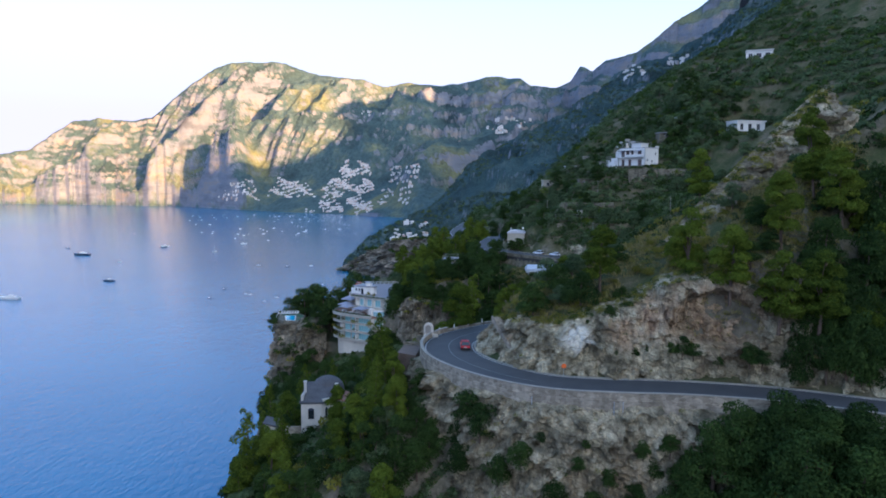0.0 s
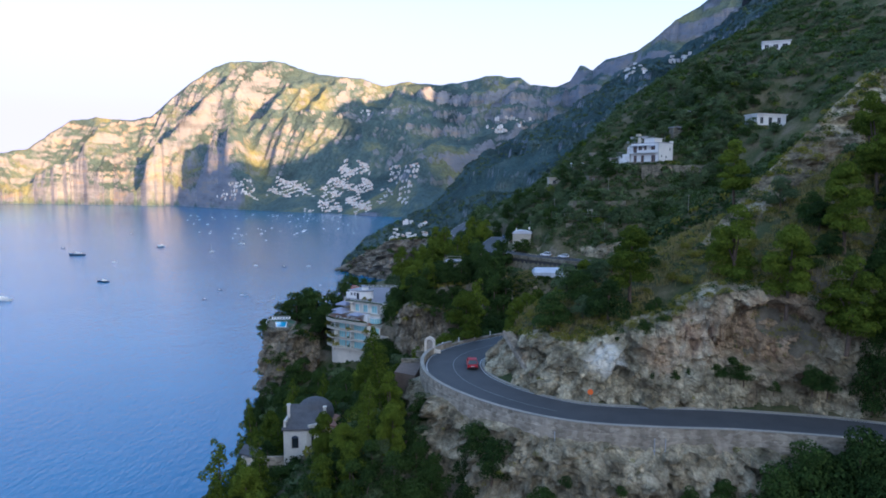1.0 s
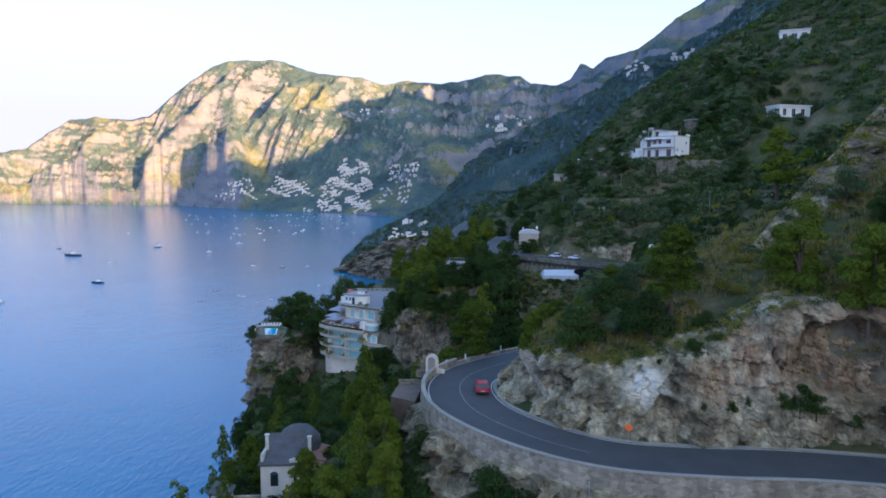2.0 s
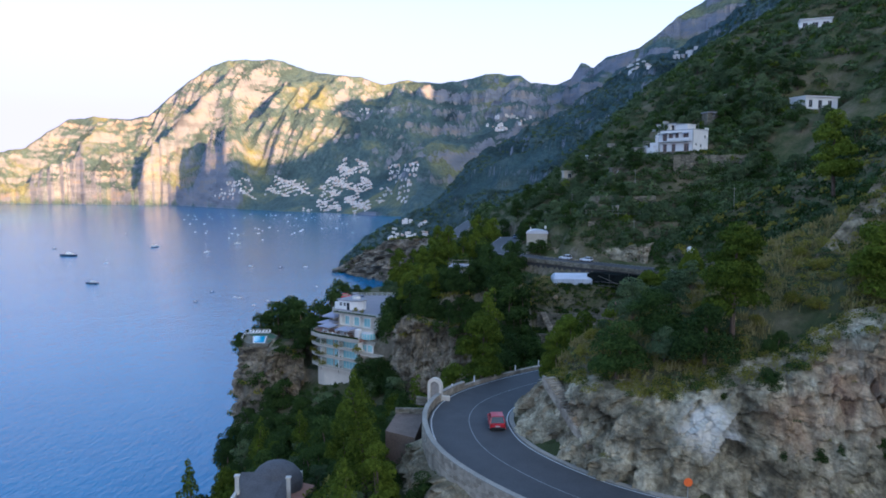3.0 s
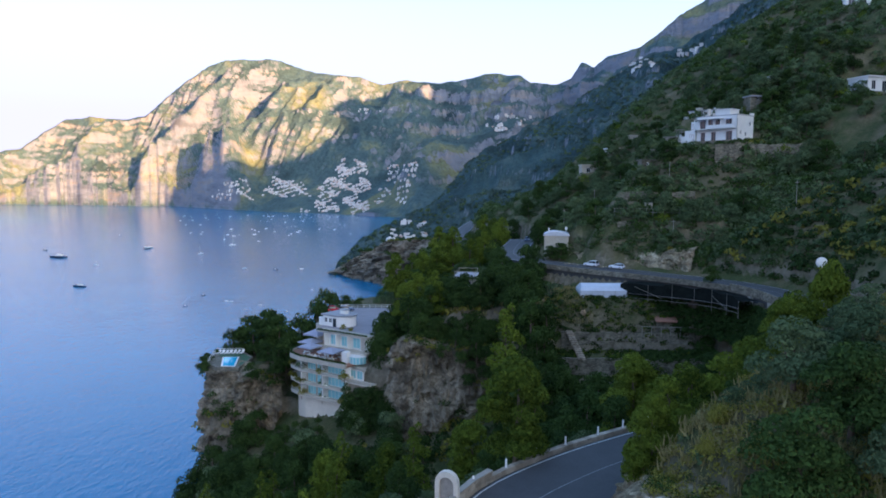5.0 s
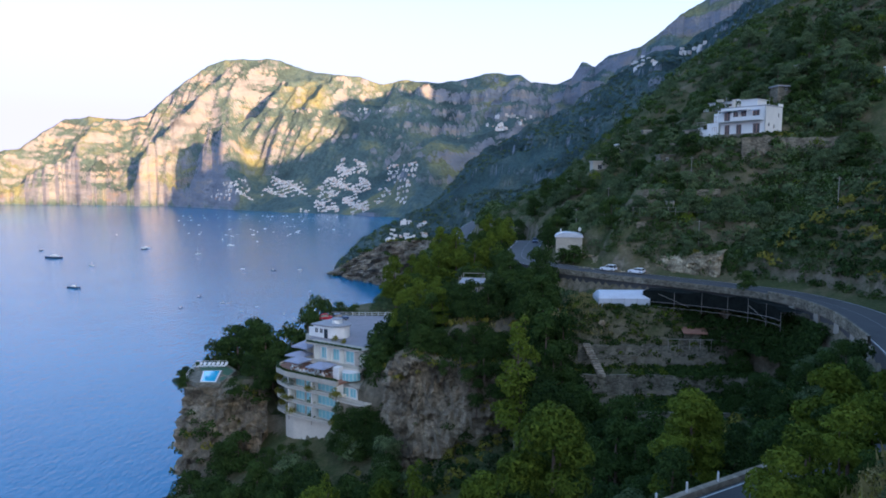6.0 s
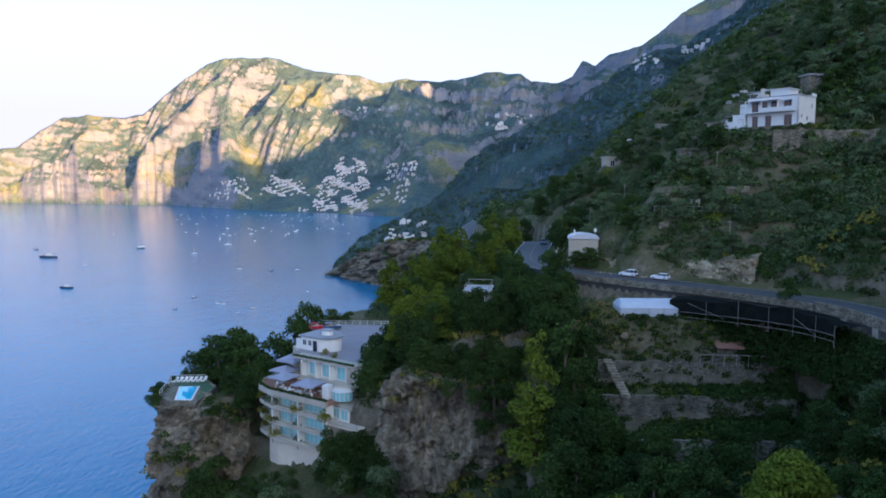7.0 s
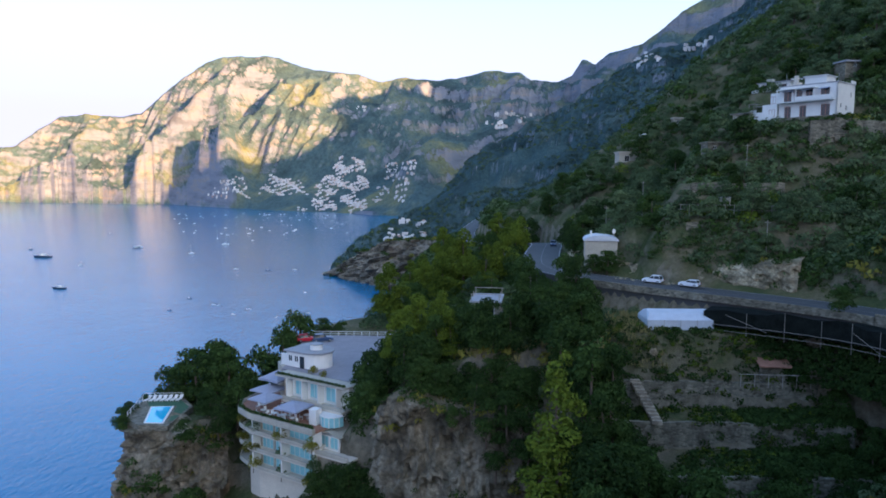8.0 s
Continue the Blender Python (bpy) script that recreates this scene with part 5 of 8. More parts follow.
WHITE_CAR.node_tree.nodes["Principled BSDF"].inputs["Base Color"].default_value = (0.72, 0.75, 0.78, 1)
BLUE_CAR = shader("blue_car_paint", 0.3, 0, 0.5)[0]
BLUE_CAR.node_tree.nodes["Principled BSDF"].inputs["Base Color"].default_value = (0.04, 0.07, 0.14, 1)
RUBBER = plain("tyre_rubber", (0.02, 0.02, 0.02), 0.9)
LAMP_RED = plain("red_lens", (0.35, 0.01, 0.01), 0.3)
LAMP_CLEAR = plain("clear_lens", (0.7, 0.7, 0.68), 0.2)
ORANGE = plain("orange_sign", (0.85, 0.16, 0.03), 0.5)
HULL = plain("dark_hull", (0.035, 0.05, 0.08), 0.4)
ROOF_VARIED = shader("town_render", 0.9, 0, 0.2)[0]


def town_colours():
    n, l = ROOF_VARIED.node_tree.nodes, ROOF_VARIED.node_tree.links
    c = ramp(n, l, n.new("ShaderNodeNewGeometry").outputs["Random Per Island"], [(0.0, (0.50, 0.48, 0.46)), (0.40, (0.74, 0.73, 0.71)), (0.60, (0.58, 0.50, 0.42)), (0.75, (0.50, 0.36, 0.29)), (0.88, (0.68, 0.65, 0.60))])
    l.new(c, n["Principled BSDF"].inputs["Base Color"])


town_colours()


# ---------------------------------------------------------------- building blocks
def prism(pts, z0, z1, bm=None):
    """An upright solid on a plan outline, counter-clockwise."""
    bm = bm or bmesh.new()
    lo, hi = [bm.verts.new((x, y, z0)) for x, y in pts], [bm.verts.new((x, y, z1)) for x, y in pts]
    n = len(pts)
    bm.faces.new(hi)
    bm.faces.new(lo[::-1])
    for i in range(n):
        bm.faces.new((lo[i], lo[(i + 1) % n], hi[(i + 1) % n], hi[i]))
    return bm


def wall_with(bm, m, width, z0, z1, holes, thick=0.3):
    """A wall along m's x axis, its face at y = 0 and its back at thick, with openings (x0, x1, sill, head)."""
    x = 0.0
    for a, b, s, h in sorted(holes):
        if a > x:
            box(bm, x, 0, z0, a, thick, z1, m=m)
        if s > z0:
            box(bm, a, 0, z0, b, thick, s, m=m)
        if h < z1:
            box(bm, a, 0, h, b, thick, z1, m=m)
        x = b
    if x < width:
        box(bm, x, 0, z0, width, thick, z1, m=m)
    bmesh.ops.remove_doubles(bm, verts=bm.verts, dist=0.001)
    return bm


def window(parent, m, a, b, s, h, glass=None, frame=None, name="window", bars=1):
    """A frame with its pane, set back in an opening."""
    bm = bmesh.new()
    w = 0.07
    xs = [a, a + w]
    for k in range(1, bars + 1):
        x = a + (b - a) * k / (bars + 1)
        xs += [x - w / 2, x + w / 2]
    xs, zs = xs + [b - w, b], [s, s + w, h - w, h]
    lat = [[[bm.verts.new(m @ Vector((x, y, z))) for z in zs] for x in xs] for y in (0.13, 0.19)]
    solid = lambda i, j: 0 <= i < len(xs) - 1 and 0 <= j < 3 and (j != 1 or i % 2 == 0)
    for i in range(len(xs) - 1):
        for j in range(3):
            if not solid(i, j):
                continue
            f, g = lat
            bm.faces.new((f[i][j], f[i + 1][j], f[i + 1][j + 1], f[i][j + 1]))
            bm.faces.new((g[i][j], g[i][j + 1], g[i + 1][j + 1], g[i + 1][j]))
            for p, q, u, v in ((i - 1, j, (i, j + 1), (i, j)), (i + 1, j, (i + 1, j), (i + 1, j + 1)), (i, j - 1, (i, j), (i + 1, j)), (i, j + 1, (i + 1, j + 1), (i, j + 1))):
                if not solid(p, q):
                    bm.faces.new((f[u[0]][u[1]], g[u[0]][u[1]], g[v[0]][v[1]], f[v[0]][v[1]]))
    ob = part(name, bm, frame or WHITE, parent)
    part("pane", boxed(a + w, 0.155, s + w, b - w, 0.175, h - w, m=m), glass or GLASS, ob)
    return ob


def turned(x, y, z, ux, uy):
    """A frame whose x axis runs along (ux, uy) on the ground."""
    return Matrix.Translation((x, y, z)) @ Matrix.Rotation(math.atan2(uy, ux), 4, "Z")


# ---------------------------------------------------------------- cars
def car(name, m, paint, label, length=3.5, width=1.6, height=1.48, estate=0.0):
    e = thing(name, m, label, "car", "cars")
    L, W = length / 2, width / 2
    side = [(-L, 0.34), (-L * 0.97, 0.70), (-L * 0.86, 0.82), (L * 0.30, 0.90), (L * 0.92, 0.78), (L, 0.55), (L * 0.98, 0.28), (-L * 0.96, 0.26)]
    bm = bmesh.new()
    rings = []
    for y, k in ((-W, 0.94), (-W * 0.96, 1.0), (W * 0.96, 1.0), (W, 0.94)):
        rings.append([bm.verts.new((x * (1 if abs(y) < W else 0.985), y, 0.26 + (z - 0.26) * k)) for x, z in side])
    for a, b in zip(rings, rings[1:]):
        for i in range(len(side)):
            bm.faces.new((a[i], a[(i + 1) % len(side)], b[(i + 1) % len(side)], b[i]))
    bm.faces.new(rings[0][::-1])
    bm.faces.new(rings[-1])
    bmesh.ops.recalc_face_normals(bm, faces=bm.faces)
    part("body", bm, paint, e)
    # cabin: glass below, painted roof and pillars above
    base = [(-L * 0.90, W * 0.93), (L * 0.36, W * 0.93)]
    top = [(-L * (0.72 + 0.12 * estate), W * 0.76), (L * 0.02, W * 0.76)]
    bm = bmesh.new()
    lo = [bm.verts.new(p) for p in ((base[0][0], -base[0][1], 0.82), (base[1][0], -base[1][1], 0.88), (base[1][0], base[1][1], 0.88), (base[0][0], base[0][1], 0.82))]
    hi = [bm.verts.new((p[0], p[1], height - 0.06)) for p in ((top[0][0], -top[0][1]), (top[1][0], -top[1][1]), (top[1][0], top[1][1]), (top[0][0], top[0][1]))]
    bm.faces.new(hi)
    for i in range(4):
        bm.faces.new((lo[i], lo[(i + 1) % 4], hi[(i + 1) % 4], hi[i]))
    part("glazing", bm, GLASS, e)
    part("roof", boxed(top[0][0] - 0.05, -top[0][1] - 0.03, height - 0.08, top[1][0] + 0.06, top[0][1] + 0.03, height, 0.03), paint, e)
    bm = bmesh.new()
    for y in (-1, 1):
        for x0, x1 in ((base[0][0], top[0][0]), (base[1][0], top[1][0]), (-L * 0.22, -L * 0.24)):
            rod(bm, (x0, y * (W * 0.93 + 0.01), 0.84), (x1, y * (W * 0.76 + 0.01), height - 0.05), 0.045, 0.04, 5)
    part("pillars", bm, paint, e)
    for x in (-L * 0.64, L * 0.66):
        for y in (-1, 1):
            w = part("wheel", rod(bmesh.new(), (x, y * (W - 0.17), 0.29), (x, y * (W + 0.015), 0.29), 0.29, 0.28, 14), RUBBER, e)
            part("rim", rod(bmesh.new(), (x, y * (W - 0.02), 0.29), (x, y * (W + 0.03), 0.29), 0.18, 0.16, 10), STEEL, w)
    for y in (-1, 1):
        part("headlight", boxed(L * 0.90, y * W * 0.62 - 0.15, 0.56, L * 0.985, y * W * 0.62 + 0.15, 0.70, 0.02), LAMP_CLEAR, e, "clear headlight")
        part("tail_light", boxed(-L * 1.005, y * W * 0.84 - 0.09, 0.55, -L * 0.95, y * W * 0.84 + 0.09, 0.82, 0.02), LAMP_RED, e, "red tail light")
    part("number_plate", boxed(-L * 1.012, -0.24, 0.48, -L * 0.98, 0.24, 0.59), LINE, e)
    part("bumper", boxed(-L * 1.01, -W * 0.93, 0.26, -L * 0.95, W * 0.93, 0.44, 0.03), RUBBER, e)
    return e


def on_road(i, off):
    p = offset_line(i, i + 2, off)
    return turned(p[0][0], p[0][1], p[0][2] + 0.005, p[1][0] - p[0][0], p[1][1] - p[0][1])


car("red_hatchback", on_road(lane_index(0.8, 121.4), 2.8), RED, "small bright red hatchback driving on the bend")
car("white_hatchback", turned(27.3, 252.6, 125.85, -0.8, 0.6), WHITE_CAR, "white hatchback parked on the roadside", 3.7)
car("white_saloon", turned(32.8, 248.8, 125.75, -0.8, 0.6), WHITE_CAR, "low white car parked behind a hatchback", 3.6, 1.6, 1.3)
car("dark_car", on_road(lane_index(13.2, 312), 1.9) @ Matrix.Rotation(math.pi, 4, "Z"), BLUE_CAR, "dark car on the far stretch of road", 3.9)
car("blue_car", turned(-35.5, 256.5, 113.05, 0.95, 0.3), BLUE_CAR, "dark blue car parked on the hotel forecourt", 4.0)
car("red_hatchback", turned(-38.6, 256.0, 113.05, 0.95, 0.3), RED, "dark red car parked on the hotel forecourt", 3.6)

# ---------------------------------------------------------------- hotel
BALCONY = plain("balcony_render", (0.42, 0.385, 0.31), 0.9, vary=0.16, scale=0.4)
HOTEL = turned(-44.4, 231.7, 0, 0.866, -0.50)


def hotel():
    e = thing("hotel", HOTEL, "white terraced cliff hotel with curved balconies and teal curtains", "hotel")
    front = [(18.2, 0.0), (5.0, 0.0), (1.8, 1.0), (-0.3, 3.2), (-1.2, 6.5), (-1.2, 15.0), (18.2, 15.0)][::-1]
    lower = [(18.2, -1.0), (4.6, -1.0), (0.9, 0.2), (-1.5, 2.8), (-2.4, 6.5), (-2.4, 15), (18.2, 15)][::-1]
    part("base_wall", prism([(x, y + 0.4) for x, y in front], 84, 99.05), CREAM, e, "plain beige retaining base wall")
    for k, z in enumerate((99.3, 102.1, 104.9)):
        part("floor_body", prism([(18.0, 2.2), (18.0, 14.8), (-0.4, 14.8), (-0.4, 7.4), (1.8, 4.2), (5.0, 2.2)], z - 0.2, z + 2.56), CREAM, e)
        part("slab", prism(lower, z - 0.24, z), CREAM, e)
        rail = bmesh.new()
        for (ax, ay), (bx, by) in zip(lower[1:-1], lower[2:]):
            q = turned(ax, ay, 0, bx - ax, by - ay)
            box(rail, -0.03, -0.13, z, math.hypot(bx - ax, by - ay) + 0.03, 0.02, z + 0.55, m=q)
        part("balcony_parapet", rail, BALCONY, e, "grey-beige rendered balcony parapet")
        q = Matrix.Translation((5.0, 0.75, 0))
        holes = [(0.4, 2.9, z, z + 2.3), (3.3, 5.8, z, z + 2.3), (6.4, 12.6, z, z + 2.35)]
        part("wall", wall_with(bmesh.new(), q, 13.0, z, z + 2.55, holes, 0.22), BALCONY, e)
        for a, b, s, h in holes:
            window(e, q, a, b, s + 0.02, h, CURTAIN, WHITE, "glass_door", 5 if b - a > 4 else 2)
        q2 = turned(0.9, 3.6, 0, 4.0, -2.75)
        part("wall", wall_with(bmesh.new(), q2, 4.85, z, z + 2.55, [(0.5, 2.3, z, z + 2.2), (2.7, 4.4, z, z + 2.2)], 0.22), BALCONY, e)
        window(e, q2, 0.5, 2.3, z + 0.02, z + 2.2, CURTAIN, WHITE, "glass_door", 1)
        window(e, q2, 2.7, 4.4, z + 0.02, z + 2.2, CURTAIN, WHITE, "glass_door", 1)
        for x in (4.9, 11.2, 17.9):
            part("balcony_divider", boxed(x, -0.9, z, x + 0.2, 0.9, z + 2.4), WHITE, e)
    # terrace with its planted rim
    z = 107.6
    part("terrace_floor", prism(lower, z - 0.40, z), TILE, e, "terracotta tiled restaurant terrace")
    rim = bmesh.new()
    for (ax, ay), (bx, by) in zip(lower[1:-1], lower[2:]):
        box(rim, -0.05, -0.25, z - 0.5, math.hypot(bx - ax, by - ay) + 0.05, 0.35, z + 0.45, m=turned(ax, ay, 0, bx - ax, by - ay))
    part("terrace_parapet", rim, BALCONY, e)
    hedge_p = []
    for (ax, ay), (bx, by) in list(zip(lower[1:-1], lower[2:])) + [((4.9, 4.5), (19.6, 4.5))]:
        n = int(math.hypot(bx - ax, by - ay) * 75)
        k = prng.random(n)
        top = 113.1 if (ax, ay) == (4.9, 4.5) else z + 0.5
        hedge_p.append(np.stack([ax + (bx - ax) * k, ay + 0.1 + (by - ay) * k + prng.normal(0, 0.12, n), top + prng.random(n) * 0.35], 1))
    hp = np.vstack(hedge_p)
    v, f = leaves(hp, np.tile((0.0, -0.5, 0.8), (len(hp), 1)), np.full(len(hp), 0.12), prng)
    ob = new("planter_hedge", mesh_of("planter_hedge", v, f, LEAF_OAK))
    ob.parent = e
    # set-back white wing and the forecourt deck over it
    part("rear_body", prism([(19.8, 7.0), (19.8, 14.8), (-1.0, 14.8), (-1.0, 10.5), (3.4, 7.6)], 107.4, 112.9), BALCONY, e, "grey rendered rear wall")
    q = Matrix.Translation((7.4, 5.6, 0))
    holes = [(0.6, 3.2, 109.9, 112.2), (3.8, 6.6, 109.9, 112.2), (7.2, 10.4, 109.9, 112.2)]
    part("upper_wall", wall_with(bmesh.new(), q, 12.0, 109.0, 112.75, holes, 0.25), WHITE, e)
    for a, b, s, h in holes:
        window(e, q, a, b, s, h, CURTAIN, WHITE, "glass_door", 2)
    for x in (7.4, 10.7, 14.1, 17.9):
        part("loggia_fin", boxed(x, 4.2, 109.4, x + 0.16, 5.6, 112.75), WHITE, e)
    part("upper_body", boxed(7.5, 5.95, 107.4, 19.3, 7.0, 112.7), WHITE, e)
    part("upper_slab", boxed(7.0, 3.4, 109.2, 19.8, 5.6, 109.6), CREAM, e)
    part("upper_parapet", boxed(7.0, 3.3, 109.6, 19.8, 3.45, 110.2), BALCONY, e)
    part("eaves_band", boxed(4.8, 4.3, 112.78, 19.8, 7.2, 113.1), BALCONY, e, "grey eaves band with hedge")
    part("side_terrace", prism([(5.0, 7.2), (7.3, 4.0), (7.3, 7.2)], 107.4, 112.75), BALCONY, e)
    # gabled annexe
    part("annexe_body", boxed(16.9, 1.9, 103.4, 21.0, 6.5, 106.5), WHITE, e)
    part("annexe_base", boxed(17.6, -0.1, 92, 24.0, 6.5, 103.98), WALL_STONE, e, "rough stone base under the annexe")
    bm = bmesh.new()
    pts = [(16.6, 106.45), (19.0, 107.1), (21.4, 106.45), (21.4, 106.6), (19.0, 107.25), (16.6, 106.6)]
    a, b = [bm.verts.new((x, 1.1, zz)) for x, zz in pts], [bm.verts.new((x, 6.5, zz)) for x, zz in pts]
    for i in range(6):
        bm.faces.new((a[i], a[(i + 1) % 6], b[(i + 1) % 6], b[i]))
    bm.faces.new(a[::-1])
    bm.faces.new(b)
    part("annexe_roof", bm, BALCONY, e)
    q = Matrix.Translation((16.9, 1.5, 0))
    part("annexe_front", wall_with(bmesh.new(), q, 4.1, 104.3, 106.5, [(0.35, 1.9, 104.5, 106.3), (2.2, 3.75, 104.5, 106.3)], 0.3), WHITE, e)
    window(e, q, 0.35, 1.9, 104.5, 106.3, CURTAIN, WHITE, "glass_door", 1)
    window(e, q, 2.2, 3.75, 104.5, 106.3, CURTAIN, WHITE, "glass_door", 1)
    part("annexe_terrace", boxed(16.6, -0.6, 104.0, 24.5, 1.5, 104.3), CREAM, e)
    part("annexe_parapet", boxed(16.6, -0.7, 104.3, 24.5, -0.55, 104.95), BALCONY, e)
    part("stair_turret", boxed(15.2, 1.2, 107.6, 16.6, 2.6, 110.0, 0.05), WHITE, e, "small white stair turret")
    # bay of curved glazing between the terrace and the upper wing
    arc = [(18.2 + 2.0 * math.cos(t), 3.4 + 2.0 * math.sin(t)) for t in np.linspace(-math.pi, 0, 9)]
    part("glass_bay", prism(arc, 107.6, 109.1), CURTAIN, e, "curved bay of teal glazing")
    part("bay_roof", prism([(18.2 + (x - 18.2) * 1.08, 3.5 + (y - 3.4) * 1.08) for x, y in arc], 109.1, 109.2), WHITE, e)
    for x, y in arc[1:-1]:
        part("mullion", boxed(x - 0.04, y - 0.08, 107.6, x + 0.04, y + 0.02, 109.1), WHITE, e)
    # round-ended entrance pavilion
    arc = [(6.2 + 3.4 * math.cos(a), 12.0 + 2.7 * math.sin(a)) for a in np.linspace(-math.pi * 0.5, math.pi * 0.5, 11)]
    plan = [(2.4, 9.3)] + arc + [(2.4, 14.7)]
    part("pavilion_wall", prism(plan, 113.0, 115.5), WHITE, e)
    part("pavilion_roof", prism([(6 + (x - 6) * 1.10, 12 + (y - 12) * 1.13) for x, y in plan], 115.5, 115.8), GREY_ROOF, e, "flat grey roof with white edge")
    part("roof_lantern", prism([(6.6 + 1.2 * math.cos(a), 12.2 + 1.0 * math.sin(a)) for a in np.linspace(0, 6.283, 15)[:-1]], 115.8, 116.7), WHITE, e)
    part("lantern_cap", prism([(6.6 + 1.35 * math.cos(a), 12.2 + 1.15 * math.sin(a)) for a in np.linspace(0, 6.283, 15)[:-1]], 116.7, 116.82), GREY_ROOF, e)
    for x in (2.9, 4.3):
        q = Matrix.Translation((x, 9.12, 0))
        window(e, q, 0, 0.9, 113.9, 115.0, GLASS, WHITE, "window", 1)
    part("pavilion_door", boxed(5.6, 9.15, 113.0, 6.5, 9.3, 115.0), GLASS, e, "dark glazed entrance door")
    part("entrance_wall", boxed(1.0, 9.4, 113.0, 2.4, 10.0, 114.9, 0.04), WHITE, e)


hotel()
tagged(part("forecourt", prism([(-40.5, 262), (-37.6, 243.4), (-38.0, 236.6), (-25.6, 229.6), (-19.5, 232), (-15.5, 236), (-13, 262)], 112.7, 113.02), plain("forecourt_paving", (0.27, 0.25, 0.26), 0.85, vary=0.15, scale=0.5)),
       "grey-violet paved hotel forecourt", "forecourt", kind="structure")


def railing(name, pts, z, mat, label, height=0.9, gap=1.6):
    e = thing(name, Matrix(), label, "railing")
    for (ax, ay), (bx, by) in zip(pts, pts[1:]):
        n = max(1, int(math.hypot(bx - ax, by - ay) / gap))
        for k in range(n + 1):
            x, y = ax + (bx - ax) * k / n, ay + (by - ay) * k / n
            part("post", rod(bmesh.new(), (x, y, z - 0.3), (x, y, z + height), 0.05), mat, e)
        for h in (height, height * 0.5):
            part("rail", rod(bmesh.new(), (ax, ay, z + h), (bx, by, z + h), 0.04), mat, e)
    return e


railing("railing", [(-39.8, 261.4), (-27, 261.6), (-14, 261.6)], 113.0, WHITE, "white railing round the hotel forecourt")


def umbrella(m):
    e = thing("terrace_umbrella", m, "large square lilac-grey terrace umbrella", "umbrella", "terrace umbrellas")
    bm = bmesh.new()
    top = bm.verts.new((0, 0, 3.1))
    rim = [bm.verts.new((x * 1.9, y * 1.9, 2.35 if x and y else 2.42)) for x, y in ((-1, -1), (0, -1), (1, -1), (1, 0), (1, 1), (0, 1), (-1, 1), (-1, 0))]
    low = [bm.verts.new((v.co.x, v.co.y, v.co.z - 0.22)) for v in rim]
    for i in range(8):
        bm.faces.new((top, rim[i], rim[(i + 1) % 8]))
        bm.faces.new((rim[i], low[i], low[(i + 1) % 8], rim[(i + 1) % 8]))
    part("canopy", bm, CANVAS, e)
    part("pole", rod(bmesh.new(), (0, 0, 0), (0, 0, 3.05), 0.05), WOOD, e)
    part("base", boxed(-0.4, -0.4, 0, 0.4, 0.4, 0.1, 0.02), CONCRETE, e)
    return e


WIDE = Matrix.Diagonal((1.08, 1.08, 1.0, 1))
first = umbrella(HOTEL @ Matrix.Translation((5.6, 1.6, 107.6)) @ WIDE)
for x, y, r in ((12.4, 0.9, 5), (2.4, 5.2, 0)):
    copy_thing(first, HOTEL @ Matrix.Translation((x, y, 107.6)) @ Matrix.Rotation(radians(r), 4, "Z") @ WIDE)
copy_thing(first, HOTEL @ Matrix.Translation((2.3, 7.3, 107.8)) @ Matrix.Diagonal((1.1, 1.1, 1.55, 1)))


def terrace_chair(m):
    e = thing("terrace_chair", m, "white plastic chair on the restaurant terrace", "chair", "terrace chairs")
    part("seat", boxed(-0.24, -0.24, 0.42, 0.24, 0.24, 0.47, 0.01), WHITE, e)
    part("backrest", boxed(-0.24, 0.20, 0.47, 0.24, 0.25, 0.92, 0.01), WHITE, e)
    for x in (-0.2, 0.2):
        for y in (-0.2, 0.2):
            part("leg", boxed(x - 0.025, y - 0.025, 0, x + 0.025, y + 0.025, 0.42), WHITE, e)
    return e


def terrace_table(m):
    e = thing("terrace_table", m, "small round white terrace table", "table", "terrace tables")
    part("tabletop", rod(bmesh.new(), (0, 0, 0.71), (0, 0, 0.75), 0.5, 0.5, 14), WHITE, e)
    part("stem", rod(bmesh.new(), (0, 0, 0), (0, 0, 0.71), 0.05), STEEL, e)
    return e


chair0 = terrace_chair(HOTEL @ Matrix.Translation((3.2, 2.0, 107.6)))
table0 = terrace_table(HOTEL @ Matrix.Translation((4.0, 2.4, 107.6)))
for i, (x, y) in enumerate([(6.0, 0.6), (8.6, 0.5), (10.4, 0.7), (12.6, 0.4), (7.0, 4.0), (9.6, 3.2), (13.4, 2.6)]):
    copy_thing(table0, HOTEL @ Matrix.Translation((x, y, 107.6)))
    for k in range(3):
        a = radians(120 * k + 37 * i)
        copy_thing(chair0, HOTEL @ Matrix.Translation((x + 0.85 * math.cos(a), y + 0.85 * math.sin(a), 107.6)) @ Matrix.Rotation(a - math.pi / 2, 4, "Z"))
for x, y, z, s in [(4.7, -0.6, 104.9, 0.95), (11.0, -0.7, 104.9, 0.85), (4.7, -0.6, 102.1, 0.85), (11.1, -0.6, 102.1, 0.75), (4.8, -0.6, 99.3, 0.75), (18.0, -1.2, 104.9, 0.95), (11.0, -0.6, 99.3, 0.75), (0.2, 1.6, 104.9, 0.9), (18.2, -1.2, 102.1, 1.0), (0.2, 1.6, 102.1, 0.8), (17.6, -1.4, 99.3, 1.0), (-0.4, 2.6, 99.3, 0.8),
                   (9.8, 8.2, 113.0, 0.6), (12.6, 7.4, 113.0, 0.5), (17.6, -2.0, 96.8, 1.1)]:
    p = HOTEL @ Vector((x, y, z))
    plant("shrub", p.x, p.y, s, z=z, tall=1.3)
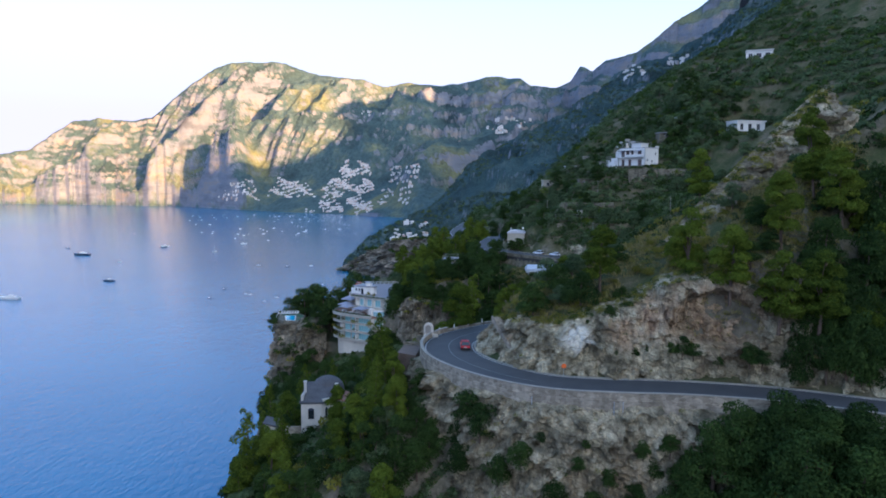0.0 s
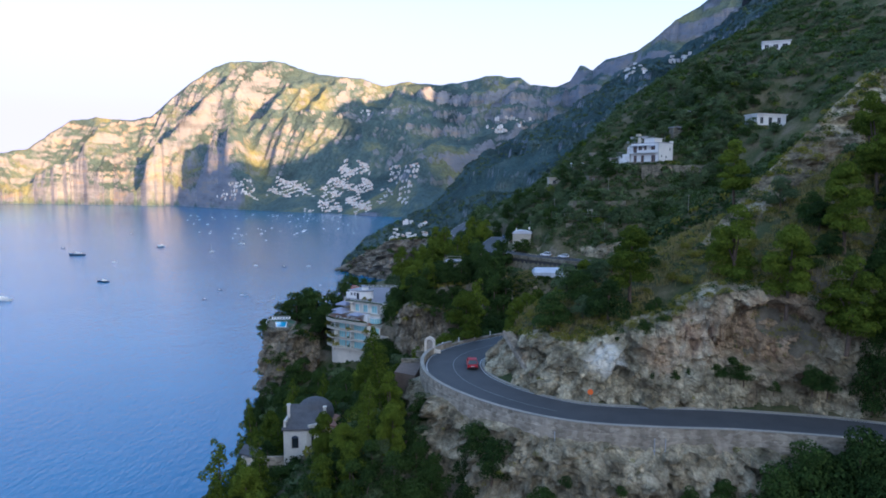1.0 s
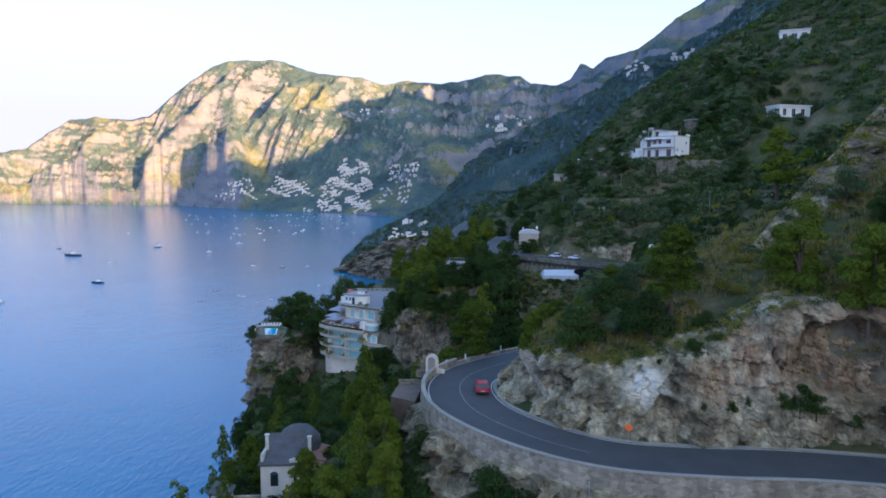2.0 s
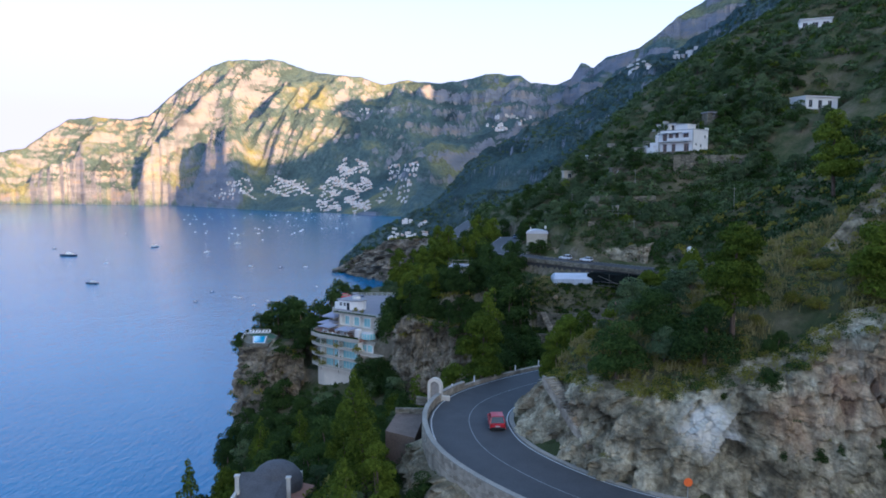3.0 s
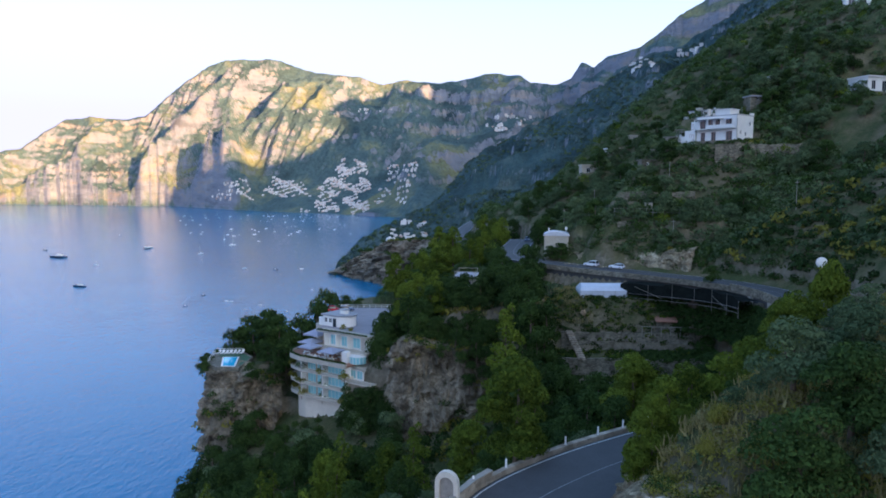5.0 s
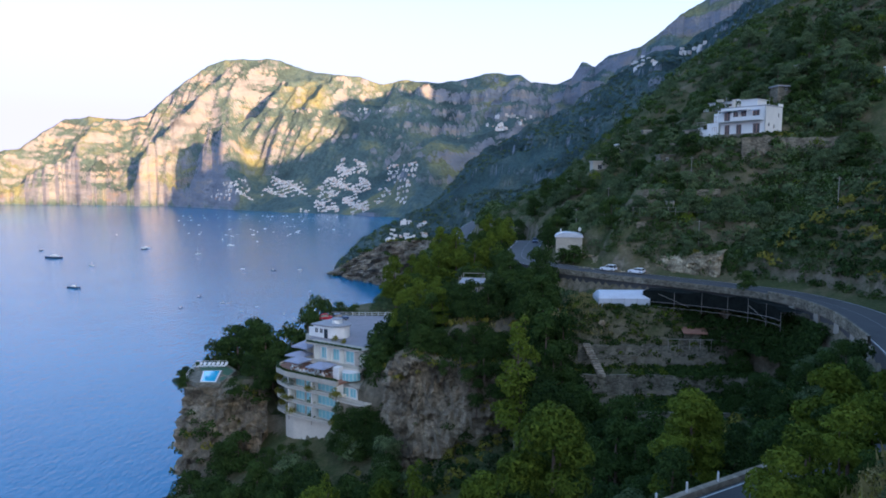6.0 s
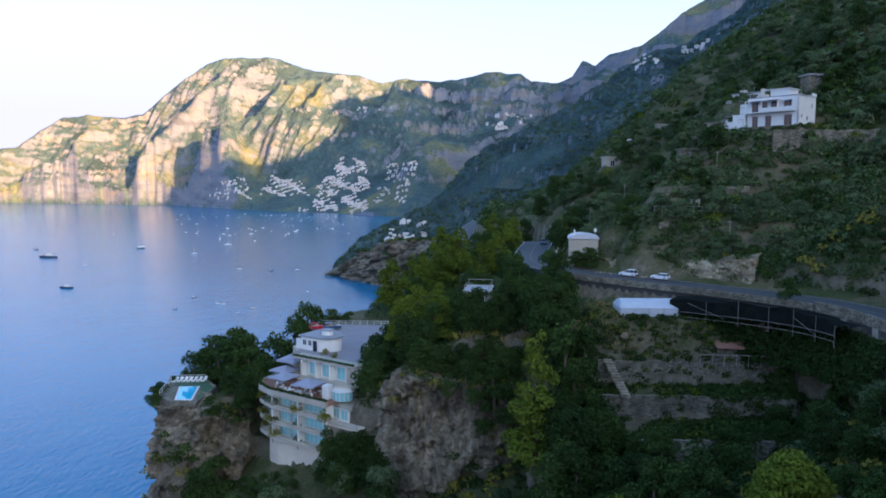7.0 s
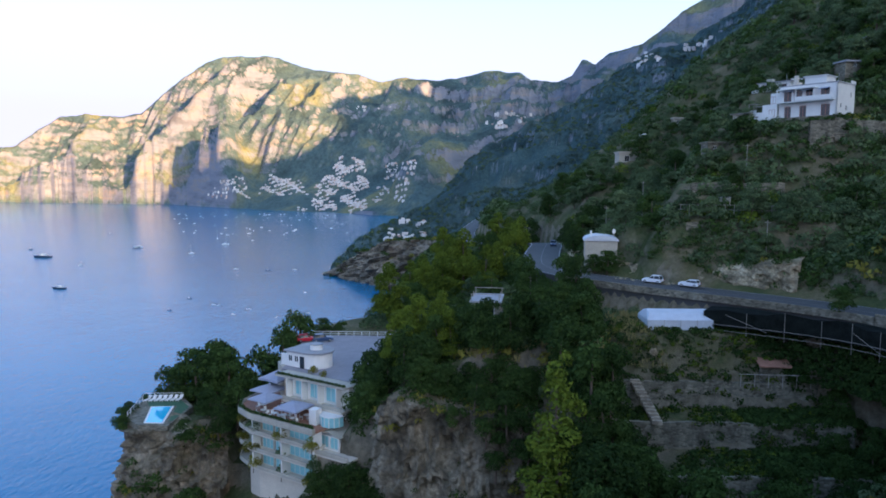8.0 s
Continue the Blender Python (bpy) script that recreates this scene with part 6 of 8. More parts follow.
for x, y, z, s in [(19.5, -1.6, 98.6, 0.7), (22.0, -1.4, 99.4, 0.85), (24.6, -0.6, 99.8, 0.9), (20.8, -2.4, 95.6, 0.8), (23.6, -2.4, 95.8, 0.9), (18.2, -2.2, 95.0, 0.6), (26.5, 0.4, 99.0, 0.8)]:
    p = HOTEL @ Vector((x, y, z))
    plant("oak", p.x, p.y, s, z=z - 0.3)


# ---------------------------------------------------------------- pool
def pool():
    deck = [(-67.2, 247.5), (-64.8, 236.2), (-61.4, 233.2), (-56.4, 233.2), (-56.2, 243), (-60, 248)]
    tagged(part("pool_deck", prism(deck, 102.9, 103.9), WALL_DARK), "stone-paved pool deck on the cliff", "deck", kind="structure")
    e = thing("swimming_pool", Matrix(), "small turquoise swimming pool with pale rim", "pool")
    inner = [(-60.6, 234.4), (-57.9, 234.4), (-59.9, 242.6), (-63.2, 242.0)]
    outer = [(-60.9, 234.1), (-57.5, 234.1), (-59.6, 242.9), (-63.6, 242.3)]
    part("rim", prism(outer, 103.88, 103.98), WHITE, e)
    part("pool_basin", prism(inner, 103.97, 104.0), POOL, e, "bright turquoise water")
    tagged(part("deck_turf", prism([(-66.4, 246.2), (-64.0, 242.6), (-59.2, 243.2), (-57.2, 235.4), (-56.6, 235.5), (-56.8, 242.8), (-60.2, 246.8)], 103.89, 103.93), LAWN), "green turf round the pool", "lawn", kind="structure")
    railing("railing", [(-64.9, 236.6), (-66.9, 247.0), (-60.2, 247.7)], 103.9, WHITE, "white wooden railing round the pool", 1.0)
    lounger = None
    for i in range(7):
        m = turned(-65.8 + i * 0.95, 245.6 + i * 0.12, 103.93, 0.1, 1.0)
        if lounger:
            copy_thing(lounger, m)
            continue
        lounger = thing("sun_lounger", m, "white sun lounger beside the pool", "lounger", "loungers at the pool")
        part("frame", boxed(-1.0, -0.32, 0.24, 0.5, 0.32, 0.34, 0.02), WHITE, lounger)
        part("backrest", boxed(0, -0.32, 0, 0.75, 0.32, 0.08, 0.02, m=Matrix.Translation((0.45, 0, 0.28)) @ Matrix.Rotation(radians(-40), 4, "Y")), WHITE, lounger)
        for x in (-0.85, 0.35):
            for y in (-0.25, 0.25):
                part("leg", boxed(x - 0.03, y - 0.03, 0, x + 0.03, y + 0.03, 0.24), WHITE, lounger)


pool()


# ---------------------------------------------------------------- houses on the slope
def villa():
    m = turned(69.6, 274.0, 0.9, 0.74, 0.67)
    e = thing("white_villa", m, "large white villa with balconies on the hillside", "house")
    z0, z1, zt = 157.8, 161.1, 164.4
    part("plinth", prism([(-0.4, -0.4), (9.4, -0.4), (9.4, 9), (-0.4, 18)], 150, z0), WALL_DARK, e)
    # plain end wall
    holes = [(1.6, 2.3, 159.4, 160.3), (4.4, 5.2, 159.0, 160.0), (6.8, 7.5, 161.9, 163.0)]
    q = Matrix.Translation((0, 0, 0))
    part("wall", wall_with(bmesh.new(), q, 9.0, z0, zt + 0.4, holes, 0.35), WHITE, e)
    for h in holes:
        window(e, q, *h, GLASS, WHITE, "window", 0)
    # balcony front along the slope
    q = Matrix.Translation((0, 12.0, 0)) @ Matrix.Rotation(radians(-90), 4, "Z")
    up = [(1.0, 2.6, z1, 163.6), (3.2, 4.8, z1, 163.6), (5.6, 7.0, z1, 163.6), (8.6, 10.4, z1, 163.6)]
    dn = [(1.2, 2.6, z0, 160.2), (4.4, 5.8, z0, 160.2), (8.8, 10.6, z0, 160.2)]
    part("wall", wall_with(bmesh.new(), q, 12.0, z0, z1, dn, 0.35), WHITE, e)
    part("wall", wall_with(bmesh.new(), q, 12.0, z1, zt + 0.1, up, 0.35), WHITE, e)
    for h in up + dn:
        window(e, q, *h, GLASS, TILE, "balcony_door", 1)
    part("core", boxed(0.5, 0.5, z0, 8.8, 11.8, zt), WHITE, e)
    part("roof_deck", boxed(-0.1, -0.1, zt + 0.1, 9.1, 12.1, zt + 0.3), GREY_ROOF, e)
    part("balcony_slab", boxed(-1.5, 0.6, z1 - 0.2, 0, 12.0, z1), WHITE, e)
    part("balcony_parapet", boxed(-1.6, 0.6, z1, -1.45, 8.0, z1 + 0.9), WHITE, e)
    part("balcony_roof", boxed(-1.6, 4.0, 163.7, 0, 12.0, 163.9), WHITE, e)
    for y in (4.1, 7.9, 11.9):
        part("column", rod(bmesh.new(), (-1.45, y, z1), (-1.45, y, 163.7), 0.12), WHITE, e)
    part("penthouse", boxed(1.6, 3.0, zt + 0.3, 6.4, 7.4, zt + 2.0), WHITE, e)
    part("penthouse_roof", boxed(1.3, 2.7, zt + 2.0, 6.7, 7.7, zt + 2.15), WHITE, e)
    part("roof_parapet", boxed(6.8, -0.1, zt + 0.3, 9.1, 0.1, zt + 1.0), WHITE, e)
    part("chimney", boxed(-0.2, 8.2, zt + 0.3, 0.5, 8.9, zt + 2.3), CREAM, e)
    part("lower_wing", boxed(-0.6, 12.2, 154.5, 6.0, 15.4, z1 - 0.2), WHITE, e)
    part("wing_parapet", boxed(-2.4, 12.2, 156.0, -2.2, 15.4, 158.6), WHITE, e)
    part("wing_terrace", boxed(-2.4, 12.2, 154.5, -0.6, 15.4, 157.6), WHITE, e)
    part("upper_room", boxed(1.0, 12.2, z1 - 0.2, 5.0, 14.4, zt - 0.9), WHITE, e)
    for y, z in ((13.6, z1 - 0.2), (13.0, 157.9)):
        window(e, Matrix.Translation((-0.75 if z < z1 - 1 else 0.85, y + 0.9, 0)) @ Matrix.Rotation(radians(-90), 4, "Z"), 0, 1.3, z + 0.3, z + 1.9, GLASS, TILE, "window", 1)
    # small stepped terraces, awnings and roof clutter
    for x, y, z, w, d in ((-2.8, 15.6, 156.0, 3.2, 2.0), (0.2, 15.7, 158.6, 3.0, 2.4), (-1.4, 17.8, 157.2, 2.4, 2.0), (1.8, 18.0, 159.4, 2.6, 2.0)):
        part("terrace_block", boxed(x, y, 152.0, x + w, y + d, z), WHITE, e)
        part("terrace_parapet", boxed(x - 0.1, y - 0.05, z, x + 0.1, y + d, z + 0.8), WHITE, e)
        for q2 in (0.1, d - 0.2):
            part("pergola_post", boxed(x + 0.3, y + q2, z, x + 0.4, y + q2 + 0.1, z + 2.2), WOOD, e)
        part("pergola_roof", boxed(x + 0.1, y, z + 2.2, x + 1.9, y + d, z + 2.3), WOOD, e)
    for y in (1.4, 5.0, 8.8):
        part("awning", boxed(-0.1, -0.9, 0, 1.5, 0.9, 0.06, m=Matrix.Translation((-1.5, y + 1.0, z1 + 2.2)) @ Matrix.Rotation(radians(-14), 4, "Y")), CANVAS, e)
    for x, y, hgt in ((2.0, 9.4, 1.2), (7.6, 5.2, 0.9), (7.0, 10.6, 1.5), (3.4, 11.0, 0.8)):
        part("roof_box", boxed(x, y, zt + 0.3, x + 0.8, y + 0.7, zt + 0.3 + hgt, 0.02), CREAM, e)
    for x, y in ((0.4, 10.8), (5.2, 8.6), (8.4, 3.2)):
        part("aerial", rod(bmesh.new(), (x, y, zt + 0.3), (x, y, zt + 3.0), 0.04), STEEL, e)
    e2 = thing("white_house", turned(72, 301.6, 0, 0.74, 0.67), "small stepped white house above the villa", "house")
    part("wall", boxed(0, 0, 163, 5, 8, 169.6), WHITE, e2)
    part("roof", boxed(-0.3, -0.3, 169.6, 5.3, 8.3, 169.85), GREY_ROOF, e2)
    part("lower_storey", boxed(-2.2, 2.0, 162, -0.1, 8.6, 167.0), CREAM, e2)
    part("balcony_parapet", boxed(-2.2, 2.0, 167.0, -2.0, 8.6, 167.9), WHITE, e2)
    part("water_tank", boxed(2.4, 5.6, 169.85, 4.0, 7.2, 171.0, 0.1), BALCONY, e2)
    for y in (0.8, 3.2, 5.6):
        window(e2, Matrix.Translation((-0.16, y + 1.3, 0)) @ Matrix.Rotation(radians(-90), 4, "Z"), 0, 1.3, 167.2, 169.1, GLASS, TILE)
    for x, y, w, d, z0, z1 in ((75.4, 301.4, 4.6, 3, 163, 170.2), (83.0, 298.6, 3.4, 2.4, 166, 170.8)):
        e3 = thing("garden_pergola", turned(x, y, 0, 0.74, 0.67), "white garden pergola behind the villa", "pergola", "white garden pergolas")
        for a in (0, w / 2, w):
            for b in (0, d):
                part("post", boxed(a, b, z0, a + 0.2, b + 0.2, z1), WHITE, e3)
        for b in (0, d):
            part("beam", boxed(-0.3, b, z1, w + 0.5, b + 0.2, z1 + 0.22), WHITE, e3)
        for k in range(6):
            part("rafter", boxed(k * w / 5, -0.3, z1 + 0.22, k * w / 5 + 0.12, d + 0.5, z1 + 0.34), WHITE, e3)
    # low terrace building at the villa's seaward end
    e4 = thing("terrace_hut", turned(59.4, 290.4, 0, 0.74, 0.67), "brown-roofed terrace hut with a white parapet", "hut")
    part("wall", boxed(0, 0, 156, 4.0, 5.4, 160.6), CREAM, e4)
    part("roof", boxed(-0.9, -0.3, 160.6, 4.3, 5.7, 160.8), WOOD, e4)
    part("parapet", boxed(-1.2, 0.2, 156, -1.0, 5.4, 158.8), WHITE, e4)
    for y in (0.6, 3.0):
        part("door", boxed(-0.08, y, 158.4, 0.02, y + 1.2, 160.3), WOOD, e4)


villa()


def slope_house(m, w, d, z0, z1, holes, label, base=5.0, roof=GREY_ROOF, walls=WHITE, base_mat=WALL_DARK):
    """A flat-roofed house with openings in its front."""
    e = thing("white_house", m, label, "house", "houses on the slope")
    part("base", boxed(-0.2, -0.2, z0 - base, w + 0.2, d, z0), base_mat, e)
    part("wall", wall_with(bmesh.new(), Matrix(), w, z0, z1, holes, 0.35), walls, e)
    part("rear_wall", boxed(0, 0.9, z0, w, d, z1), walls, e)
    part("side_wall", boxed(0, 0.35, z0, 0.3, 0.9, z1), walls, e)
    part("side_wall", boxed(w - 0.3, 0.35, z0, w, 0.9, z1), walls, e)
    for h in holes:
        window(e, Matrix(), *h, GLASS, WHITE, "window", 1)
    part("roof", boxed(-0.35, -0.5, z1, w + 0.35, d + 0.2, z1 + 0.35), roof, e)
    return e


slope_house(turned(105.0, 276.4, 0, 0.95, 0.31), 12.6, 6.5, 172.0, 175.8, [(1.4, 2.8, 172.5, 174.9), (5.0, 6.6, 172.1, 174.9), (8.8, 10.4, 172.5, 174.9)], "white flat-roofed house on a stone arcade", 5.5, WHITE)
slope_house(turned(132.6, 344.4, 0, 0.95, -0.32), 11.5, 7, 211.0, 214.9, [(0.9, 2.7, 211.9, 213.7), (4.4, 6.6, 211.8, 213.7), (8.2, 10.4, 211.8, 213.8)], "long pale house high on the slope", 4.0, WHITE)
slope_house(turned(78.9, 289.6, 0, 0.97, 0.2), 4.2, 3.6, 169.0, 172.2, [(2.0, 2.9, 171.2, 172.2)], "small grey stone shed on a terrace", 1.5, GREY_ROOF, WALL_DARK)
slope_house(turned(88.4, 299.4, 0, 1, 0.1), 2.7, 2.6, 177.8, 179.4, [(0.8, 1.7, 178.2, 179.1)], "tiny white shed on a terrace", 2.5, WHITE)
slope_house(turned(57.4, 350.2, 0, 1, 0.1), 3.7, 3.2, 163.0, 165.0, [(1.2, 2.3, 163.5, 164.6)], "low blue-grey hut with a flat roof", 3, BALCONY, BALCONY)
slope_house(turned(49.8, 356.6, 0, 1, 0.1), 5.0, 4, 158.2, 160.4, [(0.8, 1.8, 158.8, 160), (3.0, 4.0, 158.8, 160)], "low pale farm building among trees", 3, WHITE, BALCONY)
slope_house(turned(35.4, 325.0, 0, 1, 0.1), 5.6, 4, 150.0, 153.0, [(1.6, 3.0, 150.5, 152.2)], "low grey-green farm shed on the slope", 4, BALCONY, BALCONY)
slope_house(turned(45.9, 281.6, 0, 1, 0.15), 3.6, 3.2, 149.6, 153.2, [(1.3, 2.1, 151.8, 152.7)], "square grey stone hut on the slope", 4, WALL_DARK, WALL_DARK)


plant("pine", 15.0, 151.0, 0.95, z=118.2)


def corner_house():
    m = turned(16.6, 264.5, 0, 1, -0.12)
    e = thing("roadside_house", m, "plain beige roadside house with shallow vaulted roof", "house")
    part("wall", wall_with(bmesh.new(), Matrix(), 6.4, 125.4, 132.6, [(3.9, 4.8, 129.4, 130.8)], 0.35), BALCONY, e)
    window(e, Matrix(), 3.9, 4.8, 129.4, 130.8)
    part("rear_wall", boxed(0, 0.6, 125.4, 6.4, 6.6, 132.6), BALCONY, e)
    part("side_wall", boxed(0, 0.35, 125.4, 0.35, 0.6, 132.6), BALCONY, e)
    part("side_wall", boxed(6.05, 0.35, 125.4, 6.4, 0.6, 132.6), BALCONY, e)
    bm = bmesh.new()
    arc = [(3.2 + 3.5 * math.cos(a), 132.6 + 1.15 * math.sin(a)) for a in np.linspace(0, math.pi, 11)]
    a, b = [bm.verts.new((x, -0.25, z)) for x, z in arc], [bm.verts.new((x, 6.8, z)) for x, z in arc]
    for i in range(10):
        bm.faces.new((a[i], b[i], b[i + 1], a[i + 1]))
    bm.faces.new(a)
    bm.faces.new(b[::-1])
    part("vault", bm, plain("pale_vault", (0.55, 0.56, 0.58), 0.8), e)
    part("chimney", boxed(1.0, 1.0, 132.6, 1.35, 1.35, 134.6), WHITE, e)
    d = thing("satellite_dish", turned(22.4, 265.4, 0, 0.6, -0.8), "white satellite dish on a short mast", "satellite dish")
    part("mast", rod(bmesh.new(), (0, 0, 132.4), (0, 0, 134.3), 0.05), STEEL, d)
    bm = bmesh.new()
    bmesh.ops.create_uvsphere(bm, u_segments=14, v_segments=8, radius=0.5)
    bmesh.ops.transform(bm, matrix=Matrix.Translation((0.15, 0, 134.5)) @ Matrix.Diagonal((0.3, 1, 1, 1)), verts=bm.verts)
    part("reflector", bm, WHITE, d)


corner_house()


def ridge_dish():
    d = thing("satellite_dish", turned(30.6, 146.0, 0, -0.2, -1), "white satellite dish on a ridge hut", "satellite dish")
    part("mast", rod(bmesh.new(), (0, 0, at(30.6, 146) - 0.5), (0, 0, 139), 0.06), STEEL, d)
    bm = bmesh.new()
    bmesh.ops.create_uvsphere(bm, u_segments=16, v_segments=10, radius=0.5)
    bmesh.ops.transform(bm, matrix=Matrix.Translation((0.2, 0, 139.0)) @ Matrix.Diagonal((0.3, 1, 1, 1)), verts=bm.verts)
    part("reflector", bm, WHITE, d)


ridge_dish()


def garden_villa():
    m = turned(-6.2, 227.6, 0, 1, -0.1)
    e = thing("garden_villa", m, "small grey-white villa with roof terrace among trees", "house")
    part("wall", wall_with(bmesh.new(), Matrix(), 4.4, 119, 126.2, [(0.6, 1.5, 123.6, 125.4), (2.6, 3.6, 123.6, 125.4)], 0.3), WALL_DARK, e)
    for a in (0.6, 2.6):
        window(e, Matrix(), a, a + 0.95, 123.6, 125.4)
    part("rear_wall", boxed(0, 0.5, 119, 4.4, 7, 126.2), WALL_DARK, e)
    part("roof", boxed(-0.2, -0.2, 126.2, 4.6, 7.2, 126.45), GREY_ROOF, e)
    for y in (0, 3.4, 6.8):
        for x in (0, 4.2):
            part("post", boxed(x, y, 126.45, x + 0.1, y + 0.1, 127.4), CONCRETE, e)
    part("beam", boxed(-0.1, 0, 127.4, 4.5, 0.12, 127.48), CONCRETE, e)
    part("beam", boxed(-0.1, 6.8, 127.4, 4.5, 6.92, 127.48), CONCRETE, e)


garden_villa()


SLATE = plain("slate_grey_roof", (0.10, 0.098, 0.10), 0.9, vary=0.3, scale=0.6)


AGED = plain("aged_white_render", (0.56, 0.53, 0.46), 0.9, vary=0.16, scale=0.5)


def tower_house():
    m = turned(-25.6, 120.6, 0, 1, 0.12)
    e = thing("tower_house", m, "old white tower house with grey vaulted roofs", "house")
    holes = [(1.2, 2.3, 109.2, 110.9)]
    part("wall", wall_with(bmesh.new(), Matrix(), 3.6, 101, 112.4, holes, 0.4), AGED, e)
    window(e, Matrix(), 1.2, 2.3, 109.2, 110.9, GLASS, WOOD, "window", 0)
    q = turned(3.6, 0, 0, 0.86, 0.5)
    side = [(0.7, 1.2, 109.2, 110.9)]
    part("wall", wall_with(bmesh.new(), q, 2.4, 101, 111.9, side, 0.4), AGED, e)
    window(e, q, 0.7, 1.2, 109.2, 110.9, GLASS, WOOD, "window", 0)
    part("core", prism([(0, 0.5), (3.5, 0.5), (5.5, 1.8), (5.5, 6.5), (0, 6.5)], 101, 112.2), AGED, e)
    part("rear_block", boxed(1.2, 5.5, 101, 6.6, 10.5, 112.4), CREAM, e)
    bm = bmesh.new()
    bmesh.ops.create_uvsphere(bm, u_segments=20, v_segments=12, radius=1.0)
    bmesh.ops.transform(bm, matrix=Matrix.Translation((4.1, 6.6, 112.6)) @ Matrix.Diagonal((3.1, 3.0, 2.7, 1)), verts=bm.verts)
    part("vault", bm, SLATE, e, "dark grey domed roof")
    bm = bmesh.new()
    a = [bm.verts.new(p) for p in ((-0.25, -0.25, 112.4), (4.0, -0.25, 112.4), (6.0, 1.3, 112.2), (5.6, 5.4, 114.4), (0.3, 5.4, 114.6))]
    b = [bm.verts.new((v.co.x, v.co.y, v.co.z - 0.28)) for v in a]
    bm.faces.new(a)
    bm.faces.new(b[::-1])
    for i in range(5):
        bm.faces.new((a[i], b[i], b[(i + 1) % 5], a[(i + 1) % 5]))
    part("sloping_roof", bm, SLATE, e)
    part("gable_wall", prism([(0.0, 0.2), (0.35, 0.2), (0.7, 5.2), (0.35, 5.2)], 112.0, 113.6), AGED, e)
    part("side_parapet", prism([(3.9, -0.1), (6.1, 1.2), (5.9, 1.5), (3.7, 0.2)], 112.0, 112.9), AGED, e)
    for x, m2 in ((1.2, Matrix()), (0.7, q)):
        bm = bmesh.new()
        w = 1.1 if x > 1 else 0.5
        rim = [(x + w / 2 - w / 2 * math.cos(t), 110.85 + 0.45 * math.sin(t)) for t in np.linspace(0, math.pi, 9)]
        f = [bm.verts.new(m2 @ Vector((u, -0.02, v))) for u, v in rim]
        g = [bm.verts.new(m2 @ Vector((u, 0.1, v))) for u, v in rim]
        bm.faces.new(f)
        for i in range(8):
            bm.faces.new((f[i], g[i], g[i + 1], f[i + 1]))
        part("arched_head", bm, HULL, e, "dark arched window head")
    for x, y, z in ((0.5, 2.4, 115.4), (6.0, 3.4, 114.6)):
        c = part("chimney", boxed(x - 0.22, y - 0.22, 111, x + 0.22, y + 0.22, z, 0.03), AGED, e)
        part("cap", boxed(x - 0.3, y - 0.3, z, x + 0.3, y + 0.3, z + 0.15), AGED, c)
    part("tiled_wing", boxed(4.6, 2.6, 101, 8.0, 7.5, 111.6), CREAM, e)
    bm = bmesh.new()
    box(bm, -0.2, -0.2, 0, 3.8, 5.4, 0.22, m=Matrix.Translation((4.6, 2.4, 112.4)) @ Matrix.Rotation(radians(14), 4, "Y"))
    part("tiled_roof", bm, TILE, e, "worn brown tiled lean-to roof")
    part("garden_wall", boxed(-4.4, 1.0, 100, -0.2, 1.35, 107.6), WALL_STONE, e)
    part("lower_wing", boxed(-6.4, -0.8, 99, -4.2, 2.4, 108.2), CREAM, e)
    part("wing_roof", boxed(-0.2, -0.2, 0, 2.6, 3.6, 0.2, m=Matrix.Translation((-6.4, -0.9, 108.9)) @ Matrix.Rotation(radians(16), 4, "Y")), SLATE, e)
    part("stair_wall", boxed(5.6, 0.8, 101, 6.0, 5.0, 108.6), AGED, e)


tower_house()
for x, y, z, s in [(-24.5, 117.0, 102.5, 0.95), (-21.0, 116.5, 103.0, 1.0), (-27.5, 116.8, 102.0, 1.0), (-17.6, 118, 104, 1.0), (-30.5, 118.5, 101, 0.9)]:
    plant("oak", x, y, s, z=z)


# ---------------------------------------------------------------- beside the bend
def gate_arch():
    m = turned(-4.45, 129.4, 122.5, 1, -0.35)
    e = thing("gate_arch", m, "white rendered arched gateway beside the bend", "gate")
    bm = bmesh.new()
    inner = [(0.28, -0.6)] + [(0.85 - 0.57 * math.cos(a), 1.75 + 0.57 * math.sin(a)) for a in np.linspace(0, math.pi, 9)] + [(1.42, -0.6)]
    outer = [(-0.05, -0.6)] + [(0.85 - 0.90 * math.cos(a), 1.85 + 0.90 * math.sin(a)) for a in np.linspace(0, math.pi, 9)] + [(1.75, -0.6)]
    fi, fo, bi, bo = ([bm.verts.new((x, y, z)) for x, z in pts] for y, pts in ((0, inner), (0, outer), (0.45, inner), (0.45, outer)))
    for i in range(len(inner) - 1):
        bm.faces.new((fo[i], fi[i], fi[i + 1], fo[i + 1]))
        bm.faces.new((bi[i], bo[i], bo[i + 1], bi[i + 1]))
        bm.faces.new((fi[i], bi[i], bi[i + 1], fi[i + 1]))
        bm.faces.new((bo[i], fo[i], fo[i + 1], bo[i + 1]))
    part("arch", bm, CREAM, e)
    part("gate_door", boxed(0.3, 0.18, -0.5, 1.4, 0.26, 2.2), WOOD, e, "dark wooden gate leaf")
    part("wing_wall", boxed(1.75, 0.05, -0.6, 2.7, 0.4, 0.7, 0.04), CREAM, e)
    part("wing_wall", boxed(-1.6, 0.05, -0.8, -0.05, 0.4, 0.2, 0.04), WALL_DARK, e)


gate_arch()


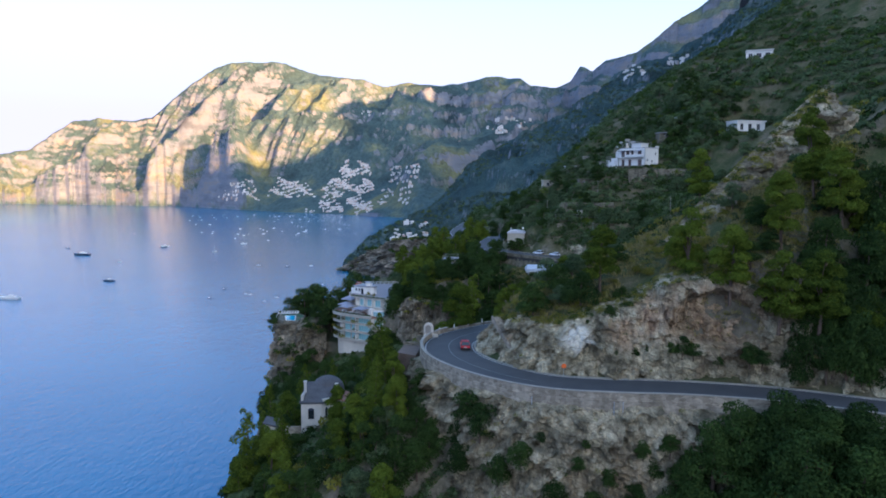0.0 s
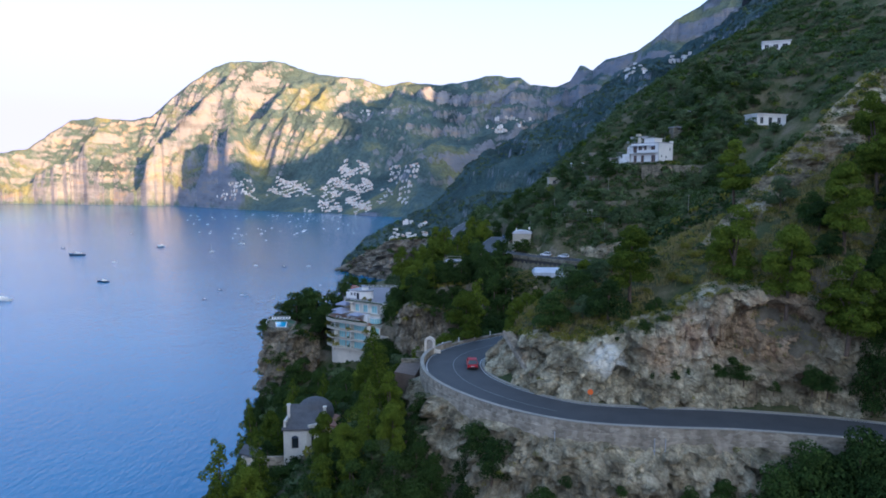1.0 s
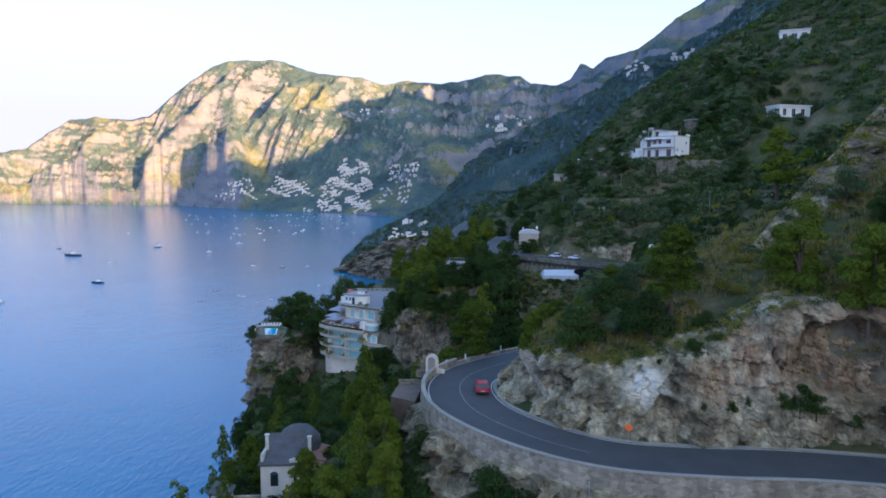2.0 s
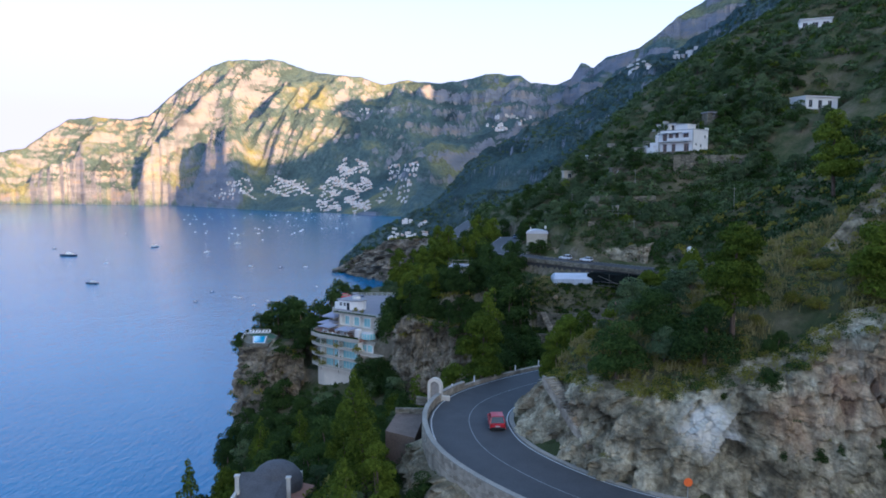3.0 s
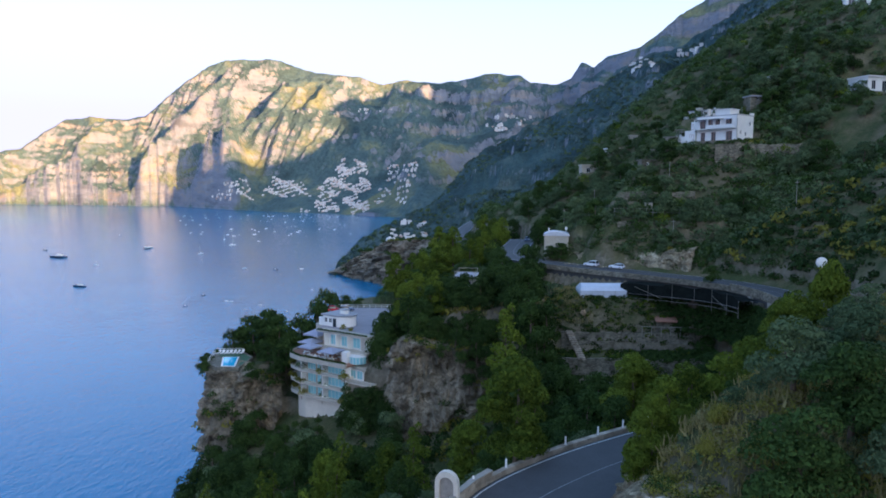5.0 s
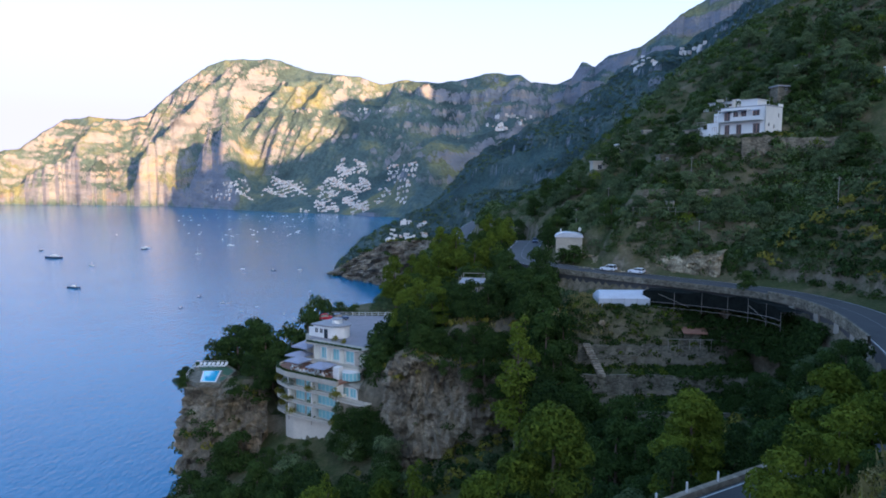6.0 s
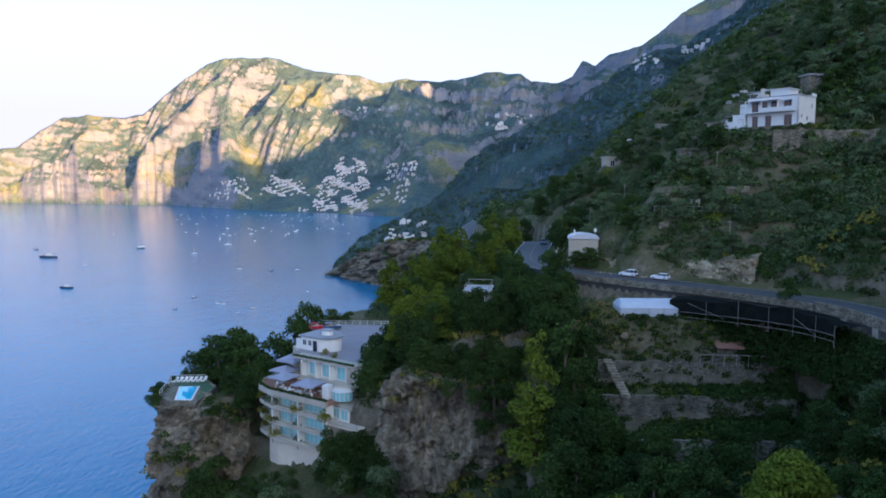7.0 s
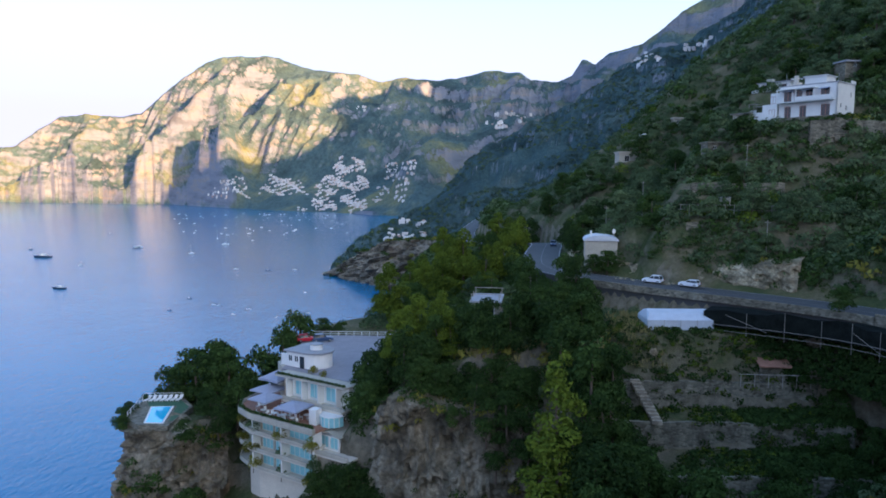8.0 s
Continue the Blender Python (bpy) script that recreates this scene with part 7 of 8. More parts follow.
def stone_stair():
    """Steep steps that climb the face of the cutting."""
    e = thing("stone_stair", Matrix(), "steep narrow stone stair up the road cutting", "stairs")
    a, b = Vector((11.9, 111.6, 124.2)), Vector((8.5, 118.4, 128.7))
    n = 26
    ang = math.atan2((b - a).y, (b - a).x)
    for k in range(n):
        p = a.lerp(b, (k + 0.5) / n)
        m = Matrix.Translation(p) @ Matrix.Rotation(ang, 4, "Z")
        part("step", boxed(-0.22, -0.9, -0.9, 0.22, 0.45, 0.0, 0.02, m=m), WALL_STONE, e)
    for k in range(n):
        m = Matrix.Translation(a.lerp(b, (k + 0.5) / n)) @ Matrix.Rotation(ang, 4, "Z")
        part("kerb_stone", boxed(-0.2, 0.45, -0.7, 0.2, 0.65, 0.25, m=m), WALL_STONE, e)


stone_stair()
LEDGE = tagged(part("viewing_ledge", prism([(-8.6, 122.5), (-5.2, 120.6), (-4.6, 129.4), (-8.0, 129.4)], 112, 121.2), plain("packed_earth", (0.17, 0.125, 0.095), 0.95, vary=0.3, scale=0.7, relief=0.5)), "packed brown earth ledge beside the bend", "terrace", kind="structure")
tagged(part("ledge_wall", prism([(-8.2, 128.2), (-4.8, 128.2), (-4.8, 128.6), (-8.2, 128.6)], 121.2, 121.8), WALL_DARK), "low dark stone wall at the ledge", "wall", kind="structure")


def posts():
    line = offset_line(i_gate - 4, lane_index(20, 145), -HALF - 0.45)
    tagged(ribbon("road_wall", i_gate - 4, lane_index(30, 155), -HALF - 0.7, -HALF - 0.2, 0.35, WALL_STONE, 3.0), "low stone wall beyond the gate", "wall", kind="structure")
    one = None
    for p in line[::2]:
        m = pose(p[0], p[1], p[2] + 0.3)
        if one:
            copy_thing(one, m)
        else:
            one = thing("road_post", m, "short white roadside post", "post", "roadside posts")
            part("shaft", rod(bmesh.new(), (0, 0, 0), (0, 0, 0.75), 0.09, 0.08, 8), WHITE, one)
            part("cap", rod(bmesh.new(), (0, 0, 0.75), (0, 0, 0.82), 0.08, 0.02, 8), WHITE, one)


posts()


def road_sign():
    e = thing("road_sign", pose(18.5, 105.0, 122.4), "small round orange road sign on a post", "road sign")
    part("post", rod(bmesh.new(), (0, 0, 0), (0, 0, 1.5), 0.03), STEEL, e)
    part("disc", rod(bmesh.new(), (0, -0.06, 1.55), (0, -0.02, 1.55), 0.36, 0.36, 18), ORANGE, e)
    e = thing("road_marker", pose(61.5, 95.6, 121.9), "square white roadside marker", "road sign")
    part("plate", boxed(-0.3, -0.1, 0.1, 0.3, 0.1, 0.9, 0.03), WHITE, e)
    part("foot", boxed(-0.1, -0.08, -0.2, 0.1, 0.08, 0.12), CONCRETE, e)
    for x, y in ((13.1, 96.4), (9.5, 99.1), (24.0, 94.8), (25.2, 94.8)):
        e = thing("drain_pipe", pose(x, y - 0.15, 0), "thin grey drain pipe on the road wall", "pipe", "drain pipes")
        part("tube", rod(bmesh.new(), (0, 0, 118.4), (0, 0, 121.9), 0.06), STEEL, e)
        part("bracket", boxed(-0.12, -0.05, 120.4, 0.12, 0.3, 120.5), STEEL, e)


road_sign()


def pole(x, y, height, r=0.09, label="slim pale wooden utility pole"):
    z = at(x, y)
    e = thing("utility_pole", pose(x, y, z), label, "pole", "utility poles")
    part("shaft", rod(bmesh.new(), (0, 0, -0.6), (0, 0, height), r, r * 0.7, 8), WOOD, e)
    part("crossarm", boxed(-0.5, -0.05, height - 0.5, 0.5, 0.05, height - 0.4), WOOD, e)


for x, y, h in ((29.4, 271, 6.4), (46.3, 249.5, 6.0), (5.2, 258, 4.5), (34, 290, 6.0), (24, 282, 6.0), (52, 275, 6.0), (70, 238, 6.5), (104, 285, 6.0), (18, 300, 6.0)):
    pole(x, y, h)


# ---------------------------------------------------------------- gardens under the far road
def terrace_wall(x0, x1, y, z0, z1, bend):
    n = 40
    x = np.linspace(x0, x1, n)
    yy = y + bend * np.sin((x - x0) / (x1 - x0) * 3.1) + 0.25 * (fbm(x * 0.4, x * 0, octaves=3) - 0.5)
    top = z1 + 0.5 * (fbm(x * 0.5, x * 0 + 7, octaves=3) - 0.5)
    rows = [(yy, x * 0 + z0 - 1), (yy + 0.15, top), (yy + 0.75, top), (yy + 0.8, x * 0 + z0 - 1)]
    P = np.array([[x, a, b] for a, b in rows])
    return tagged(sheet("terrace_wall", P[:, 0], P[:, 1], P[:, 2], WALL_DARK, False), "rough dry-stone terrace wall", "wall", kind="structure")


terrace_wall(17, 48, 227.4, 110, 114.5, 0.4)
terrace_wall(15.5, 48, 221.4, 106, 110.2, 0.5)
terrace_wall(16, 46, 212.4, 101, 106.2, 0.3)


def tunnel():
    m = turned(21.8, 233.6, 0, 1, 0.03)
    e = thing("greenhouse_tunnel", m, "low greenhouse covered with pale polythene sheet", "greenhouse")
    bm = bmesh.new()
    prof = [(0, 121.0), (0, 122.6), (1.4, 123.5), (3.2, 123.9), (5.0, 123.5), (6.0, 122.6), (6.0, 121.0)]
    xs = np.linspace(0, 10.4, 9)
    rows = [[bm.verts.new((x + (0.6 if zz > 122.8 else 0) * (1 if i == 0 else 0), y, zz + 0.08 * math.sin(x * 2.4))) for y, zz in prof] for i, x in enumerate(xs)]
    for a, b in zip(rows, rows[1:]):
        for i in range(len(prof) - 1):
            bm.faces.new((a[i], b[i], b[i + 1], a[i + 1]))
    bm.faces.new(rows[0])
    bm.faces.new(rows[-1][::-1])
    part("sheet", bm, FILM, e)
    for x in xs[::2]:
        part("hoop", boxed(float(x) - 0.04, -0.06, 120.6, float(x) + 0.04, 0.0, 122.65), STEEL, e)


tunnel()


def net_house():
    e = thing("net_house", Matrix(), "long black shade net on a pale scaffold frame", "shade net")
    line = offset_line(lane_index(56.5, 212), lane_index(35, 244), -HALF - 5.6)[::-1]
    line = line[::2]
    n = len(line)
    top = [(p[0], p[1], 124.0 + 0.9 * math.sin(3.1 * k / n) + 0.3 * math.sin(k * 1.9)) for k, p in enumerate(line)]
    back = offset_line(lane_index(56.5, 212), lane_index(35, 244), -HALF - 1.4)[::-1][::2]
    bm = bmesh.new()
    rows = [[bm.verts.new((q[0], q[1], 124.2 + 0.25 * math.sin(k)) ) for k, q in enumerate(back)], [bm.verts.new(t) for t in top], [bm.verts.new((t[0], t[1] - 0.1, 121.8 + 0.6 * k / n)) for k, t in enumerate(top)]]
    for a, b in zip(rows, rows[1:]):
        for i in range(n - 1):
            bm.faces.new((a[i], a[i + 1], b[i + 1], b[i]))
    part("net", bm, NET, e)
    for k, t in enumerate(top[::2]):
        part("pole", rod(bmesh.new(), (t[0], t[1] - 0.25, max(at(t[0], t[1]) - 0.4, 120.7)), (t[0], t[1] - 0.25, t[2] + 0.1), 0.03, 0.03, 6), WOOD, e)
    for h in (121.2, 122.1):
        for k, (a, b) in enumerate(zip(top, top[1:])):
            g = h + 0.6 * k / n
            part("rail", rod(bmesh.new(), (a[0], a[1] - 0.32, g), (b[0], b[1] - 0.32, g), 0.035, 0.035, 5), WOOD, e)
    for k in range(1, n - 2, 7):
        a, b = top[k], top[k + 2]
        part("brace", rod(bmesh.new(), (a[0], a[1] - 0.4, 123.8), (b[0], b[1] - 0.4, 121.8), 0.035, 0.035, 5), WOOD, e)


net_house()


def garden_bits():
    e = thing("garden_shed", turned(37.5, 228.6, 0, 1, -0.1), "low garden shed with red tiled roof", "shed")
    part("wall", boxed(0, 0, 114, 4.0, 2.4, 116.6), WALL_DARK, e)
    part("roof", boxed(-0.3, -0.9, 0, 4.3, 2.8, 0.16, m=Matrix.Translation((0, 0, 117.0)) @ Matrix.Rotation(radians(12), 4, "X")), TILE, e)
    e = thing("vine_trellis", turned(34, 226.9, 0, 1, -0.04), "pale wooden vine trellis on a terrace", "trellis")
    for x in range(0, 14, 2):
        part("post", boxed(x, 0, 114.0, x + 0.1, 0.1, 116.0), WOOD, e)
    part("rail", boxed(-0.2, 0, 115.9, 12.4, 0.1, 116.0), WOOD, e)
    e = thing("pergola", turned(34.2, 260.6, 0, 0.936, -0.353), "long vineyard pergola of thin pale posts", "pergola")
    for k in range(16):
        x = k * 1.6
        part("post", boxed(x, 0, 136.8, x + 0.11, 0.11, 140.2 + 0.1 * math.sin(k * 2.3)), WOOD, e)
    for h in (140.1, 139.2):
        part("beam", boxed(-0.3, 0, h, 24.4, 0.08, h + 0.08), WOOD, e)
    k = prng.random(110)
    vine = np.column_stack([34.2 + 22.5 * k, 261.6 - 8.5 * k + prng.normal(0, 0.6, 110), np.full(110, 138.1) + prng.random(110) * 0.7])
    clumps("vines", vine, prng.uniform(0.4, 0.8, 110), 50, 0.2, LEAF_PINE, "bright green vines beside the pergola", "vines")
    k = prng.random(90)
    weeds = np.column_stack([39.5 + 15 * k, 264.6 + prng.normal(0, 1.1, 90), np.full(90, 140.5)])
    clumps("weeds", weeds, prng.uniform(0.4, 0.8, 90), 50, 0.2, LEAF_PINE, "yellow-green weeds on the vineyard terrace", "weeds")
    tank = thing("water_tank", turned(42.6, 262.6, 0, 1, 0), "blue-grey water tank on the vineyard terrace", "tank")
    part("body", boxed(0, 0, 139.9, 1.9, 1.5, 141.5, 0.08), BALCONY, tank)
    part("lid", boxed(-0.1, -0.1, 141.5, 2.0, 1.6, 141.62, 0.03), GREY_ROOF, tank)
    terrace_wall(38.5, 57, 267.6, 139.5, 144.4, -0.4)
    terrace_wall(34.5, 42, 257.4, 132.5, 136.9, 0.3)
    terrace_wall(63, 87, 271.0, 149.0, 157.3, 0.8)
    terrace_wall(49, 57.6, 283.8, 152.5, 156.7, 0.2)
    steps = thing("garden_path", Matrix(), "pale stone steps between the terraces", "steps")
    for k in range(13):
        part("step", boxed(-0.7, -0.35, -0.5, 0.7, 0.35, 0.12, 0.02, m=pose(18.6 + k * 0.16, 227.6 - k * 0.5, 114.6 - k * 0.35, 0, 0, 8 * (k % 3 - 1))), WALL_STONE, steps)
    for x, y, s, z in [(8.9, 236, 1.25, 121), (10.3, 236.3, 1.5, 121), (2.6, 232.5, 1.2, 120.6), (4.0, 233, 0.9, 120.6), (22.0, 230.6, 0.8, 118)]:
        rock = thing("boulder", pose(x, y, z, 0, 0, 40 * x), "upright pale limestone boulder on the shelf", "rock", "boulders")
        bm = bmesh.new()
        bmesh.ops.create_icosphere(bm, subdivisions=4, radius=1.0)
        for v in bm.verts:
            c, _ = cells(np.array([v.co.x * 1.6 + x]), np.array([v.co.y * 1.6]), np.array([v.co.z * 1.6]))
            v.co = Vector((v.co.x * 0.8, v.co.y * 0.8, v.co.z * (2.6 if z == 121 else 1.1))) * s * (0.85 + 0.3 * float(c[0]))
        part("stone", bm, ROCK_SEA, rock)
    for x, y in ((29.5, 250.6), (31, 249.8), (24, 254.6), (23, 255.4)):
        rock = thing("rubble_heap", pose(x - 1, y + 1.6, 125.6), "low heap of pale rubble at the roadside", "rubble", "rubble heaps")
        for k in range(9):
            bm = bmesh.new()
            bmesh.ops.create_icosphere(bm, subdivisions=1, radius=prng.uniform(0.15, 0.4))
            bmesh.ops.translate(bm, vec=(prng.normal(0, 0.8), prng.normal(0, 0.4), prng.uniform(0, 0.3)), verts=bm.verts)
            part("stone", bm, ROCK_ROAD, rock)


garden_bits()


def viaduct():
    e = thing("viaduct", Matrix(), "concrete road viaduct on square piers", "bridge")
    i0, i1 = lane_index(52, 190), lane_index(54, 227)
    for p in offset_line(i0, i1, -HALF + 0.5)[::5]:
        part("pier", boxed(p[0] - 0.8, p[1] - 0.8, 104, p[0] + 0.8, p[1] + 0.8, p[2] - 0.4, 0.05), CONCRETE, e)
    me = ribbon("fascia", i0, i1, -HALF - 0.45, -HALF - 0.1, 0.8, WALL_DARK, 1.7)
    me.parent = e


viaduct()


# ---------------------------------------------------------------- the bay and the far shore
def boat(m, length, hull, mast, label, name="boat"):
    e = thing(name, m, label, "boat", "boats in the bay")
    L, W = length / 2, length * 0.13
    bm = bmesh.new()
    deck, keel = [], []
    for k in np.linspace(0, 1, 9):
        w = W * (0.75 + 0.25 * k / 0.5 if k < 0.5 else math.sqrt(max(0.0, 1 - ((k - 0.5) / 0.5) ** 2.2)))
        deck.append((k * 2 * L - L, w, length * (0.085 + 0.04 * k * k)))
        keel.append((k * 2 * L - L - (0.04 * L if k > 0.9 else 0), w * 0.7, -0.3))
    rings = [[bm.verts.new((x, s * y, z)) for x, y, z in pts] for s, pts in ((-1, keel), (-1, deck), (1, deck), (1, keel))]
    for a, b in zip(rings, rings[1:]):
        for i in range(8):
            bm.faces.new((a[i], a[i + 1], b[i + 1], b[i]))
    bm.faces.new([r[0] for r in rings])
    part("hull", bm, hull, e)
    part("cabin", boxed(-L * 0.55, -W * 0.6, length * 0.09, L * 0.25, W * 0.6, length * 0.15, 0.05), WHITE, e)
    part("wheelhouse", boxed(-L * 0.3, -W * 0.45, length * 0.15, L * 0.05, W * 0.45, length * 0.20, 0.05), WHITE, e)
    if mast:
        part("mast", rod(bmesh.new(), (L * 0.15, 0, length * 0.1), (L * 0.15, 0, length * mast), 0.16, 0.08, 6), WHITE, e)
        part("boom", rod(bmesh.new(), (L * 0.15, 0, length * 0.22), (-L * 0.7, 0, length * 0.2), 0.12, 0.08, 6), WHITE, e)
    return e


def bay():
    for x, y, ln, turn, hull, mast in [(-507, 918, 19, 170, HULL, 0), (-744, 1251, 32, 178, HULL, 0), (-666, 1423, 17, 60, HULL, 0), (-672, 1440, 20, 170, WHITE, 0), (-851, 1380, 10, 0, HULL, 0), (-917, 1785, 10, 80, HULL, 0),
                                       (-541, 765, 26, 175, WHITE, 0), (-615, 1147, 8, 20, WHITE, 0.9), (-361, 1118, 8, 0, WHITE, 0), (-309, 1106, 8, 0, HULL, 0), (-272, 1117, 7, 0, WHITE, 0), (-322, 860, 6, 20, HULL, 0),
                                       (-313, 790, 5, 20, HULL, 0)]:
        boat(pose(x, y, SEA_LEVEL, 0, 0, turn), ln, hull, mast, "dark-hulled motor boat on the calm bay" if hull is HULL else "white boat moored on the calm bay")
    for x, y, ln, mast in [(-597, 1661, 14, 1.5), (-526, 1520, 15, 1.5), (-521, 1336, 12, 1.4), (-280, 822, 6, 0), (-274, 820, 5, 0), (-241, 772, 5, 0), (-235, 800, 5, 0), (-195, 761, 5, 0), (-179, 741, 6, 0), (-170, 783, 5, 0), (-205, 910, 5, 0), (-502, 1621, 8, 0)]:
        boat(pose(x, y, SEA_LEVEL, 0, 0, prng.uniform(0, 360)), ln, WHITE, mast, "white sailing boat moored in the bay" if mast else "small white launch moored below the cliff")
    verts, faces = [], []
    for k in range(85):
        u, y = prng.uniform(-0.43, -0.17), prng.uniform(1750, 3000)
        x, a, ln = u * y, prng.uniform(0, 3.14), prng.uniform(4, 10)
        c, s = math.cos(a) * ln / 2, math.sin(a) * ln / 2
        b = len(verts)
        for (p, q, z) in ((-1, -0.25, 0), (0.6, -0.25, 0), (0.6, 0.25, 0), (-1, 0.25, 0), (-1, -0.2, 0.16), (1, 0, 0.2), (0.3, 0.25, 0.16), (-1, 0.25, 0.16)):
            verts.append((x + p * c - q * s * 1.0, y + p * s + q * c, SEA_LEVEL - 0.2 + z * ln))
        faces += [(b, b + 1, b + 5, b + 4), (b + 1, b + 2, b + 6, b + 5), (b + 2, b + 3, b + 7, b + 6), (b + 3, b, b + 4, b + 7), (b + 4, b + 5, b + 6, b + 7)]
    tagged(new("moored_boats", mesh_of("moored_boats", verts, faces, WHITE)), "many tiny white boats moored off the town", "boats", kind="stuff")


bay()


def drop(ob):
    from mathutils.bvhtree import BVHTree
    return BVHTree.FromObject(ob, bpy.context.evaluated_depsgraph_get())


def houses(name, spots, tree_of, size, label, mat):
    """Small box houses with flat roofs and upper storeys, set into the slope along lines of sight (sideways, up)."""
    verts, faces = [], []
    for u, v in spots:
        hit = tree_of.ray_cast(Vector(EYE), Vector((u, 1, v)).normalized())
        if hit[0] is None or hit[0].z < SEA_LEVEL + 1.5:
            continue
        x, y, z = hit[0]
        w, d, h = size * prng.uniform(0.6, 1.6), size * prng.uniform(0.6, 1.1), size * prng.uniform(0.30, 0.75)
        a = prng.normal(0, 0.35)
        c, s = math.cos(a), math.sin(a)
        for (w2, d2, z0, z1, ox) in ((w, d, z - h * 1.5, z + h, 0), (w * 0.5, d * 0.6, z + h, z + h * 1.5, w * prng.uniform(-0.2, 0.2))) if prng.random() < 0.5 else ((w, d, z - h * 1.5, z + h, 0),):
            b = len(verts)
            for zz in (z0, z1):
                for p, q in ((-1, -1), (1, -1), (1, 1), (-1, 1)):
                    px, py = ox + p * w2 / 2, q * d2 / 2
                    verts.append((x + px * c - py * s, y + px * s + py * c, zz))
            faces += [(b, b + 1, b + 5, b + 4), (b + 1, b + 2, b + 6, b + 5), (b + 2, b + 3, b + 7, b + 6), (b + 3, b, b + 4, b + 7), (b + 4, b + 5, b + 6, b + 7)]
    return tagged(new(name, mesh_of(name, verts, faces, mat)), label, "town", kind="stuff")


def quarter(n, v0, v1, left, right, rows):
    """Houses strung along the rows of a quarter whose sides lean from (low, high) to (low, high) bearings."""
    out = []
    for k in range(n):
        r = int(prng.integers(rows))
        f = (r + 0.5 + prng.normal(0, 0.22)) / rows
        a, b = left[0] + (left[1] - left[0]) * f, right[0] + (right[1] - right[0]) * f
        u = a + (b - a) * prng.random()
        if fbm(np.array([u * 90]), np.array([f * 5.0 + v0 * 300]), octaves=2)[0] > 0.40:
            out.append((u, v0 + (v1 - v0) * f + 0.003 * math.sin(u * 140 + r)))
    return out


def far_towns():
    bpy.context.view_layer.update()
    rng_tree, hill_tree = drop(bpy.data.objects["mountain_range"]), drop(bpy.data.objects["coast_hill"])
    spots = quarter(900, -0.041, 0.0, (-0.240, -0.232), (-0.160, -0.155), 13) + quarter(400, 0.0, 0.036, (-0.225, -0.196), (-0.155, -0.165), 10)
    spots += quarter(280, -0.018, 0.008, (-0.318, -0.300), (-0.240, -0.262), 7) + quarter(110, -0.022, 0.006, (-0.395, -0.37), (-0.33, -0.34), 7)
    spots += quarter(150, -0.028, 0.032, (-0.152, -0.125), (-0.105, -0.085), 9) + quarter(30, -0.044, -0.034, (-0.30, -0.28), (-0.16, -0.17), 3)
    houses("far_town", spots, rng_tree, 8.0, "distant hillside town of pale stacked houses", ROOF_VARIED)
    spots = quarter(60, 0.078, 0.099, (0.010, 0.026), (0.045, 0.082), 3) + quarter(10, 0.10, 0.112, (-0.20, -0.19), (-0.12, -0.12), 3)
    houses("mountain_village", spots, rng_tree, 10, "white village strung along a mountain shoulder", ROOF_VARIED)
    spots = quarter(34, 0.160, 0.176, (0.188, 0.215), (0.225, 0.262), 3) + quarter(12, 0.176, 0.190, (0.255, 0.275), (0.285, 0.320), 3)
    spots += quarter(30, -0.088, -0.050, (-0.130, -0.118), (-0.076, -0.074), 6)
    houses("ridge_houses", spots, hill_tree, 7, "pale houses on the ridge and headland", ROOF_VARIED)
    # scrub on the middle hill, most of it in the haze-blue leaf colour
    for mat, n, tag in ((LEAF_HAZE, 12000, "haze-tinted"), (LEAF_OLIVE, 5000, "grey-green")):
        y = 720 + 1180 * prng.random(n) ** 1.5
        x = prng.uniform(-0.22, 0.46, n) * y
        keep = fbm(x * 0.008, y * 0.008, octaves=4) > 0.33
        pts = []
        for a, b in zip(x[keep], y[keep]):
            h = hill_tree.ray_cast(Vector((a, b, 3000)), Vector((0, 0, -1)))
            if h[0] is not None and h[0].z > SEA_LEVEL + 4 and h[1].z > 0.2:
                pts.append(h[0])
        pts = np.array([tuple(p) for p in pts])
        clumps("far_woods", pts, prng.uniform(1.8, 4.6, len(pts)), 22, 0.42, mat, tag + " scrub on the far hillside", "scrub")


far_towns()

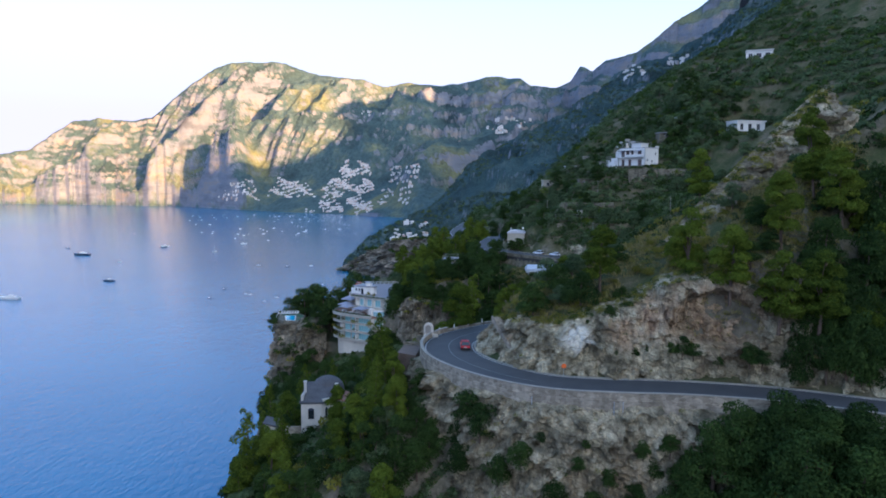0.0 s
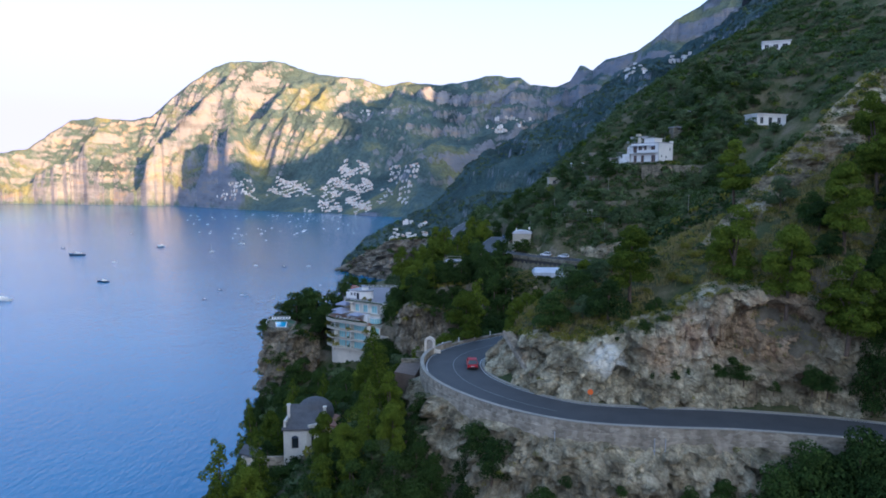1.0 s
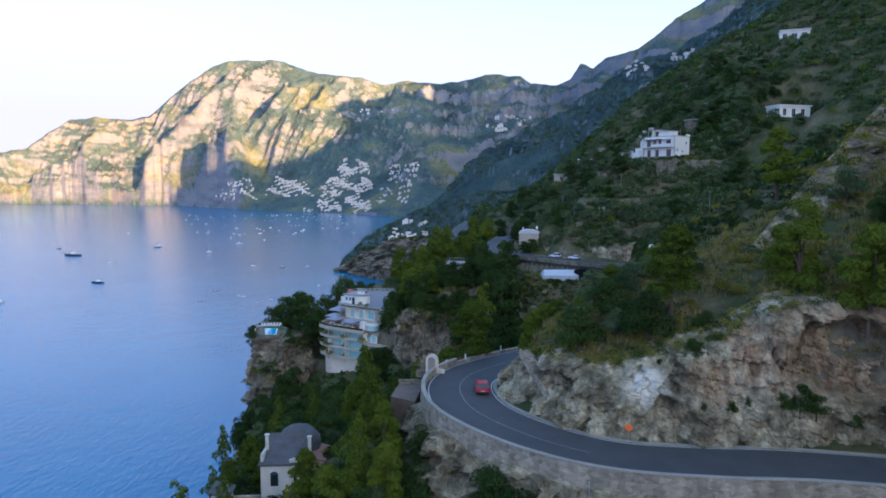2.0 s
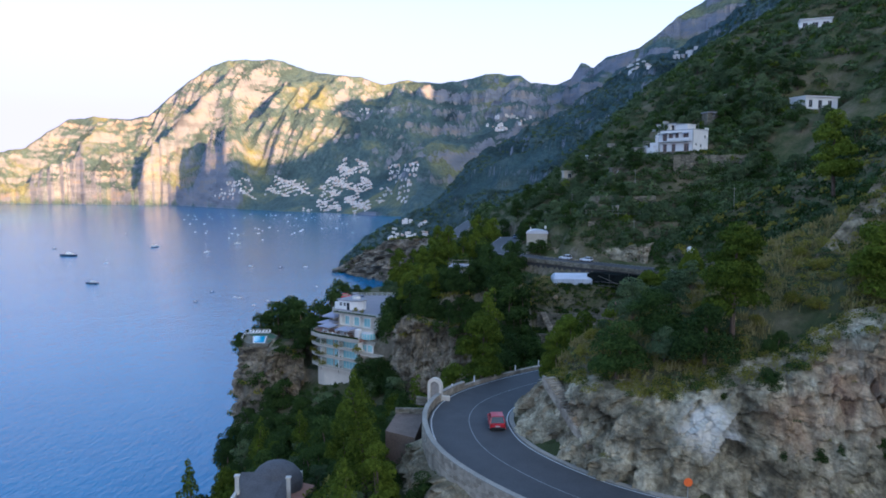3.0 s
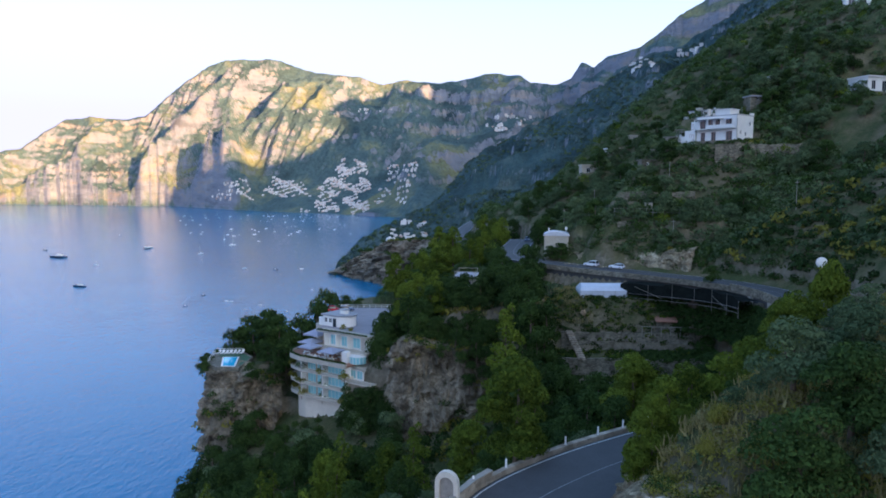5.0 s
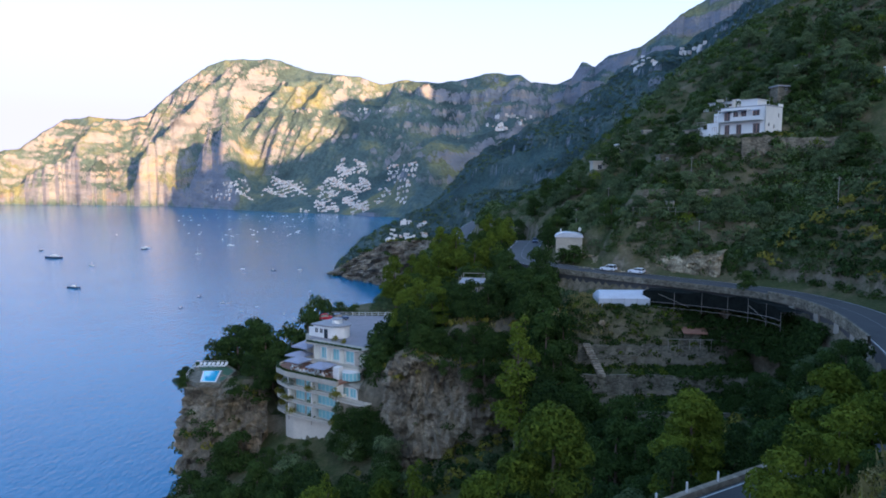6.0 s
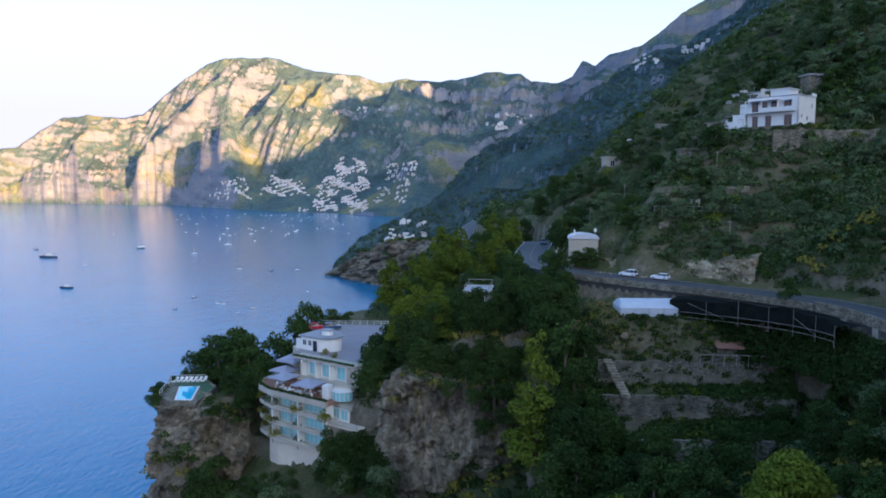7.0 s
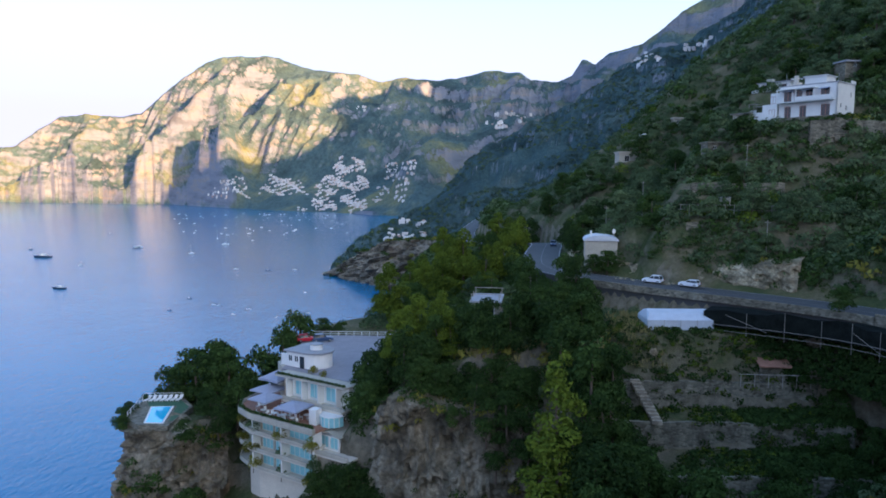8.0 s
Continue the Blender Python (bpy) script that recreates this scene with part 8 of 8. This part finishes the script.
# round crowns over the farmed slope and bushes at the feet of the houses
scatter(120, 24, 120, 262, 352, ["olive", "laurel"], [0.75, 0.25], 0.8, 1.25, 0.3, lambda x, y: not (36 < x < 60 and 252 < y < 275) and not (94 < x < 118 and 258 < y < 278) and math.hypot(x - 64, y - 290) > 12 and not (128 < x < 150 and 326 < y < 340))
for x, y, s in [(102, 269.6, 0.5), (107, 267.6, 0.5), (100.6, 273, 0.6), (127, 341, 0.8), (149, 334, 0.8), (34, 318, 0.9), (37, 315, 0.9), (30, 322, 0.9), (76, 285.5, 0.8), (84, 288, 1.0), (84, 293, 1.0), (92, 296, 0.8), (56, 346, 0.7), (33, 321, 0.9), (41, 321, 0.9), (49, 279, 0.6), (44, 278.6, 0.6)]:
    plant("olive" if int(x) % 2 else "oak", x, y, s)
# dark bushes rooted in the face of the bluff
for x, y, z, s in [(-4, 212.2, 110.4, 0.8), (-1.3, 212, 111.2, 0.85), (-2.7, 211.8, 106, 0.8), (0.5, 211.8, 108, 0.95), (1.6, 211.2, 104, 0.95), (-5.6, 212.6, 115, 0.6), (-8.6, 212.6, 112, 0.45)]:
    plant("laurel", x, y, s, z=z)
# dry tufts on the shelf of boulders
tufts = np.column_stack([prng.uniform(-7, 13, 150), prng.uniform(236, 246, 150), np.zeros(150)])
tufts[:, 2] = lie(tufts[:, 0], tufts[:, 1])
clumps("dry_tufts", tufts, prng.uniform(0.3, 0.6, 150), 40, 0.18, GRASS, "straw-coloured dry tufts on the stony shelf", "grass")
# dark trees closing the cutting's east end
for x, y, z, s in [(55, 101.6, 124.0, 0.8), (57.5, 101, 124.5, 0.95), (60, 100, 124.5, 0.95), (56, 104, 129, 1.0), (59, 103.5, 129, 1.0), (53.6, 104.6, 127.5, 0.7)]:
    plant("oak", x, y, s, z=z, tall=1.3)
# bushes at the foot of the hotel
for x, y, s in [(-43.0, 223.6, 0.62), (-40.4, 222.4, 0.62), (-37.6, 221.6, 0.6), (-35.2, 220.4, 0.55), (-45.2, 226.0, 0.5)]:
    plant("laurel", x, y, s)
